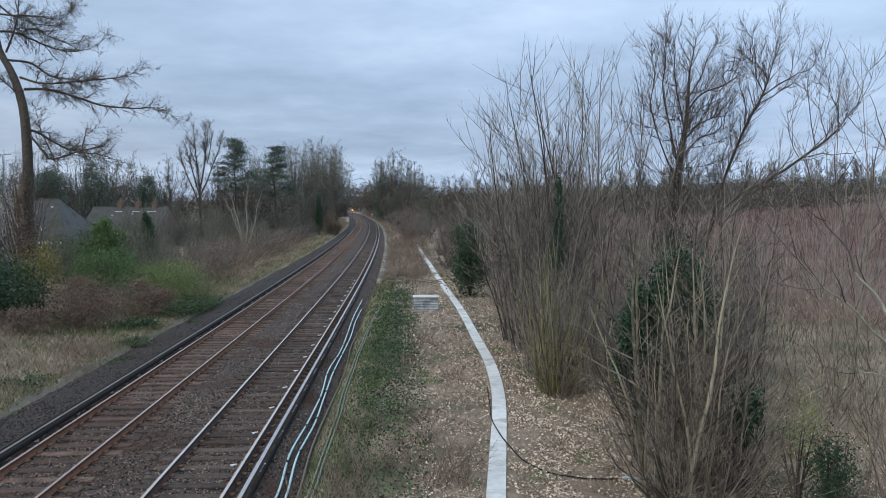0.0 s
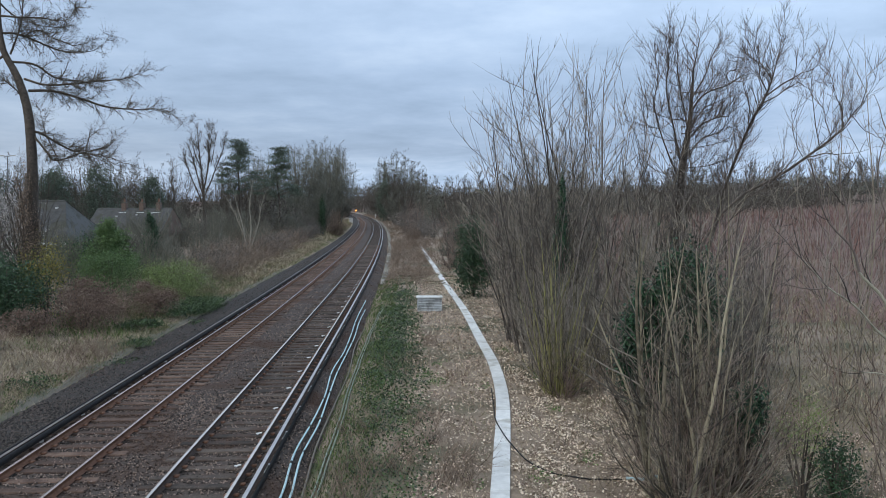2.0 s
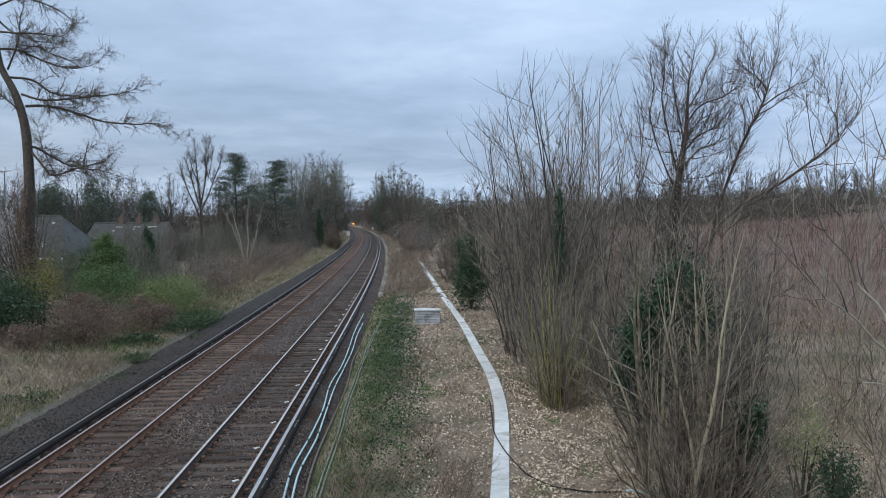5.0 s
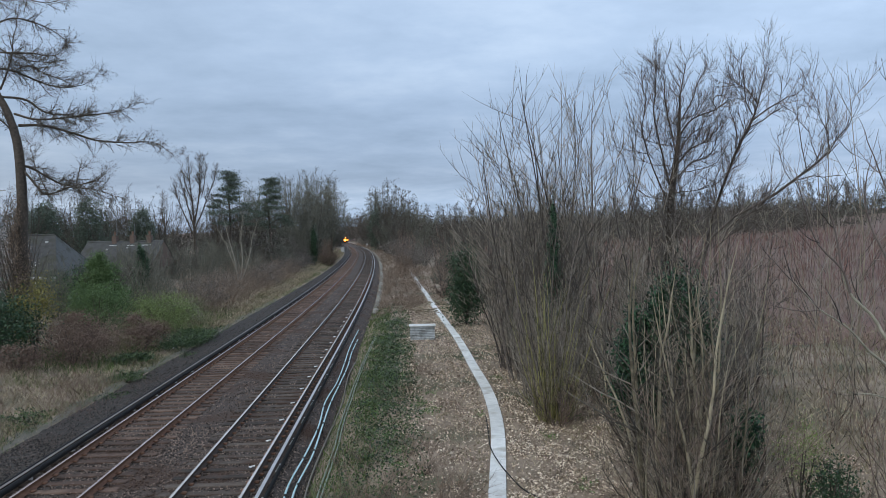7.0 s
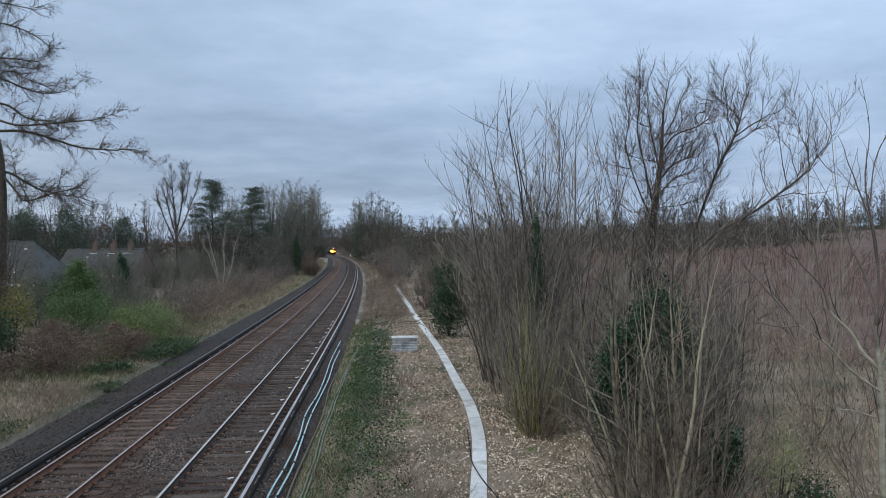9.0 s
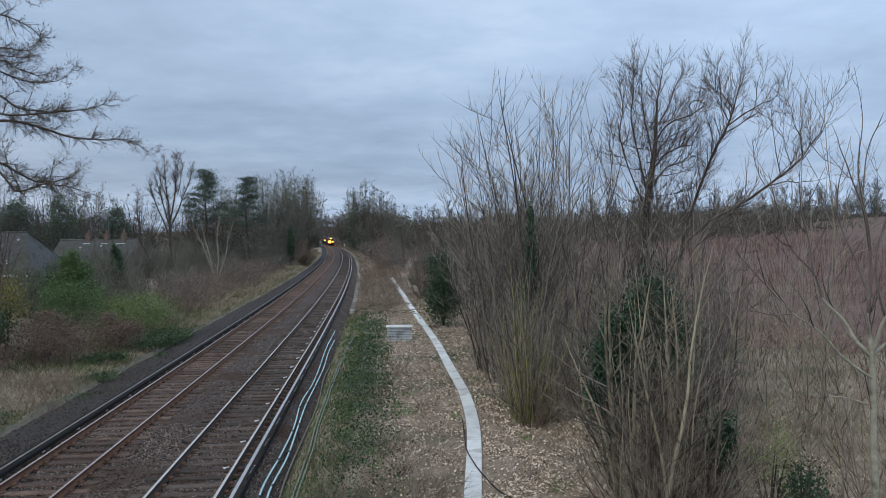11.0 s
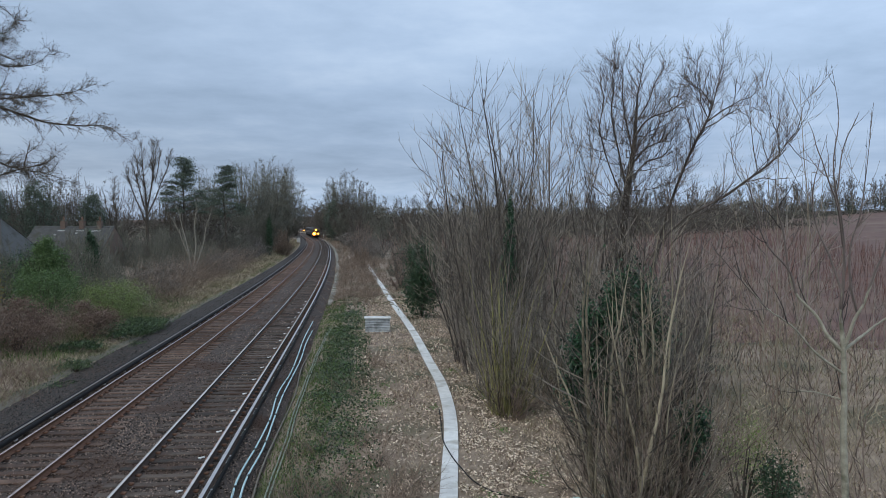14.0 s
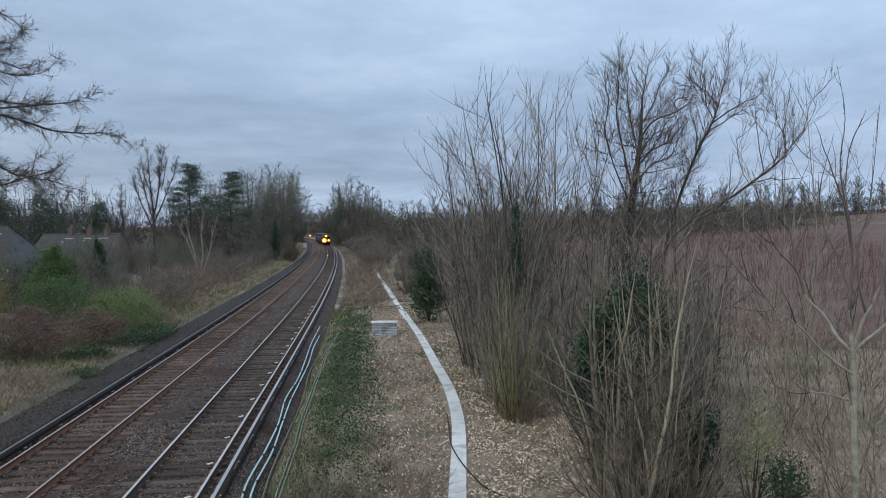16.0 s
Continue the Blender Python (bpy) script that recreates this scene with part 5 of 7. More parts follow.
custom_tree("bare_tree", "dark bare tree with a dense twiggy crown and a leaning limb", 8.3, 28.0, DARK, rng, ("dark_bark", "tree_twig", "dark_bark"), [(500, 0.2, 1.0, 44, (0.8, 1.8), 6, 0.75, 0.15, 0.015), (2900, 0.1, 0.95, 40, (0.45, 1.1), 3, 0.7, 0.14, 0.0105), (5200, 0.05, 1.0, 42, (0.2, 0.5), 2, 0.5, 0.1, 0.009)])
leafy("ivy_clad_tree", "brown ivy and dead leaves clinging to a trunk", 8.05, 27.75, rng, 0.9, 0.8, 7.6, 3600, 0.06, "mound", z0=0.3, clumps=70, rag=0.22)
# low leaning tree with upright shoots
LEANING = []
limb(LEANING, (-1.2, -0.4, -0.1, 0.042), (-1.1, -0.5, 2, 0.040), (-0.7, -0.5, 4.1, 0.037), (0.2, -0.3, 5.5, 0.032), (1.6, 0, 6.3, 0.040), (2.2, 0, 6.7, 0.036), (2.8, 0, 7.1, 0.029), (3.2, 0, 7.5, 0.022), (3.4, 0, 7.9, 0.011), (3.4, 0, 8.4, 0.004))
limb(LEANING, (3.2, 0, 7.4, 0.015), (3.2, 0.2, 8, 0.011), (3, 0.2, 8.6, 0.007), (2.9, 0.2, 9.3, 0.004))
limb(LEANING, (3.4, 0, 7.8, 0.013), (3.6, -0.2, 8.2, 0.010), (3.7, -0.2, 8.6, 0.006), (3.8, -0.2, 9.1, 0.004))
limb(LEANING, (3.3, 0, 7.7, 0.013), (3.7, 0.2, 8, 0.010), (4.1, 0.3, 8.6, 0.006), (4.2, 0.3, 9.2, 0.004))
limb(LEANING, (3.2, 0, 7.5, 0.011), (3, -0.3, 8.2, 0.008), (3.1, -0.3, 8.9, 0.004))
limb(LEANING, (2.6, 0, 7, 0.014), (2.4, -0.1, 7.7, 0.011), (2.3, -0.1, 8.6, 0.007), (2.4, -0.1, 8.7, 0.005))
limb(LEANING, (2.2, 0, 6.7, 0.010), (2, 0.1, 7.2, 0.009), (1.9, 0.1, 7.8, 0.006), (1.9, 0.1, 8, 0.004))
limb(LEANING, (2.2, 0, 6.7, 0.013), (2.5, -0.3, 6.8, 0.011), (3, -0.5, 6.8, 0.009), (3.9, -0.6, 7, 0.005))
limb(LEANING, (3.4, 0, 7.8, 0.010), (3.9, 0.2, 7.4, 0.008), (4.4, 0.2, 7.2, 0.004))
limb(LEANING, (0.4, -0.3, 5.5, 0.015), (0.7, -0.6, 5.8, 0.013), (1.2, -0.7, 6, 0.010), (1.7, -0.8, 5.8, 0.005))
limb(LEANING, (2.9, 0, 7.2, 0.010), (2.9, 0.3, 7.7, 0.007), (2.8, 0.3, 8.2, 0.005), (2.8, 0.3, 8.5, 0.004))
custom_tree("bare_tree", "bare leaning tree with a pale limb and upright shoots", 7.0, 20.5, LEANING, rng, ("dark_bark", "tree_twig", "dark_bark"), [(80, 0.35, 1.0, 42, (0.6, 1.6), 5, 0.9, 0.1, 0.013), (360, 0.1, 0.95, 38, (0.4, 1.0), 3, 0.8, 0.1, 0.009), (700, 0.1, 1.0, 38, (0.2, 0.5), 2, 0.4, 0.1, 0.007)])
# pale sapling
SAPLING = []
limb(SAPLING, (0.2, 0, -0.1, 0.063), (0.18, 0, 1.25, 0.056), (0.13, 0, 2.24, 0.053), (0.12, 0, 3.04, 0.048), (0.1, 0, 3.65, 0.042), (0.04, 0, 4.28, 0.030), (0.08, 0, 4.99, 0.022))
limb(SAPLING, (0.11, 0, 3.59, 0.036), (-0.1, 0.1, 3.85, 0.030), (-0.25, 0.2, 4.17, 0.027), (-0.53, 0.3, 4.51, 0.022), (-0.67, 0.3, 4.9, 0.018))
limb(SAPLING, (-0.66, 0.3, 4.89, 0.017), (-0.73, 0.3, 5.34, 0.015), (-0.85, 0.3, 5.87, 0.012), (-0.9, 0.3, 6.5, 0.008))
limb(SAPLING, (0.12, 0, 3.71, 0.034), (0.2, -0.1, 4.12, 0.027), (0.28, -0.2, 4.39, 0.022), (0.41, -0.3, 4.92, 0.019))
limb(SAPLING, (0.24, -0.1, 4.25, 0.020), (0.06, -0.2, 4.74, 0.017), (0.07, -0.2, 5.26, 0.015), (0.2, -0.2, 5.78, 0.012), (0.28, -0.2, 6.47, 0.008), (0.37, -0.2, 7.46, 0.008))
limb(SAPLING, (0.12, 0, 3.65, 0.027), (0.59, 0.2, 3.9, 0.022), (1.01, 0.3, 4.14, 0.018), (1.56, 0.4, 4.51, 0.010))
limb(SAPLING, (0.12, 0, 3.26, 0.022), (-0.46, -0.2, 3.63, 0.019), (-0.88, -0.3, 4.05, 0.015), (-1.35, -0.4, 4.35, 0.013), (-1.81, -0.4, 4.84, 0.009))
limb(SAPLING, (-1.35, -0.4, 4.33, 0.010), (-1.76, -0.5, 4.34, 0.009), (-2.21, -0.5, 4.46, 0.008))
limb(SAPLING, (0.12, 0, 2.85, 0.014), (-0.19, 0.1, 2.94, 0.012), (-0.51, 0.2, 2.97, 0.009), (-0.88, 0.2, 3.01, 0.008))
limb(SAPLING, (0.05, 0, 4.55, 0.021), (-0.03, 0.2, 5.07, 0.018), (-0.22, 0.3, 5.61, 0.014), (-0.27, 0.3, 6.23, 0.010), (-0.06, 0.3, 7.04, 0.008))
limb(SAPLING, (0.06, 0, 5.26, 0.016), (-0.18, -0.2, 5.95, 0.013), (-0.51, -0.3, 6.63, 0.009), (-0.7, -0.3, 7.14, 0.008))
limb(SAPLING, (-0.05, 0, 6.13, 0.011), (0.13, 0.2, 6.77, 0.009), (0.3, 0.2, 7.17, 0.008), (0.4, 0.2, 7.39, 0.008))
limb(SAPLING, (0.04, 0, 4.28, 0.030), (0.08, 0, 4.99, 0.022), (0.03, 0, 5.61, 0.018), (-0.13, 0, 6.48, 0.012), (-0.05, 0, 7.27, 0.008), (-0.19, 0, 8.07, 0.008))
limb(SAPLING, (-0.53, 0.3, 4.51, 0.022), (-0.67, 0.3, 4.9, 0.018), (-1.05, 0.3, 5.32, 0.013), (-1.26, 0.3, 5.96, 0.010), (-1.38, 0.3, 6.49, 0.008))
limb(SAPLING, (0.28, -0.2, 4.39, 0.022), (0.41, -0.3, 4.92, 0.019), (0.61, -0.3, 5.44, 0.014), (0.68, -0.3, 6.47, 0.008))
limb(SAPLING, (-1.35, -0.4, 4.35, 0.013), (-1.81, -0.4, 4.84, 0.009), (-2.28, -0.4, 5.35, 0.008))
custom_tree("sapling", "pale grey-green sapling forking into upright branches", 6.9, 11.9, SAPLING, rng, ("pale_bark", "tree_twig", "pale_bark"), [(52, 0.4, 0.98, 34, (0.5, 1.5), 6, 0.9, 0.1, 0.011), (420, 0.25, 1.0, 48, (0.03, 0.1), 2, 0.5, 0.1, 0.008)], category="sapling", group="", shake=0.004, shoot_from=4.0)

# evergreens on the right
leafy("ivy_bush", "dark green ivy-clad bush behind bare stems", 5.1, 16.8, rng, 1.7, 1.2, 4.75, 13000, 0.058, "ivy", z0=0.45, clumps=60, rag=0.3, cone=0.5)
leafy("ivy_bush", "dark green ivy-clad bush behind bare stems", 4.2, 16.9, rng, 1.4, 1.1, 4.0, 11000, 0.058, "ivy", z0=0.34, clumps=50, rag=0.3, cone=0.5)
leafy("ivy_bush", "dark evergreen bush by the concrete trough", 1.6, 46.5, rng, 2.4, 2.2, 4.9, 12000, 0.09, "laurel", z0=0.05, clumps=60, cone=0.3)
leafy("ivy_clad_tree", "narrow ivy-clad stem among bare poles", 3.86, 26.4, rng, 0.75, 0.75, 7.0, 6000, 0.06, "ivy", z0=0.3, clumps=60, rag=0.34, cone=0.75)
leafy("ivy_clump", "small ivy clump on a bare stem", 5.7, 14.7, rng, 0.6, 0.5, 2.0, 2200, 0.055, "ivy", z0=0.6, clumps=16)
leafy("laurel_bush", "low dark green bush with yellowish tips", 6.8, 13.6, rng, 0.75, 0.75, 1.5, 3200, 0.038, "laurel", clumps=36)
leafy("lime_bush", "low yellow-green shrub in rough ground", 6.35, 13.9, rng, 1.0, 0.8, 2.0, 1000, 0.03, "lime", z0=0.5, clumps=18)

# scrub along the right, further on
round_shrub("round_bush", "small rounded brown bush at the end of the trough", -4.8, 110, 3.2, 1.5, rng, ("bramble", "bramble"), "", 0.016, 50, 200, 4500, "bush")
for x, y, h, m in ((-7.5, 130, 4.5, "red_twig"), (-3.0, 138, 5.0, "far_twig"), (-9.5, 150, 6.0, "red_twig"), (2.5, 122, 4.5, "red_twig"), (-5.5, 165, 7.0, "far_twig"), (3, 100, 5.5, "far_twig"), (7, 90, 6, "far_twig"), (-12.5, 180, 7.5, "red_twig"),
                   (2, 150, 7, "far_twig"), (10, 120, 7, "far_twig"), (13, 80, 6, "far_twig"), (15, 55, 5.5, "twig"), (1.2, 98, 3.2, "red_twig"), (12, 45, 5, "twig"), (0.0, 84, 2.0, "far_twig"), (2.5, 90, 3.0, "red_twig"), (0.5, 108, 3.4, "far_twig"), (0.6, 66, 2.8, "red_twig"), (-5.2, 122, 3.4, "red_twig")):
    x = max(x, float(np.interp(y, _y, _x)) + 3.4 + 0.55 * h)
    round_shrub("scrub_bush", "brown leafless scrub beside the line", x, y, h, 0.55 * h, rng, (m, m), "scrub along the line", 0.013 + y * 0.0001, 32, 160, 2700)
for x, y, h, c in ((-20.5, 238, 15.5, 4.6), (-15.0, 236, 16.4, 5.2), (-11.4, 240, 18.0, 5.8), (-7.0, 230, 16.6, 5.4), (-2.0, 222, 15.2, 5.4), (3.5, 214, 13.6, 5.4), (-24.5, 285, 15, 5), (-30, 340, 15, 5), (-36, 400, 15, 5), (6, 225, 13, 5), (-24.6, 300, 24.0, 6.0), (-18.2, 302, 27.0, 7.4), (-11.0, 290, 22.0, 6.6), (-14.5, 205, 10.5, 4.5), (-9.0, 196, 11, 4.6), (-3.5, 190, 10.5, 4.6), (2.5, 180, 10, 4.6)):
    x = max(x, float(np.interp(y, _y, _x)) + 5.0)
    dome_tree("tall bare round-crowned tree in a wood beside the railway", x, y, h, c, rng, ("dark_bark", rng.choice(["far_twig", "far_twig", "dark_twig"])), "trees of the wood", 0.046 + 0.0003 * max(y - 200, 0), 44, 320, 5600 if y < 270 else 7600, -0.1)

# ---------------------------------------------------------------- trees and scrub on the left of the line
LARCH = []
limb(LARCH, (0.1, 0, -0.1, 0.368), (0.2, 0, 1, 0.331), (0.2, 0, 3.8, 0.313), (0.3, 0, 6.8, 0.285), (0.3, 0, 9.2, 0.267), (0.2, 0, 10.5, 0.248), (-0.1, 0, 11.8, 0.221), (-0.5, 0, 12.8, 0.202), (-0.9, 0, 13.6, 0.184), (-1.1, 0, 14.8, 0.156), (-1.1, 0, 16.5, 0.129), (-1.1, 0, 19.2, 0.055))
limb(LARCH, (0.3, 0, 11.6, 0.079), (1.5, 0.2, 11.6, 0.072), (2.9, 0.3, 11.2, 0.061), (4.4, 0.3, 10.7, 0.05), (6, 0.2, 10.6, 0.036), (7.5, 0.1, 10.5, 0.022), (8.6, 0, 9.8, 0.009))
limb(LARCH, (0.1, 0, 12.2, 0.065), (1.5, -0.4, 11.8, 0.054), (3.3, -0.6, 11.9, 0.043), (4.9, -0.7, 12, 0.032), (6.1, -0.8, 12.2, 0.022), (7.3, -0.8, 12.6, 0.009))
limb(LARCH, (-0.5, 0, 13.1, 0.065), (0.5, 0.4, 13, 0.058), (1.5, 0.7, 12.3, 0.043), (2.7, 0.8, 12.2, 0.029), (4.2, 0.9, 11.6, 0.009))
limb(LARCH, (-0.6, 0, 13.5, 0.058), (-0.1, -0.3, 14.2, 0.047), (0.3, -0.4, 15.3, 0.036), (0.5, -0.4, 16.7, 0.022), (0.8, -0.4, 18.2, 0.007))
limb(LARCH, (-1, 0, 14.6, 0.065), (-0.2, 0.4, 14.6, 0.054), (0.9, 0.6, 14.1, 0.043), (2.2, 0.7, 13.7, 0.032), (3.5, 0.7, 13.8, 0.02), (4.6, 0.7, 14.6, 0.007))
limb(LARCH, (-0.1, 0.4, 14.5, 0.036), (1, -0.2, 14.7, 0.032), (2, -0.5, 14.2, 0.029), (3.2, -0.7, 13.8, 0.018), (4.6, -0.8, 14.2, 0.006))
limb(LARCH, (-1.1, 0, 15.5, 0.058), (0.2, -0.4, 15.3, 0.047), (1.5, -0.7, 15.2, 0.036), (2.7, -0.8, 15.1, 0.022), (3.5, -0.9, 15.8, 0.007))
limb(LARCH, (-1.1, 0, 16.2, 0.05), (-0.6, 0.5, 15.6, 0.04), (0.4, 0.8, 15.2, 0.032), (1.5, 1, 15, 0.02), (2.3, 1, 15.3, 0.007))
limb(LARCH, (-1.1, 0, 16.8, 0.058), (0.1, 0.3, 17.3, 0.043), (1.5, 0.5, 16.9, 0.032), (2.5, 0.6, 16.3, 0.018), (2.8, 0.6, 15.8, 0.007))
limb(LARCH, (-1.1, 0, 18, 0.05), (0.5, -0.4, 18.2, 0.036), (2.4, -0.7, 17.8, 0.022), (3.9, -0.8, 18.3, 0.007))
limb(LARCH, (0.4, 0, 9.5, 0.072), (1.1, 0.3, 9.2, 0.061), (2.1, 0.5, 8.6, 0.047), (3.1, 0.6, 8.3, 0.029), (4.7, 0.6, 7.7, 0.009))
limb(LARCH, (0.5, 0, 9.2, 0.065), (1.3, -0.3, 8.4, 0.054), (1.9, -0.5, 7.9, 0.047), (3.3, -0.7, 8.3, 0.04), (4.8, -0.8, 8.7, 0.022), (5.2, -0.8, 9.2, 0.007))
limb(LARCH, (3.6, -0.7, 8.4, 0.029), (3.7, -0.7, 9.1, 0.022), (3.9, -0.7, 9.8, 0.007))
limb(LARCH, (3.3, -0.7, 8.3, 0.029), (4.5, -0.9, 8.1, 0.025), (5.8, -1, 7.7, 0.009))
limb(LARCH, (2, -0.5, 7.9, 0.029), (1.4, -0.6, 9.4, 0.022), (1.2, -0.6, 10.3, 0.014), (1, -0.6, 10.7, 0.006))
limb(LARCH, (-1, 0, 13.4, 0.065), (-2.1, 0.2, 12.8, 0.05), (-3.7, 0.3, 12.7, 0.036), (-5.8, 0.3, 12.2, 0.009))
limb(LARCH, (0.1, 0, 11.1, 0.043), (-0.4, -0.3, 11.8, 0.036), (-0.9, -0.5, 12.1, 0.022), (-2.3, -0.6, 11.8, 0.007))
limb(LARCH, (-1.1, 0, 15.1, 0.058), (-2.7, 0.3, 15.4, 0.043), (-4.6, 0.4, 14.9, 0.009))
custom_tree("larch_tree", "tall bare larch with drooping limbs and small cones", -22.3, 42.0, LARCH, rng, ("dark_bark", "dark_twig", "dark_bark"), [(560, 0.12, 1.0, 46, (0.6, 1.7), 5, 0.1, 0.13, 0.024), (4400, 0.05, 1.0, 50, (0.35, 0.95), 3, -0.05, 0.16, 0.013), (6500, 0.05, 1.0, 58, (0.14, 0.36), 2, -0.35, 0.2, 0.011)], group="", first=1, shake=0.02)


def cones():
    """Small cones and spurs hanging in the larch."""
    lar = bpy.data.objects["larch_tree"]
    k = 4500
    me = [o for o in lar.children if o.name.startswith("crown")][0].data
    co = np.empty(len(me.vertices) * 3, np.float32)
    me.vertices.foreach_get("co", co)
    co = co.reshape(-1, 3)
    c = co[rng.integers(0, len(co), k)] + rng.normal(0, 0.03, (k, 3))
    held("cone", fast_mesh("cone", *leaf_arrays(rng, c, 0.05), M["dark_twig"]), lar, "small dark cones", "stuff")


cones()
ROUND = []
limb(ROUND, (-0.2, 0, -0.1, 0.22), (-0.3, 0, 4, 0.2), (-0.4, 0, 7, 0.17), (-0.5, 0, 9, 0.1), (-0.7, 0.1, 12, 0.075), (-0.9, 0.2, 14.5, 0.045), (-1, 0.2, 16.2, 0.02))
limb(ROUND, (-0.4, 0, 7.2, 0.12), (0.2, -0.2, 9.5, 0.1), (0.7, -0.3, 12, 0.075), (1, -0.3, 14.6, 0.045), (1.1, -0.3, 16.5, 0.02))
limb(ROUND, (-0.3, 0, 6.4, 0.1), (0.5, 0.3, 8.6, 0.085), (1.5, 0.5, 11.2, 0.06), (2.3, 0.6, 13.4, 0.04), (2.7, 0.7, 14.9, 0.018))
limb(ROUND, (-0.4, 0, 7, 0.1), (-1.3, 0.2, 9.8, 0.075), (-1.9, 0.3, 12.2, 0.05), (-2.3, 0.3, 14.6, 0.02))
limb(ROUND, (-0.3, 0, 5.4, 0.1), (-1.6, -0.3, 8.6, 0.07), (-2.5, -0.5, 11.4, 0.045), (-3, -0.5, 13, 0.02))
limb(ROUND, (-0.6, 0, 10.4, 0.06), (-1.2, -0.8, 13, 0.045), (-1.6, -1.2, 15.4, 0.018))
limb(ROUND, (0.4, -0.2, 10.6, 0.06), (0.3, 0.9, 13.2, 0.045), (0.2, 1.3, 16.4, 0.018))
limb(ROUND, (0.9, -0.3, 11.2, 0.06), (1.6, -0.9, 13.6, 0.04), (1.9, -1.2, 15.9, 0.018))
custom_tree("bare_tree", "bare tree with upright limbs and a rounded crown behind the scrub", -33.4, 110, ROUND, rng, ("dark_bark", "dark_twig", "dark_bark"), [(240, 0.35, 1.0, 38, (0.9, 2.2), 4, 0.5, 0.1, 0.04), (1500, 0.2, 1.0, 42, (0.5, 1.2), 3, 0.45, 0.12, 0.024), (3200, 0.2, 1.0, 46, (0.25, 0.6), 2, 0.3, 0.12, 0.018)], group="trees behind the houses", first=0, shake=0.05)
for x, y, h, c in ((-40, 104, 11.6, 4.6), (-36.6, 105, 10.8, 4.4), (-44, 99, 11.4, 4.6), (-48.5, 93, 11, 4.8), (-33.5, 122, 11.4, 4.6), (-53.5, 96, 11.6, 5), (-58, 90, 11.4, 5), (-41, 120, 12.6, 5.4), (-31, 128, 11.6, 4.6), (-29.5, 116, 9.4, 4.2), (-46, 110, 12.4, 5.4), (-52, 112, 12.8, 5.4), (-36.5, 128, 13, 5.4)):
    dome_tree("bare grey-brown tree behind the houses", x, y, h, c, rng, ("dark_bark", "dark_twig"), "trees behind the houses", 0.027, 34, 260, 4800)
for x, y, h, c in ((-25.4, 166, 20.4, 6.8), (-23.4, 176, 19.4, 5.0), (-27.2, 186, 21.0, 6.6), (-30.6, 158, 18.6, 6.4), (-27.4, 150, 17.6, 5.6), (-28.4, 178, 19.6, 5.8), (-33.5, 146, 15.6, 5), (-31.0, 138, 14.0, 4.6), (-35.6, 140, 13.0, 4.6), (-24.6, 154, 14.0, 4.0), (-29.4, 205, 16.6, 5), (-33.4, 230, 16.4, 5), (-38.5, 258, 16, 5), (-41.5, 288, 15, 4.5), (-46, 322, 15, 4.5), (-50, 350, 14, 4.5), (-55, 385, 14, 4.5), (-61, 420, 14, 4.5), (-67, 450, 14, 4.5), (-26.4, 140, 8.0, 3.6), (-28.4, 126, 8.6, 4.0)):
    near = y < 200
    dome_tree("tall ivy-grey bare tree close beside the line", x, y, h, c, rng, ("dark_bark", "far_twig"), fat=0.034 + (y - 120) * 0.00014, limbs=64 if near else 30, boughs=460 if near else 180, twigs=8600 if near else 3400, low=-0.1 if y < 160 else 0.05)


for x, y, h in ((-34, 100, 5.6), (-38.5, 98, 6.4), (-43, 96, 6.0), (-47.5, 97, 6.6), (-30.5, 104, 5.4), (-52, 98, 6.6), (-27.5, 108, 5.2), (-57, 96, 6.8), (-33, 112, 6.6), (-40, 110, 7.0), (-47, 104, 7.2), (-25, 118, 6.4)):
    round_shrub("garden_thicket", "grey-brown leafless thicket behind the houses", x, y, h, 0.6 * h, rng, ("far_twig", "far_twig"), "thickets behind the houses", 0.022, 36, 180, 3000, "thicket")


def pine_tree(label, x, y, h, w, seed, clear=0.5, tufts=44, needles=260):
    """Pine: bare lower trunk, spreading branches, each ending in a flattened cloud of needles."""
    g = np.random.default_rng(seed)
    t = thing("conifer", x, y, label, "tree", "conifers")
    p, q = shoots(g, np.zeros((1, 3)), np.array([[0, 0, 1.0]]), [h * 0.95], [0.24], 9, 0, 0.03, 0.15)
    held("trunk", fast_mesh("trunk", *tube_arrays(p, q, 7), M["dark_bark"], smooth=True), t)
    z = np.linspace(clear, 0.97, tufts)
    a = g.uniform(0, 6.28, tufts)
    reach = w / 2 * np.clip(1.08 - 0.85 * (z - clear) / (0.97 - clear), 0.2, 1) * g.uniform(0.3, 1.0, tufts)
    end = np.stack([reach * np.cos(a), reach * np.sin(a), z * h + 0.1 * reach], 1)
    base = np.stack([np.interp(z * h - 0.2 * reach, p[0, :, 2], p[0, :, k]) for k in (0, 1)] + [z * h - 0.25 * reach], 1)
    u = np.linspace(0, 1, 4)[None, :, None]
    p1 = base[:, None] * (1 - u) + end[:, None] * u
    held("limb", fast_mesh("limb", *tube_arrays(p1, np.full(p1.shape[:2], 0.05), 3), M["dark_bark"]), t, kind="stuff")
    pick = np.repeat(np.arange(tufts), needles)
    c = end[pick] + g.normal(0, 1, (len(pick), 3)) * np.array([0.62, 0.62, 0.17]) * g.uniform(0.6, 1.3, tufts)[pick][:, None]
    held("foliage", fast_mesh("foliage", *leaf_arrays(g, c, 0.115, 0.2), M["pine"]), t, "dark green needles in layered clouds")
    return t


pine_tree("tall dark pine with clouds of needles", -29.2, 112, 14.5, 6.2, 1, 0.45, 40, 420)
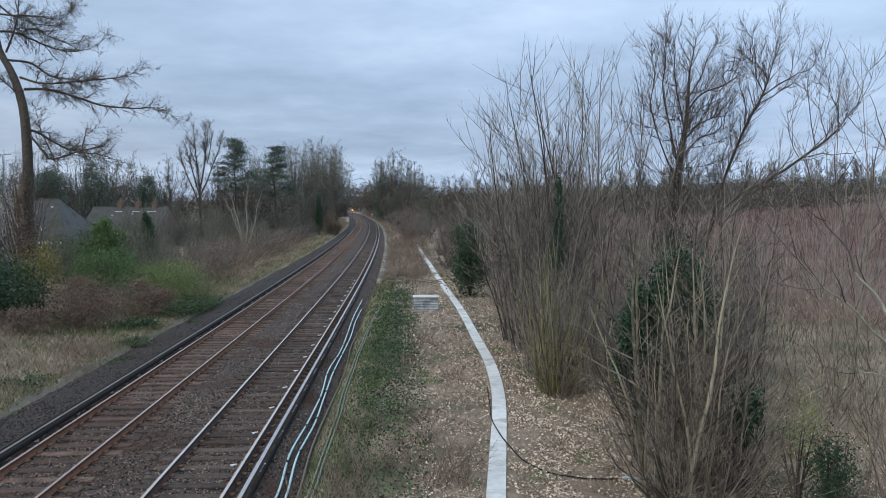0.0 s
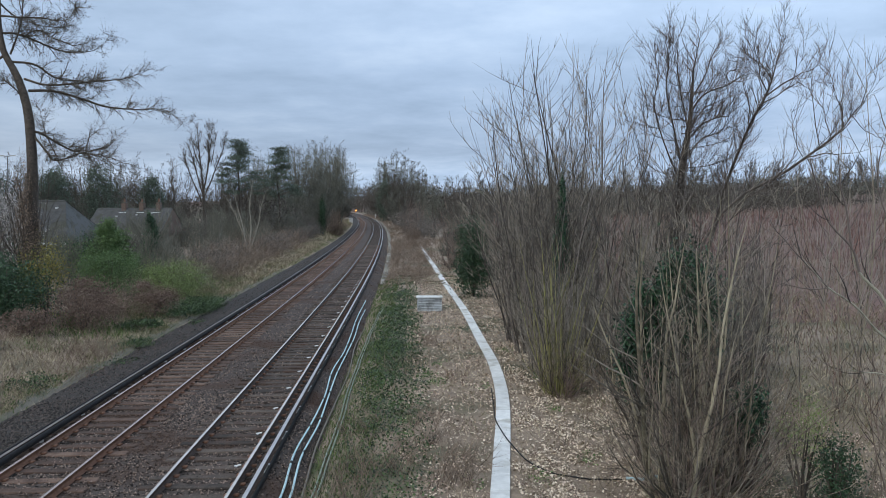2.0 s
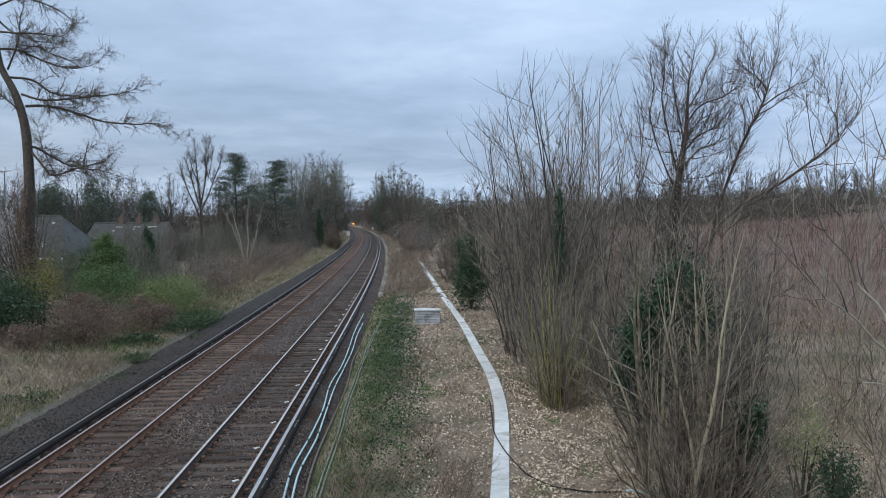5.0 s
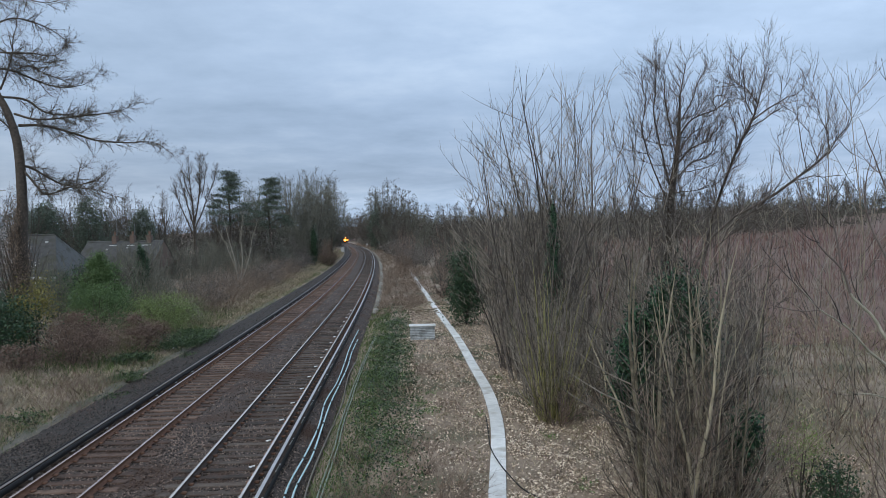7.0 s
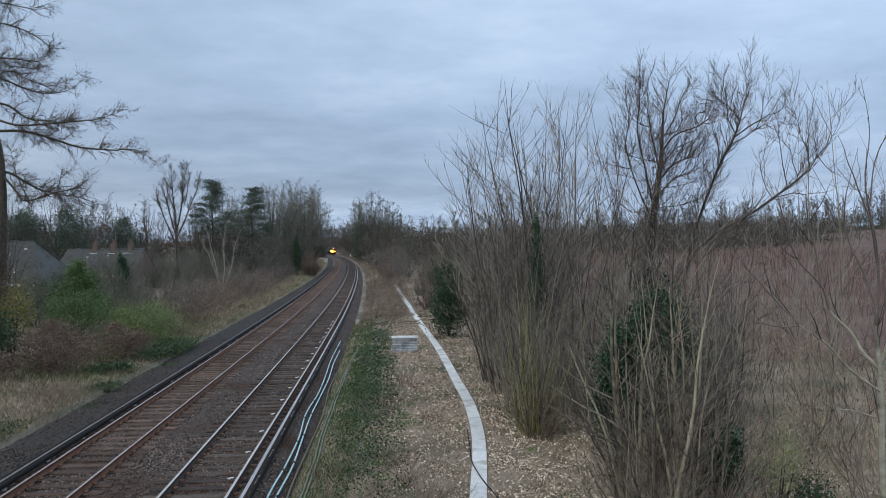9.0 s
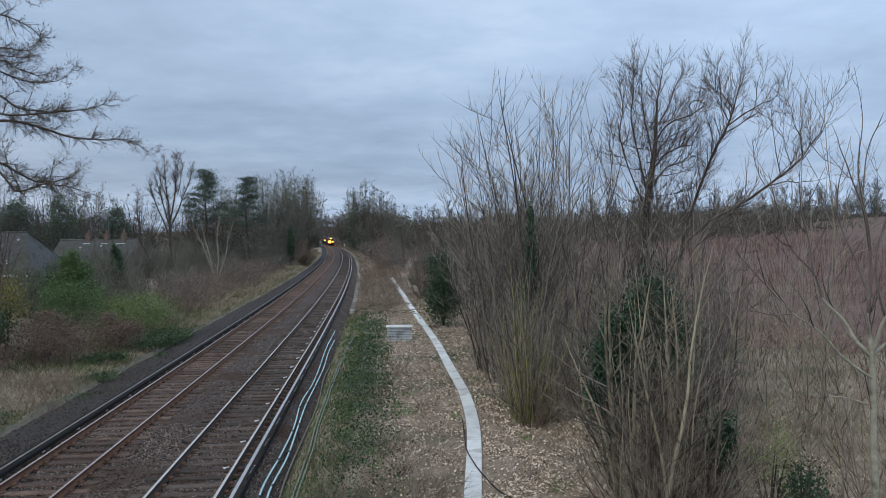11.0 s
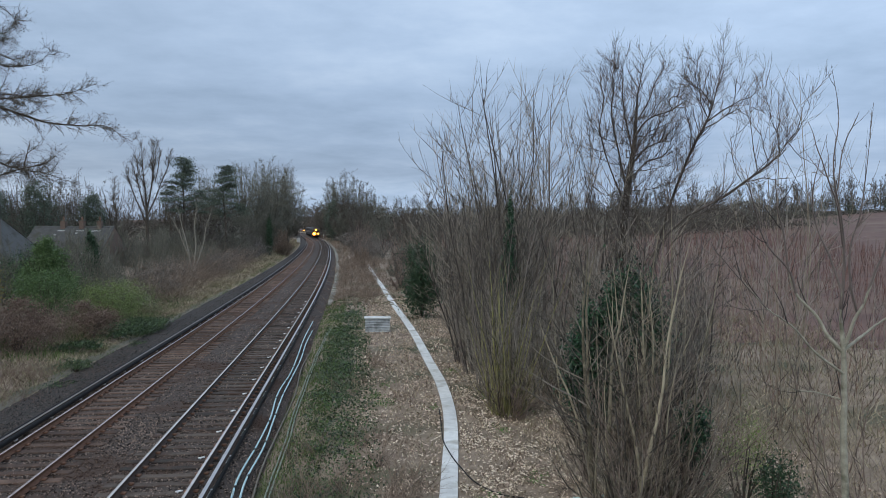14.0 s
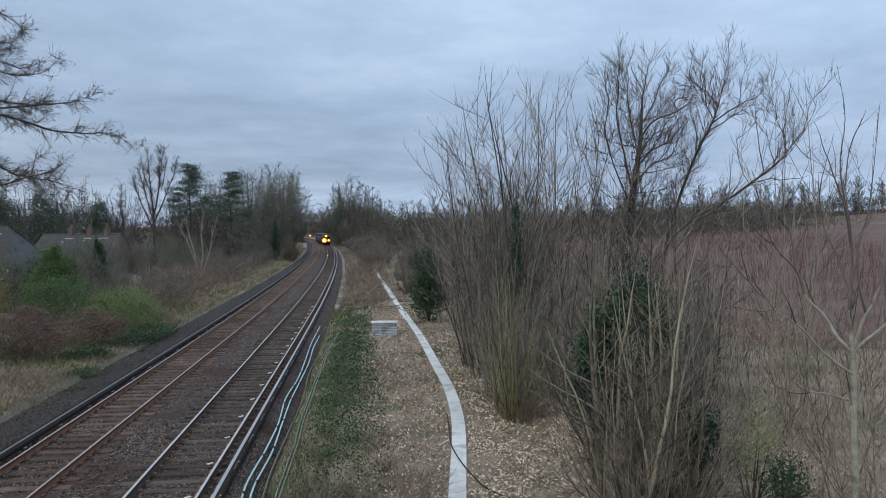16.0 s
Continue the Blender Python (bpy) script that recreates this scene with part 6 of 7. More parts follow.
pine_tree("tall dark flat-topped pine with clouds of needles", -25.9, 124, 14.6, 7.0, 2, 0.45, 40, 420)
for x, y, w, h in ((-42.0, 96, 6.2, 10.2), (-46.6, 93, 6.2, 9.8), (-37.6, 101, 5.0, 8.8), (-52.5, 91, 6.6, 9.8), (-49, 100, 6.2, 10.4)):
    leafy("evergreen_tree", "dark evergreen tree behind the houses", x, y, rng, w, w, h, 8500, 0.14, "pine", "evergreens behind the houses", category="tree", clumps=70, cone=0.55, rag=0.3)
leafy("evergreen_tree", "dark evergreen tree in the wood", -19.6, 256, rng, 6.0, 6.0, 15.0, 6000, 0.3, "pine", category="tree", clumps=60, cone=0.4)
BIRCH = []
limb(BIRCH, (0, 0, 0, 0.08), (-0.5, 0, 3, 0.064), (-1.1, 0, 5.5, 0.04), (-1.6, 0, 7.6, 0.008))
limb(BIRCH, (0, 0, 0, 0.08), (0.3, 0, 3, 0.064), (0.2, 0, 5.6, 0.04), (0.6, 0, 7.9, 0.008))
limb(BIRCH, (0.1, 0, 0.6, 0.072), (1, 0, 3.2, 0.056), (1.4, 0, 5.4, 0.032), (2, 0, 7, 0.008))
limb(BIRCH, (-0.3, 0, 2, 0.048), (-1, 0.2, 3.6, 0.036), (-1.9, 0.3, 5.6, 0.024), (-2.6, 0.3, 6.8, 0.008))
custom_tree("birch_tree", "pale-stemmed birch in the thicket", -20.6, 82, BIRCH, rng, ("birch", "birch"), [(60, 0.2, 1.0, 32, (0.8, 1.8), 3, 0.5, 0.1, 0.022), (260, 0.1, 1.0, 36, (0.4, 0.9), 2, 0.3, 0.1, 0.014)], group="", sides=6)
for s0 in np.arange(124, 222, 8.0):
    x, y = along(s0, rng.uniform(-13.6, -12.2) - (s0 > 190) * 1.5)
    h = rng.uniform(3.6, 6.0)
    m = rng.choice(["far_twig", "mound", "far_twig"])
    round_shrub("thicket_bush", "leafless grey-brown thicket on the bank", float(x), float(y), h, 0.55 * h, rng, (m, m), "thicket on the bank", 0.03, 30, 150, 2600)
leafy("ivy_tree", "slender ivy-covered tree at the foot of the bank", -22.4, 143, rng, 1.3, 1.3, 6.9, 3200, 0.16, "laurel", category="tree", clumps=34)
round_shrub("brown_bush", "rounded reddish-brown bush beside the line", -20.9, 150, 6.2, 2.3, rng, ("bramble", "bramble"), "", 0.026, 60, 300, 5000)
# thicket between bank and trees
k = 0
for y in np.concatenate([np.arange(52, 125, 8.2), np.arange(125, 250, 20.0)]):
    for n in (-14.5, -18.0, -22.5):
        k += 1
        if y < 74 and n < -20:
            continue
        x = float(np.interp(y, _y, _x)) + n + rng.uniform(-1.2, 1.2)
        h = rng.uniform(4.2, 7.2) * (0.62 if n > -15 else 0.9) * (0.62 if y < 90 else 1.0)
        m = rng.choice(["far_twig", "far_twig", "mound"])
        if k % 2 and y < 125:
            coppice("thicket_bush", "leafless grey-brown thicket on the bank", x, y + rng.uniform(-2, 2), rng, 36, h, 0.42, 1.8, 0.034, 5, 4, 0, ("far_twig", m), low=0.008 + y * 0.00007, group="thicket on the bank", t0=0.1)
        else:
            round_shrub("thicket_bush", "leafless grey-brown thicket on the bank", x, y + rng.uniform(-2, 2), h, 0.6 * h, rng, (m, m), "thicket on the bank", 0.012 + y * 0.0001, 36, 160, 2400)
for x, y, w, d, h in ((-18.4, 60, 5, 7, 2.2), (-19.4, 70, 5, 8, 2.4), (-20.0, 82, 5, 9, 2.6), (-21.0, 97, 5, 10, 2.6), (-18.0, 40, 4, 4, 1.8), (-22.5, 114, 5, 12, 2.4), (-19.5, 29, 5, 4, 1.0)):
    rough_scrub("bramble", "low purple-brown bramble tangle on the bank", x, y, rng, w, d, h, 330, "bramble", "brambles on the bank", r0=0.008 + y * 0.00006)
leafy("yew_bush", "green conifer bush on the bank", -21.3, 50, rng, 4.4, 3.4, 4.9, 17000, 0.085, "green", clumps=90, cone=0.75)
leafy("green_bush", "broad green bush before the house", -25.6, 56, rng, 5.0, 3.5, 3.4, 10000, 0.09, "laurel", clumps=80)
for x, y, h in ((-28.5, 62, 3.5), (-22.3, 58.5, 3.6), (-20.8, 57.0, 3.2), (-25.0, 66, 3.8), (-31.5, 64, 3.5), (-35.0, 62, 3.4), (-28.0, 55, 3.2), (-29.8, 79, 5.0), (-32.5, 80, 4.2), (-27.4, 74, 4.6)):
    coppice("garden_shrub", "bare brown shrub before the houses", x, y, rng, 40, h, 0.4, 1.4, 0.03, 7, 6, 0, ("far_twig", "far_twig"), low=0.014, group="shrubs before the houses", t0=0.1)
leafy("yew_bush", "dark green conifer bush near the house", -23.25, 62, rng, 1.7, 1.7, 5.2, 4500, 0.1, "laurel", clumps=40, cone=0.7)
leafy("lime_bush", "low yellow-green bush on the bank", -16.2, 46.5, rng, 4.2, 3.2, 2.7, 15000, 0.055, "lime", clumps=70, rag=0.3)
leafy("green_bush", "rounded green bush on the bank", -19.6, 46.0, rng, 4.0, 3.0, 3.0, 12000, 0.065, "green", clumps=70)
leafy("laurel_bush", "dark green laurel bushes on the bank", -19.8, 35.0, rng, 4.0, 3.0, 3.3, 11000, 0.085, "laurel", clumps=70)
leafy("flowering_bush", "yellow-flowered bush on the bank", -18.6, 36.5, rng, 2.2, 1.9, 3.9, 6000, 0.055, "yellow", clumps=30)
leafy("laurel_bush", "dark green bush on the bank", -21.8, 36.5, rng, 3.4, 2.6, 3.8, 8000, 0.085, "laurel", clumps=60)
leafy("red_bramble", "dense reddish-brown bramble dome with withered leaves", -16.6, 35.8, rng, 4.0, 3.4, 2.5, 11000, 0.055, "withered", clumps=26, rag=0.4, category="bramble", cone=0.55)
leafy("red_bramble", "low reddish-brown bramble with withered leaves", -17.8, 33.2, rng, 2.4, 2.2, 1.4, 4000, 0.055, "withered", clumps=16, rag=0.4, category="bramble", cone=0.4)
leafy("red_bramble", "dense reddish-brown bramble dome with withered leaves", -15.2, 40.6, rng, 2.8, 2.8, 2.2, 7000, 0.055, "withered", clumps=20, rag=0.4, category="bramble", cone=0.5)
leafy("ivy_mound", "low dark green ivy and weeds at the foot of the bank", -14.0, 44.0, rng, 2.2, 7.0, 0.8, 7000, 0.07, "ground_ivy", clumps=60, rag=0.3, category="ivy")
for x, y, w, d, h, k in ((-11.9, 29.5, 1.6, 1.4, 0.5, 900), (-10.9, 24.5, 1.2, 1.6, 0.4, 700), (-13.0, 33.0, 1.4, 1.2, 0.6, 900), (-11.2, 35.0, 0.8, 2.4, 0.35, 700), (-12.4, 39.5, 1.0, 2.0, 0.5, 800), (-13.6, 25.5, 1.8, 1.6, 0.5, 900)):
    leafy("weed_clump", "low clump of green weeds in the dry grass", x, y, rng, w, d, h, k, 0.055, "ground_ivy", "weed clumps on the bank", clumps=16, rag=0.35, category="weeds")
for x, y, w, d, h, n in ((-12.8, 27.5, 2.2, 2.0, 0.7, 90), (-11.4, 32.0, 1.6, 2.0, 0.6, 70), (-14.0, 30.5, 2.0, 2.4, 0.9, 110)):
    rough_scrub("bramble", "low brown bramble in the dry grass of the bank", x, y, rng, w, d, h, n, "withered", "brambles on the bank", r0=0.006, arch=-0.7)
leafy("ivy_mound", "low dark green ivy and weeds at the foot of the bank", -14.4, 37.0, rng, 1.6, 2.0, 0.6, 1800, 0.07, "ground_ivy", clumps=24, rag=0.3, category="ivy")
for x, y, w, d, h, k in ((-18.7, 62, 4.6, 5, 2.3, 6000), (-19.4, 88, 4.0, 6, 2.7, 5000), (-20.4, 74, 4.6, 6, 2.6, 5000), (-20.8, 102, 4.4, 7, 2.5, 4500), (-21.8, 116, 4.4, 8, 2.5, 4500), (-17.4, 52, 3.4, 4, 1.8, 4000), (-22.6, 131, 4, 8, 2.6, 4000)):
    leafy("thicket_mound", "low rounded purple-brown thicket on the bank", x, y, rng, w, d, h, k, 0.04 + y * 0.00042, "mound", "thickets at the foot of the bank", clumps=50, rag=0.3, category="thicket")
for s0 in np.arange(178, 440, 13.0):
    for n in (6.2 + rng.uniform(0, 1), -13.6 - rng.uniform(0, 1)):
        x, y = (float(q) for q in along(s0, n))
        leafy("thicket_mound", "low dark thicket at the foot of the trees", x, y, rng, 6.0, 13.0, rng.uniform(2.6, 4.0), 950, 0.29 + s0 * 0.0005, "mound", "thickets under the trees", clumps=36, category="thicket", rag=0.3)
for x, y, w, h in ((-43.0, 335, 5.0, 6.0), (-47.5, 368, 5.0, 6.0), (-53.0, 405, 5.0, 6.5), (-59, 438, 6.0, 6.5)):
    leafy("thicket_mound", "dense thicket inside the bend of the line", x, y, rng, w, w, h, 3500, 0.3, "mound", "thickets at the bend", clumps=40, category="thicket")
for x, y, w, d, h, k in ((-7.0, 118, 4.4, 6, 3.0, 4500), (-9.4, 134, 4.4, 7, 4.0, 5000), (-11.6, 154, 5, 8, 4.6, 5000), (1.6, 104, 4.4, 8, 2.2, 4500), (-2.0, 124, 5, 8, 3.6, 4500), (-14.6, 178, 5, 8, 5.0, 4500), (3.0, 84, 3.4, 7, 1.8, 4000)):
    x = max(x, float(np.interp(y, _y, _x)) + 4.2 + w / 2)
    leafy("thicket_mound", "rounded dull brown thicket beside the line", x, y, rng, w, d, h, k, 0.04 + y * 0.00042, "mound", "thickets right of the line", clumps=50, rag=0.3, category="thicket")
leafy("clinging_ivy", "brown dead leaves and ivy clinging to the larch trunk", -22.2, 41.9, rng, 1.5, 1.3, 8.4, 11000, 0.055, "bramble", z0=0.1, clumps=130, rag=0.14, category="ivy")
bare_tree("blossom_tree", "bare tree with pale blossom beside the larch", -25.3, 44, rng, 6.6, 0.12, 2.6, 0.15, 16, 6, 6, fat=0.012, group="", mats=("dark_bark", "twig"))
leafy("blossom_bush", "bush with pale blossom beside the larch", -25.2, 45.5, rng, 2.8, 2.4, 7.0, 8000, 0.07, "blossom", clumps=90)


# ---------------------------------------------------------------- far woods and withy field
def far_wood(name, label, spots, h0, h1, seed, fat=0.07, wood="far_twig", clear=0.05, boughs=12, twigs=46, girth=0.16, angle=40, up=0.6):
    g = np.random.default_rng(seed)
    b = np.array([[x, y, 0.0] for x, y in spots])
    b[:, 2] = ground_z(b[:, 0], b[:, 1]) - 0.1
    h = g.uniform(h0, h1, len(b))
    p, q = shoots(g, b, np.tile([[0, 0, 1.0]], (len(b), 1)), h * 0.9, np.full(len(b), girth), 6, 0, 0.05, 0.25)
    tall = (h0 + h1) / 2
    p1, q1 = sprays(g, [(p, q)], len(b) * boughs, clear, 0.95, angle, (0.25 * tall, 0.42 * tall), 3, up, 0.1, fat, 0.3, 0.55)
    p2, q2 = sprays(g, [(p1, q1)], len(b) * twigs, 0.15, 1.0, 55, (0.05 * tall, 0.12 * tall), 2, 0.35, 0.1, fat * 0.75, 0.3, 0.3)
    v, f = joined([tube_arrays(p, q, 3), tube_arrays(p1, q1, 3), sliver_arrays(p2, q2, g)])
    tagged(held(name, fast_mesh(name, v, f, M[wood])), label, "woodland", kind="stuff")


def far_thicket(name, label, x, y, tall, seed, size, material):
    """Dense scrub far off: many small ragged clumps of twigs heaped along a belt."""
    g = np.random.default_rng(seed)
    k = len(x)
    top = tall * (0.82 + 0.12 * np.sin(x * 0.35 + y * 0.2) + 0.1 * np.sin(x * 0.9 + 1.0 + y * 0.5))
    c = on_ground(x, y)
    c[:, 2] += top * np.where(np.arange(k) % 4 > 0, g.uniform(0, 1, k) ** 0.7, 0.25 * g.uniform(0, 1, k))
    tagged(held(name, fast_mesh(name, *leaf_arrays(g, c, size), M[material])), label, "woodland", kind="stuff")


g = np.random.default_rng(5)
x = g.uniform(12, 340, 44000)
far_thicket("far_hedge", "dark hedge along the far edge of the field", x, 318 + 0.1 * x + g.uniform(0, 14, len(x)), 8.5, 41, 0.45, "hedge")
x = g.uniform(-6, 130, 80000)
far_thicket("far_thicket", "brown scrub on the wooded rise", x, 195 + 0.3 * x + g.uniform(0, 90, len(x)), 10.0, 42, 0.38, "dark_twig")
x = g.uniform(-70, -24, 16000)
far_thicket("far_thicket", "grey-brown scrub behind the gardens", x, 118 - 0.3 * (x + 40) + g.uniform(0, 22, len(x)), 7.0, 43, 0.26, "dark_twig")
far_wood("far_wood", "distant belt of bare trees beyond the field", [(x, 345 + 0.1 * x + g.uniform(0, 22)) for x in np.arange(15, 330, 2.0)], 14, 20, 1, 0.15, "dark_twig", 0.12, 18, 380, 0.16, 45, 0.4)
far_wood("far_wood", "wooded rise beyond the railway scrub", [(x, 205 + 0.3 * x + g.uniform(0, 110)) for x in g.uniform(-4, 150, 280)], 8.5, 12.5, 2, 0.13, "far_twig", 0.0, 15, 260, 0.12, 62, 0.3)
far_wood("far_wood", "wood closing the view at the bend", [(float(np.interp(y, _y, _x)) + g.uniform(6, 50), y) for y in g.uniform(430, 570, 120)] + [(g.uniform(-140, -20), g.uniform(640, 720)) for _ in range(30)], 15, 20, 3, 0.17, "dark_twig", 0.0, 14, 260, 0.16, 60, 0.3)
far_wood("far_wood", "bare woodland behind the houses", [(g.uniform(-130, -40), g.uniform(130, 190)) for _ in range(80)], 7, 11, 4, 0.06, "dark_twig", 0.0, 16, 320, 0.14, 60, 0.3)
far_evergreens = [(x, 326 + 0.1 * x) for x in (168, 176, 184, 205, 226, 236, 262)]
for x, y in far_evergreens:
    leafy("evergreen_tree", "dark evergreen at the far edge of the field", x, y, g, g.uniform(5, 9), 5.0, g.uniform(4.5, 8), 700, 0.5, "pine", "evergreens at the field edge", category="tree", clumps=24)


def withies():
    g = np.random.default_rng(8)
    k = 6600
    y = np.where(np.arange(k) < 1300, 18 + 28 * g.uniform(0, 1, k), 46 + 170 * g.uniform(0, 1, k) ** 1.4)
    n = 9 + (0.5 * y + 12) * g.uniform(0, 1, k)
    x = np.interp(y, _y, _x) + n + 3
    b = on_ground(x, y)
    tilt = np.where(y < 46, 0.4, 0.16)
    w = np.stack([g.normal(0, 1, k) * tilt, g.normal(0, 1, k) * tilt, np.ones(k)], 1)
    p, q = shoots(g, b, w, g.uniform(0.9, 2.4, k) * np.where(y < 46, 0.7, 1.0), 0.003 + y * 0.0002, 3, 0.2, 0.08, 0.5)
    p1, q1 = side_shoots(g, p, q, 2, 0.2, 0.9, 30, 0.5, 2, 0.3, 0.1, 0.8, 0.5, 0.004)
    tagged(held("withy_field", fast_mesh("withy_field", *joined([tube_arrays(p, q, 3), cone_arrays(p1, q1)]), M["withy"])), "field of thin reddish-brown withy stems", "scrub", kind="stuff")


withies()


# ---------------------------------------------------------------- ground cover
def blades(name, label, x, y, h, width, material, seed, lean=0.5):
    g = np.random.default_rng(seed)
    r = smooth_line(ROUTE, 0.5)
    off = (np.abs(x - np.interp(y, r[:, 1], r[:, 0])) > 0.3) | (y > 108)
    x, y, h, width = x[off], y[off], h[off], width[off]
    k = len(x)
    b = on_ground(x, y, -0.02)
    a = g.uniform(0, 6.28, k)
    side = np.stack([np.cos(a), np.sin(a), np.zeros(k)], 1) * (width * g.uniform(0.6, 1.4, k))[:, None]
    tip = b + np.stack([g.normal(0, lean, k), g.normal(0, lean, k), np.ones(k)], 1) * (h * g.uniform(0.4, 1.3, k))[:, None]
    v = np.stack([b - side, b + side, tip], 1).reshape(-1, 3)
    return tagged(held(name, fast_mesh(name, v, np.arange(3 * k).reshape(-1, 3), M[material])), label, "grass", kind="stuff")


def cover():
    g = np.random.default_rng(9)

    def spots(k, y0, y1, n0, n1, power=1.8):
        y = y0 + (y1 - y0) * g.uniform(0, 1, k) ** power
        return np.interp(y, _y, _x) + g.uniform(n0, n1, k), y

    x, y = spots(56000, 17, 300, -13.8, -8.1, 2.4)
    blades("dry_grass", "pale dry grass on the bank", x, y, 0.26 + 0.0 * y, 0.007 + y * 0.0002, "straw", 1, 0.8)
    x, y = spots(16000, 17, 110, -13.5, -8.3)
    blades("brown_grass", "brown dead grass and stems on the bank", x, y, 0.3 + 0.0 * y, 0.006 + y * 0.0002, "bramble", 16, 0.8)
    x, y = spots(16000, 17, 70, -13.0, -8.3)
    keep = np.sin(x * 1.3 + y * 0.7) + np.sin(y * 0.45 - x * 0.6 + 2) > 0.7
    blades("green_grass", "green tufts among the dry grass", x[keep], y[keep], 0.2 + 0.0 * y[keep], 0.008 + y[keep] * 0.0002, "grass", 17, 0.6)
    x, y = spots(5500, 11.5, 26, 8.0, 17.0, 1.0)
    blades("dry_grass", "pale dry grass round the sapling", x, y, 0.22 + 0.0 * y, 0.008 + y * 0.0002, "straw", 18, 1.0)
    x, y = spots(26000, 17, 260, -10.6, -8.05, 2.2)
    keep = np.sin(y * 0.35) + np.sin(y * 0.13 + 1) > -0.3
    blades("green_grass", "short green grass at the edge of the ballast", x[keep], y[keep], 0.16 + 0.0 * y[keep], 0.007 + y[keep] * 0.0002, "grass", 2)
    x, y = spots(7000, 17, 160, -8.6, -7.75)
    keep = np.sin(y * 0.9) + np.sin(y * 0.37 + 2) > -0.2
    blades("green_grass", "weeds creeping over the edge of the ballast", x[keep], y[keep], 0.14 + 0.0 * y[keep], 0.007 + y[keep] * 0.0002, "grass", 21, 0.9)
    x, y = spots(9000, 17, 300, -8.7, -7.6, 1.6)
    blades("dry_grass", "dry grass creeping over the edge of the ballast", x, y, 0.14 + 0.0 * y, 0.006 + y * 0.0002, "straw", 22, 1.0)
    x, y = spots(12000, 52, 170, -11.4, -8.5, 1.3)
    blades("dry_grass", "pale dry grass along the foot of the thickets", x, y, 0.3 + 0.0 * y, 0.012 + y * 0.0003, "straw", 23, 0.9)
    x, y = spots(9000, 34, 62, -13.5, -9.0, 1.0)
    blades("green_grass", "green weeds on the foot of the bank", x, y, 0.3 + 0.0 * y, 0.02 + 0.0 * y, "grass", 12)
    x, y = spots(16000, 13, 60, 1.25, 2.7)
    blades("green_grass", "green grass beside the cables", x, y, 0.15 + 0.0 * y, 0.006 + y * 0.0002, "grass", 3)
    x, y = spots(9000, 13, 70, 4.4, 9.5)
    blades("dry_grass", "thin dry grass among the leaf litter", x, y, 0.2 + 0.0 * y, 0.005 + y * 0.0002, "straw", 4, 0.8)
    x, y = spots(9000, 13, 50, 9.0, 24.0, 1.4)
    blades("dry_grass", "tufts of pale dry grass in the rough field", x, y, 0.3 + 0.0 * y, 0.008 + y * 0.0003, "straw", 14, 0.7)
    x, y = spots(16000, 60, 420, 1.6, 7.0)
    blades("dry_grass", "rough brown grass beside the cess trough", x, y, 0.3 + 0.0 * y, 0.008 + y * 0.0002, "bramble", 5, 0.8)
    x, y = spots(12000, 18, 44, 11.0, 26.0, 1.2)
    blades("dry_grass", "pale flattened grass in a clearing of the field", x, y, 0.16 + 0.0 * y, 0.012 + y * 0.0003, "straw", 15, 1.2)
    x, y = g.uniform(0, 1, (2, 26))
    x, y = np.repeat(-2.2 + 7.5 * x, 90), np.repeat(14 + 16 * y**1.4, 90)
    x, y = x + g.normal(0, 0.16, len(x)), y + g.normal(0, 0.22, len(y))
    off = np.abs(x - np.interp(y, *smooth_line(ROUTE, 0.5).T[::-1])) > 0.32
    x, y = x[off], y[off]
    c = on_ground(x, y, 0.03)
    c[:, 2] += np.abs(g.normal(0, 0.03, len(c)))
    tagged(held("weed_patch", fast_mesh("weed_patch", *leaf_arrays(g, c, 0.04, 0.4), M["weed"])), "scattered tufts of small green weeds", "weeds", kind="stuff")
    x, y = spots(9000, -25, 13, 1.6, 14.0, 1.0)
    blades("dry_grass", "thin dry grass on the near verge", x, y, 0.2 + 0.0 * y, 0.008 + 0.0 * y, "straw", 19, 0.8)
    x, y = spots(9000, -25, 17, -14.0, -8.2, 1.0)
    blades("dry_grass", "pale dry grass on the near bank", x, y, 0.26 + 0.0 * y, 0.01 + 0.0 * y, "straw", 20, 0.8)
    # ivy and leaves
    x, y = spots(80000, 13, 62, 1.7, 4.7, 1.5)
    n = offset(x, y)
    patch = 0.5 * np.sin(x * 2.1 + 1.3 * np.sin(y * 0.8)) + 0.5 * np.sin(y * 0.6 + 0.8 * x) + 0.35 * np.sin(5.3 * x + 3.1 * y)
    dense = np.clip(1.0 - np.abs(n - 2.95) / 1.25, 0, 1) ** 0.6 * np.clip(0.75 + 0.4 * patch, 0, 1) * np.clip((62 - y) / 22, 0, 1) * np.clip((y - 13.5) / 5, 0.4, 1)
    keep = g.uniform(0, 1, len(x)) < dense
    c = on_ground(x[keep], y[keep], 0.0)
    c[:, 2] += np.abs(g.normal(0.05, 0.06, len(c)))
    tagged(held("ivy_ground_cover", fast_mesh("ivy_ground_cover", *leaf_arrays(g, c, 0.035 + c[:, 1] * 0.0009, 0.45), M["ground_ivy"])), "dark green ivy carpet on the verge", "ivy", kind="stuff")
    r = smooth_line(ROUTE, 0.5)
    for name, label, k, n0, n1, size, m in (("leaf_litter", "brown rotting leaves on the ground", 105000, 3.3, 14.0, 0.027, "litter_brown"), ("pale_leaf_litter", "pale dry leaves on the ground", 68000, 3.8, 9.6, 0.042, "litter")):
        x, y = spots(k, 12.5, 60, n0, n1, 1.6)
        away = x - np.interp(y, r[:, 1], r[:, 0])
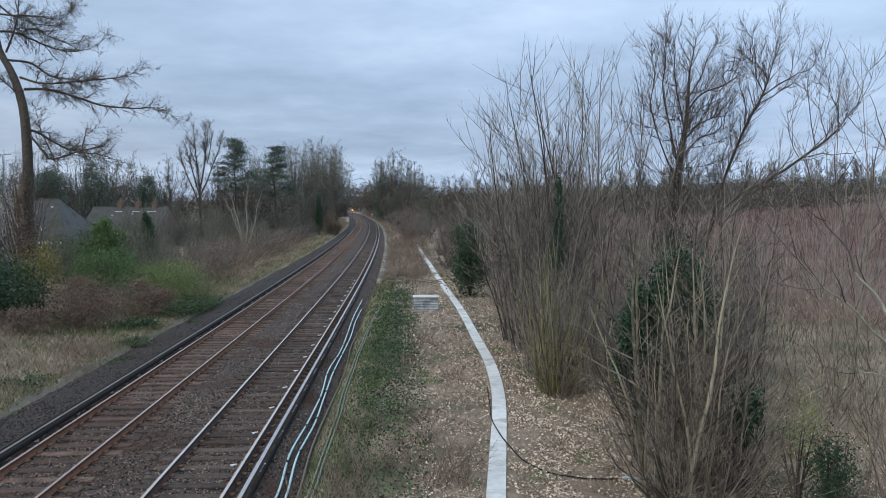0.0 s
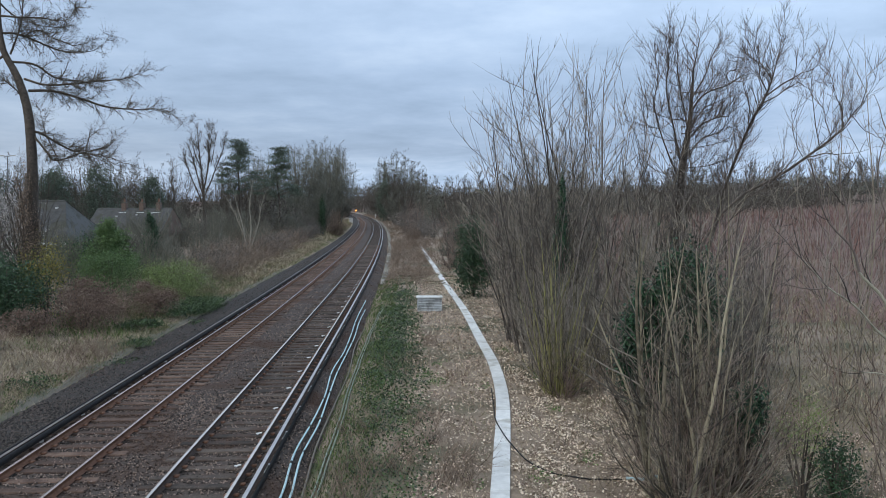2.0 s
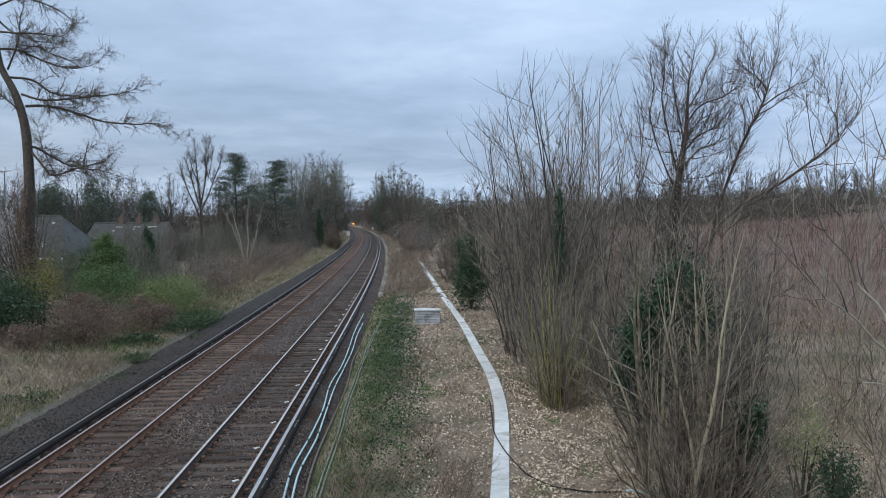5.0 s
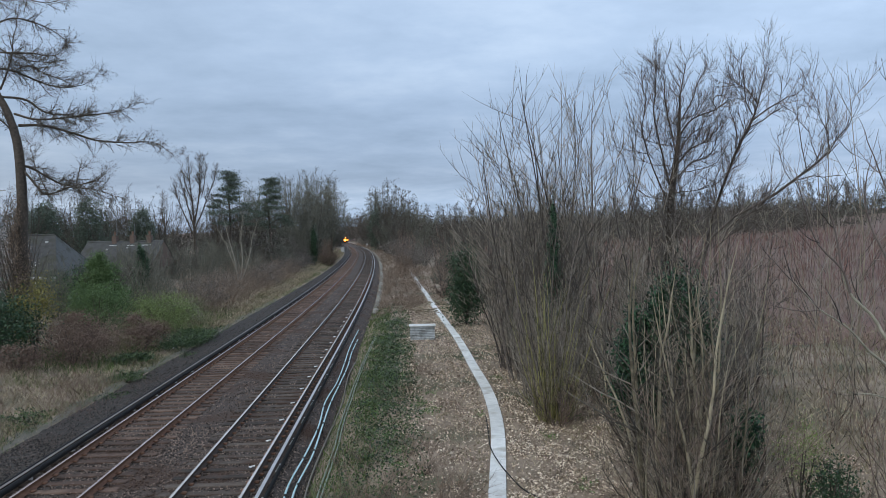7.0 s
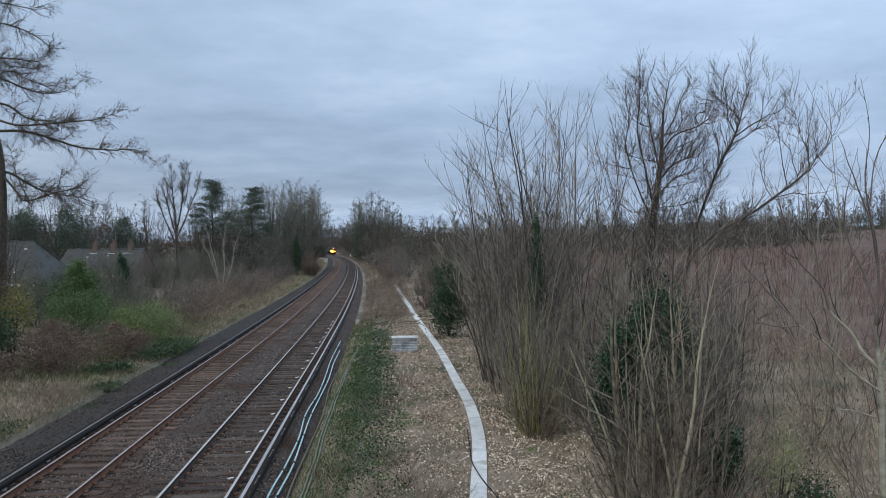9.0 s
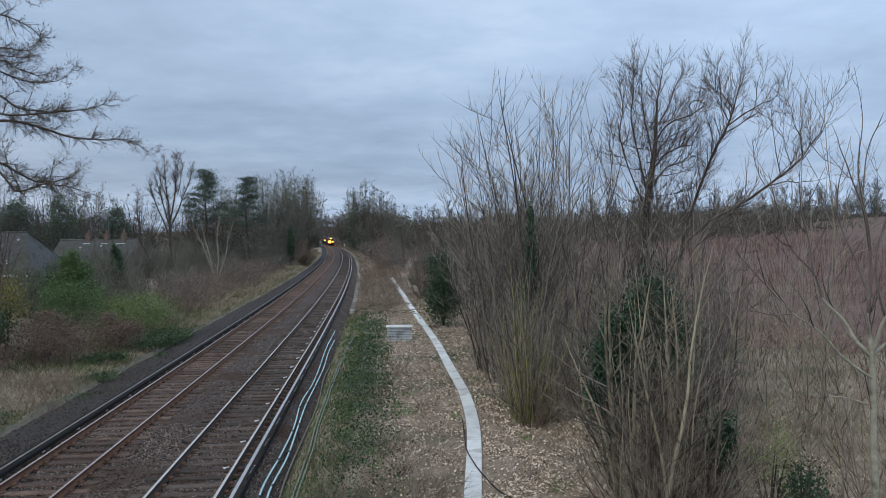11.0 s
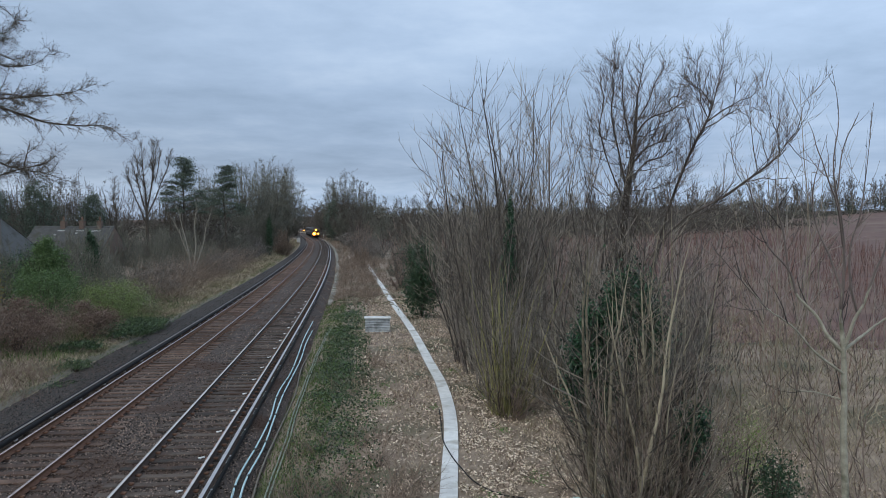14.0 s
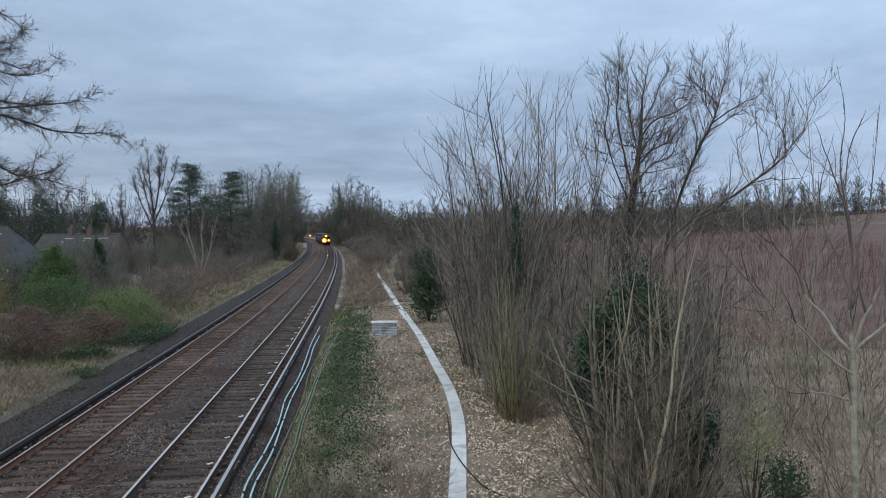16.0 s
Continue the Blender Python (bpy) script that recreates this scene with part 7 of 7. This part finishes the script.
        heap = 0.7 + 0.4 * np.sin(x * 3.1 + 1.7 * np.sin(y * 1.3)) + 0.3 * np.sin(y * 2.3 + 1.1 * np.sin(x * 1.9)) + 0.3 * np.sin(7.7 * x + 5.1 * y)
        if m == "litter":
            heap = heap * np.where(away > 0, 1.0, 0.22) * np.clip((36 - y) / 12, 0.12, 1)
        drift = np.clip(1.5 * heap - 0.45 + 0.5 * np.sin(4.3 * x + 2.0 * np.sin(3.1 * y)) * np.sin(3.7 * y + 1.3 * np.sin(2.9 * x)), 0.14, 1)
        keep = (np.abs(away) > 0.22) & (g.uniform(0, 1, k) < drift)
        c = on_ground(x[keep], y[keep], 0.012)
        c[:, 2] += np.abs(g.normal(0, 0.018, len(c)))
        tagged(held(name, fast_mesh(name, *leaf_arrays(g, c, size + c[:, 1] * 0.001, 0.6), M[m])), label, "leaf litter", kind="stuff")


cover()
for x, y, w, d, h, n in ((-1.6, 16.6, 1.6, 1.6, 0.8, 120), (0.1, 15.6, 0.9, 0.9, 0.9, 90), (-0.3, 18.2, 0.5, 0.5, 0.7, 40), (0.3, 17.0, 0.5, 0.5, 0.6, 30), (-0.7, 31.0, 0.8, 1.2, 0.8, 40), (0.2, 24.5, 0.6, 0.8, 0.5, 26), (-2.2, 14.6, 1.4, 1.4, 0.9, 110), (-0.6, 20.0, 1.0, 1.2, 0.5, 50), (-2.2, 19.5, 1.2, 1.6, 0.6, 60), (-1.5, 27, 1.5, 2.5, 0.5, 60), (-3.2, 60, 3.4, 14, 0.9, 420), (-4.9, 80, 4.2, 16, 1.1, 480), (2.2, 70, 3, 14, 1.2, 350), (-7.0, 100, 4.5, 16, 1.4, 480), (1.0, 92, 4.4, 16, 0.8, 380), (-0.6, 110, 5, 14, 1.0, 380), (4.0, 36, 2.5, 6, 1.0, 300), (6.3, 21, 3, 4, 1.0, 120), (9, 17, 4, 6, 1.0, 90)):
    x = max(x, float(np.interp(y, _y, _x)) + 1.7 + w / 2) if y > 50 else x
    rough_scrub("bramble", "low tangle of thin dead stems on the verge", x, y, rng, w, d, h, n, "bramble", "dead stems on the verge", r0=0.004 + y * 0.00008, arch=-0.5)

# ---------------------------------------------------------------- lineside things
def line_tube(name, label, pts, r, material, category, group="", sides=6, lift=None, parent=None):
    """A cable or pipe laid through a few points of the plan (x, y, height over ground)."""
    p = np.asarray(pts, float)
    q = smooth_line(p[:, :2], 0.35)
    d = np.concatenate([[0], np.cumsum(np.hypot(*np.diff(p[:, :2], axis=0).T))])
    e = np.linspace(0, d[-1], len(q))
    z = ground_z(q[:, 0], q[:, 1]) + np.interp(e, d, p[:, 2])
    if lift is not None:
        z = np.maximum(z, lift(q[:, 0], q[:, 1]))
    line = np.concatenate([q, z[:, None]], 1)[None]
    me = fast_mesh(name, *tube_arrays(line, np.full(line.shape[:2], r), sides), M[material], smooth=True)
    if parent is not None:
        return held(name, me, parent, label)
    return tagged(held(name, me), label, category, group)


def bed_z(x, y):
    return np.interp(offset(x, y), [0.5, 0.75, 1.4, 2.0], [-0.2, -0.25, -0.58, -0.9]) + 0.05


def plan(pairs, h=0.05):
    return [(*[float(q) for q in along(s, n)], h) for s, n in pairs]


for k, (dn, end) in enumerate(((0.86, 47.5), (1.02, 44.0))):
    t = tagged(new("blue_pipe"), "pale blue plastic pipe with dark joints lying by the ballast", "pipe", "blue pipes by the track")
    run = [(10, dn + 0.02), (13.5, dn - 0.03), (15.5, dn + 0.06), (18, dn - 0.04), (21, dn + 0.03), (24, dn + 0.05 - 0.06 * k), (27, dn - 0.05), (31, dn + 0.04 - 0.05 * k), (35, dn + 0.02), (39, dn - 0.04), (end, dn)]
    line_tube("pipe", "", plan(run), 0.027, "blue", "pipe", lift=bed_z, parent=t)
    for s in np.arange(11.5 + k, end, 3.0):
        x, y = along(s, dn + 0.01)
        x, y = float(np.interp(s, [q[0] for q in run], [along(*q)[0] for q in run])), float(y)
        z = float(np.maximum(ground_z(np.array([x]), np.array([y]))[0] + 0.05, bed_z(np.array([x]), np.array([y]))[0]))
        h = float(np.interp(s, _s, _h))
        part("joint", rod(bmesh.new(), (x - 0.07 * math.sin(h), y - 0.07, z), (x + 0.07 * math.sin(h), y + 0.07, z), 0.036), M["black"], t, "dark pipe joint")
line_tube("brown_cable", "brown cable snaking beside the pipes", plan([(10, 1.25), (16, 1.28), (19, 1.2), (23, 1.24), (28, 1.32), (33, 1.2), (38, 1.3)], 0.04), 0.028, "brown_cable", "cable", "cables by the track", lift=bed_z)
for n in (1.48, 1.58):
    line_tube("green_cable", "grey-green cable lying on the grass verge", plan([(10, n), (16, n + 0.02), (20, n + 0.08), (25, n + 0.05), (31, n + 0.1), (38, n + 0.25), (44, n + 0.5)], 0.05), 0.024, "green_cable", "cable", "cables by the track")
# black cable across the trough with a blue end
line_tube("black_cable", "black cable lying across the concrete trough", [(1.33, 23.5, 0.03), (1.28, 21.4, 0.03), (1.24, 20.2, 0.05), (1.3, 19.0, 0.09), (1.5, 17.7, 0.05), (1.85, 16.5, 0.03), (2.35, 15.9, 0.03), (3.0, 15.8, 0.03), (3.7, 15.95, 0.03)], 0.015, "black", "cable")
line_tube("blue_rope", "blue rope end lying in leaf litter", [(3.68, 15.95, 0.05), (3.85, 15.85, 0.09), (4.1, 15.75, 0.07), (4.3, 15.85, 0.08), (4.5, 15.8, 0.06)], 0.032, "blue", "rope")


def ribbed_cabinet():
    t = empty("ribbed_box", -0.9, 41.2, -0.06, "grey ribbed metal box standing on the verge", "equipment box", turn=2)
    part("body", boxed(-0.62, 0.62, -0.35, 0.35, 0.0, 0.74, 0.01), M["grey_metal"], t, "grey metal body")
    for i in range(8):
        part("rib", boxed(-0.65, 0.65, -0.41, -0.352, 0.045 + i * 0.085, 0.102 + i * 0.085, 0.012), M["grey_metal"], t)
    part("top", boxed(-0.69, 0.69, -0.45, 0.40, 0.742, 0.80, 0.012), M["lid"], t, "pale overhanging top")


ribbed_cabinet()


def fallen_branches():
    g = np.random.default_rng(4)
    t = empty("cut_branches", -1.2, 56, 0.0, "pile of cut bare branches by the trough", "branches")
    k = 26
    b = np.stack([g.uniform(-2.2, 1.6, k), g.uniform(-3, 4, k), np.full(k, 0.08)], 1)
    a = g.uniform(0, 6.28, k)
    p, q = shoots(g, b, np.stack([np.cos(a), np.sin(a), np.full(k, 0.25)], 1), g.uniform(1.0, 3.2, k), np.full(k, 0.04), 7, -0.5, 0.12, 0.4)
    p[..., 2] = np.maximum(p[..., 2], 0.03)
    for i in range(k):
        held("branch", fast_mesh("branch", *tube_arrays(p[i:i + 1], q[i:i + 1], 5), M["bark"]), t)


fallen_branches()


def scraps():
    """A crumpled white scrap and a small pale block on the bank."""
    g = np.random.default_rng(6)
    bm = bmesh.new()
    bmesh.ops.create_icosphere(bm, subdivisions=2, radius=0.14)
    for v in bm.verts:
        v.co *= g.uniform(0.6, 1.2)
        v.co.z *= 0.6
    t = thing("plastic_scrap", -14.2, 42.0, "crumpled white plastic scrap on the bank", "litter")
    part("scrap", bm, M["porcelain"], t)
    t = thing("marker_block", -12.1, 30.0, "small pale concrete block beside the ballast", "block")
    part("block", boxed(-0.13, 0.13, -0.2, 0.2, -0.05, 0.2, 0.02), M["lid"], t)


scraps()


def lamp_disc(bm, x, y, z, r, depth=0.06):
    return rod(bm, (x, y, z), (x, y - depth, z), r, r * 0.92, 12)


def signal():
    x, y = -29.9, 262.0
    t = thing("railway_signal", x, y, "railway signal on a grey post showing amber", "signal")
    part("post", rod(bmesh.new(), (0, 0, 0), (0, 0, 3.4), 0.07, 0.06), M["post"], t)
    z = 3.35 - t.location.z
    hd = part("head", block(bmesh.new(), -0.22, 0.22, -0.12, 0.1, z - 0.55, z + 0.35, 0.03), M["black"], t, "black signal head")
    part("hood", boxed(-0.16, 0.16, -0.3, -0.125, z + 0.17, z + 0.2), M["black"], hd)
    part("lens", lamp_disc(bmesh.new(), 0, -0.165, z, 0.18), M["lamp_signal"], hd, "glowing amber lens")
    # halo of glare round the lens, built as a dim glowing disc
    part("reflector", lamp_disc(bmesh.new(), 0, -0.122, z, 0.27, 0.04), M["lamp_halo"], hd, "amber disc imitating the halo round the lens")
    t = thing("lamp_post", -31.4, 263.0, "thin lineside post with a small white light", "lamp post")
    part("post", rod(bmesh.new(), (0, 0, 0), (0, 0, 5.55), 0.06, 0.045), M["post"], t)
    part("lens", lamp_disc(bmesh.new(), 0, -0.06, 5.5 - t.location.z, 0.10), M["lamp_white"], t, "small white light")
    t = thing("location_cabinet", -30.6, 254.0, "pale grey lineside equipment cabinet", "equipment cabinet")
    part("body", boxed(-0.5, 0.5, -0.3, 0.3, 0.15, 1.6, 0.02), M["cabinet"], t)
    part("plinth", boxed(-0.52, 0.52, -0.32, 0.32, -0.2, 0.148), M["trough"], t)
    for s in (-1, 1):
        part("door", boxed(s * 0.245 - 0.235, s * 0.245 + 0.235, -0.325, -0.302, 0.2, 1.5), M["cabinet"], t)
    part("roof", boxed(-0.54, 0.54, -0.36, 0.34, 1.602, 1.66), M["cabinet"], t)
    x, y = along(318.0, 2.6)
    t = thing("marker_post", float(x), float(y), "small white marker post beside the line", "marker")
    part("post", boxed(-0.05, 0.05, -0.05, 0.05, 0, 1.5), M["white"], t)
    part("plate", boxed(-0.25, 0.25, -0.075, -0.052, 1.0, 1.5), M["white"], t)


signal()


def street_lamp():
    t = thing("street_lamp", -49.8, 90.0, "tall grey street lamp with two short arms behind the trees", "street lamp")
    z = 11.1 - t.location.z
    part("pole", rod(bmesh.new(), (0, 0, 0), (0, 0, z), 0.1, 0.06, 8), M["post"], t)
    for k in (-1, 1):
        arm = part("arm", rod(bmesh.new(), (0, 0, z - 0.02), (k * 0.5, 0, z + 0.04), 0.04, 0.035, 6), M["post"], t)
        part("lantern", boxed(k * 0.62 - 0.3, k * 0.62 + 0.3, -0.14, 0.14, z, z + 0.13, 0.03), M["cabinet"], arm, "grey lantern head")


street_lamp()


# ---------------------------------------------------------------- houses
def house(x, y, w, d, eave, ridge, label, chimneys, turn=0.0, hip=0.0):
    t = thing("house", x, y, label, "house", "houses beyond the bank")
    t.matrix_world = t.matrix_world @ Matrix.Rotation(radians(turn), 4, "Z")
    g = t.location.z
    e, r = eave - g, ridge - g
    bm = bmesh.new()
    block(bm, -w / 2, w / 2, -d / 2, d / 2, -0.3, e)
    part("wall", bm, M["brick"], t, "brown brick wall")
    # roof: courses of tiles, each lying on the one below
    for side in (-1, 1):
        n = 13
        vs, fs = [], []
        for i in range(n + 1):
            a = i / n
            y0, z0, x0 = (d / 2 + 0.4) * (1 - a), e - 0.08 + (r - e + 0.08) * a, w / 2 + 0.3 - hip * a
            vs += [(-x0, side * y0, z0), (x0, side * y0, z0), (x0, side * y0, z0 + 0.05), (-x0, side * y0, z0 + 0.05)]
            fs.append((4 * i, 4 * i + 1, 4 * i + 2, 4 * i + 3))
            if i < n:
                k = 4 * i
                fs.append((k + 3, k + 2, k + 5, k + 4))
        held("roof", fast_mesh("roof", vs, fs, M["tile"]), t, "grey tiled roof slope in courses")
    for s in (-1, 1):
        bm = bmesh.new()
        vs = [bm.verts.new(c) for c in ((s * (w / 2 + 0.28), -d / 2 - 0.38, e - 0.08), (s * (w / 2 + 0.28), d / 2 + 0.38, e - 0.08), (s * (w / 2 + 0.28 - hip), 0, r - 0.02))]
        bm.faces.new(vs if s > 0 else vs[::-1])
        part("gable", bm, M["tile"] if hip else M["brick"], t)
    part("gutter", rod(bmesh.new(), (-w / 2 - 0.3, -d / 2 - 0.45, e - 0.1), (w / 2 + 0.3, -d / 2 - 0.45, e - 0.1), 0.06), M["white"], t, "white gutter")
    part("fascia", boxed(-w / 2 - 0.28, w / 2 + 0.28, -d / 2 - 0.41, -d / 2 - 0.38, e - 0.22, e - 0.06), M["white"], t)
    k = int(w // 2.2)
    for i in range(k):
        cx = -w / 2 + (i + 0.5) * w / k
        win = part("window", boxed(cx - 0.6, cx + 0.6, -d / 2 - 0.03, -d / 2 - 0.003, e - 1.35, e - 0.35), M["glass"], t)
        for a, b, c, q in ((-0.66, -0.6, -1.41, -0.29), (0.6, 0.66, -1.41, -0.29), (-0.03, 0.03, -1.35, -0.35)):
            part("frame", boxed(cx + a, cx + b, -d / 2 - 0.06, -d / 2 - 0.033, e + c, e + q), M["white"], win)
        for c, q in ((-1.41, -1.353), (-0.347, -0.29)):
            part("frame", boxed(cx - 0.598, cx + 0.598, -d / 2 - 0.06, -d / 2 - 0.033, e + c, e + q), M["white"], win)
    part("ridge_tiles", rod(bmesh.new(), (-w / 2 - 0.25 + hip, 0, r), (w / 2 + 0.25 - hip, 0, r), 0.1), M["tile"], t)
    # small pale boxes added on the slope in place of pale glints
    for vx, vy in ((0.6, 0.28), (2.2, 0.2), (-1.6, 0.34)):
        part("roof_vent", boxed(vx - 0.12, vx + 0.12, -d / 2 * vy - 0.12, -d / 2 * vy + 0.12, r - (r - e) * vy - 0.1, r - (r - e) * vy + 0.16, 0.02), M["cabinet"], t, "small pale box added for a glint on the roof")
    for cx in chimneys:
        c = part("chimney", boxed(cx - 0.25, cx + 0.25, -0.35, 0.35, r - 0.9, r + 0.7, 0.02), M["brick"], t, "brick chimney stack")
        part("chimney_pot", rod(bmesh.new(), (cx, 0, r + 0.75), (cx, 0, r + 1.15), 0.13, 0.11, 8), M["pot"], c)
        part("flashing", boxed(cx - 0.4, cx + 0.4, -0.75, -0.405, r - 0.45, r - 0.38), M["white"], c)
        part("aerial", rod(bmesh.new(), (cx + 0.2, 0, r + 0.7), (cx + 0.2, 0, r + 2.2), 0.02, sides=5), M["post"], c)
    return t


house(-39.2, 76, 9.4, 9.0, 2.2, 5.95, "brick bungalow with a grey tiled roof", (), hip=2.4)
house(-35.4, 90, 8.0, 8.0, 2.4, 5.1, "low brick house with a grey tiled roof and chimneys", (-1.2, 0.8, 2.7), hip=0)


# ---------------------------------------------------------------- train
def locomotive():
    """Front at the origin, facing -y; the vehicle reaches back along +y."""
    t = empty("locomotive", 0, 0, 0, "dark locomotive with a yellow cab front and lit headlights", "locomotive")
    bm = bmesh.new()
    block(bm, -1.34, 1.34, 0.6, 20.0, 1.05, 3.45, 0.12)
    part("body", bm, M["loco"], t)
    bm = bmesh.new()
    block(bm, -1.34, 1.34, 0.0, 0.9, 1.0, 3.4, 0.15)
    for v in bm.verts:
        if v.co.y < 0.3 and v.co.z > 2.4:
            v.co.y += 0.35
    cab = part("cab", bm, M["loco_yellow"], t, "yellow cab front")
    for s in (-1, 1):
        bm = boxed(s * 0.62 - 0.5, s * 0.62 + 0.5, 0.12, 0.2, 2.35, 3.0, 0.02)
        part("windscreen", bm, M["glass"], cab)
        part("buffer", rod(bmesh.new(), (s * 0.87, 0.0, 1.05), (s * 0.87, -0.5, 1.05), 0.1, 0.22, 12), M["loco"], t)
    # headlight discs are wider than real lamps, to take in their glare
    part("lower_headlight", lamp_disc(bmesh.new(), -0.72, -0.065, 1.72, 0.36), M["lamp_warm"], cab, "bright warm headlight")
    # amber glowing discs behind two lamps stand in for their halo
    part("reflector", lamp_disc(bmesh.new(), -0.72, -0.02, 1.72, 0.7, 0.04), M["lamp_halo"], cab, "amber disc imitating the halo round the headlight")
    part("reflector", lamp_disc(bmesh.new(), 0.70, -0.02, 1.72, 0.3, 0.04), M["lamp_halo"], cab, "amber disc imitating the halo round the marker light")
    part("marker_light", lamp_disc(bmesh.new(), 0.70, -0.065, 1.72, 0.22), M["lamp_small"], cab, "warm marker light")
    part("top_light", lamp_disc(bmesh.new(), -0.12, 0.28, 3.12, 0.26), M["lamp_small"], cab, "warm upper light")
    bm = bmesh.new()
    block(bm, -1.1, 1.1, 0.5, 19.9, 3.4, 3.85, 0.2)
    part("roof", bm, M["loco_roof"], t, "pale curved roof")
    part("headstock", boxed(-1.25, 1.25, -0.05, 0.3, 0.75, 1.2, 0.03), M["black"], t)
    for y in (4.0, 16.0):
        b = part("bogie", boxed(-1.2, 1.2, y - 2.2, y + 2.2, 0.35, 0.95, 0.05), M["black"], t)
        for dy in (-1.4, 1.4):
            for s in (-1, 1):
                part("wheel", rod(bmesh.new(), (s * 0.68, y + dy, 0.5), (s * 0.82, y + dy, 0.5), 0.5, sides=18), M["rust"], b)
    return t


def wagon():
    t = empty("coach", 0, 0, 0, "dark coach with a pale roof behind the locomotive", "coach", "vehicles of the train")
    part("body", boxed(-1.35, 1.35, 0, 19.6, 0.95, 3.3, 0.1), M["loco"], t)
    part("roof", boxed(-1.2, 1.2, 0.05, 19.55, 3.25, 3.8, 0.25), M["loco_roof"], t, "pale curved roof")
    for y in (3.2, 16.4):
        b = part("bogie", boxed(-1.15, 1.15, y - 1.6, y + 1.6, 0.3, 0.9, 0.05), M["black"], t)
        for dy in (-1.1, 1.1):
            for s in (-1, 1):
                part("wheel", rod(bmesh.new(), (s * 0.68, y + dy, 0.46), (s * 0.82, y + dy, 0.46), 0.46, sides=18), M["rust"], b)
    for i in range(7):
        for s in (-1, 1):
            part("window", boxed(s * 1.352 - 0.012, s * 1.352 + 0.012, 1.6 + i * 2.5, 3.2 + i * 2.5, 2.0, 2.8), M["glass"], t)
    return t


LOCO = locomotive()
COACHES = [wagon() for _ in range(3)]
MID = (R3 + R4) / 2


def riding(s, length):
    """Pose of a vehicle whose front is at s and which lies back along the line."""
    x0, y0 = along(s + 3.0, MID)
    x1, y1 = along(s + length - 3.0, MID)
    yaw = math.atan2(y1 - y0, x1 - x0) - math.pi / 2
    m = Matrix.Translation((float(x0), float(y0), 0.0)) @ Matrix.Rotation(yaw, 4, "Z")
    return m @ Matrix.Translation((0, -3.0, 0))


def motions():
    times = [i * 0.5 for i in range(33)]
    front = lambda t: 264.0 + 20.6 * (16.0 - t)
    walk(LOCO, [(t, riding(front(t), 20.0)) for t in times])
    for k, c in enumerate(COACHES):
        walk(c, [(t, riding(front(t) + 20.7 + 20.3 * k, 19.6)) for t in times])


motions()
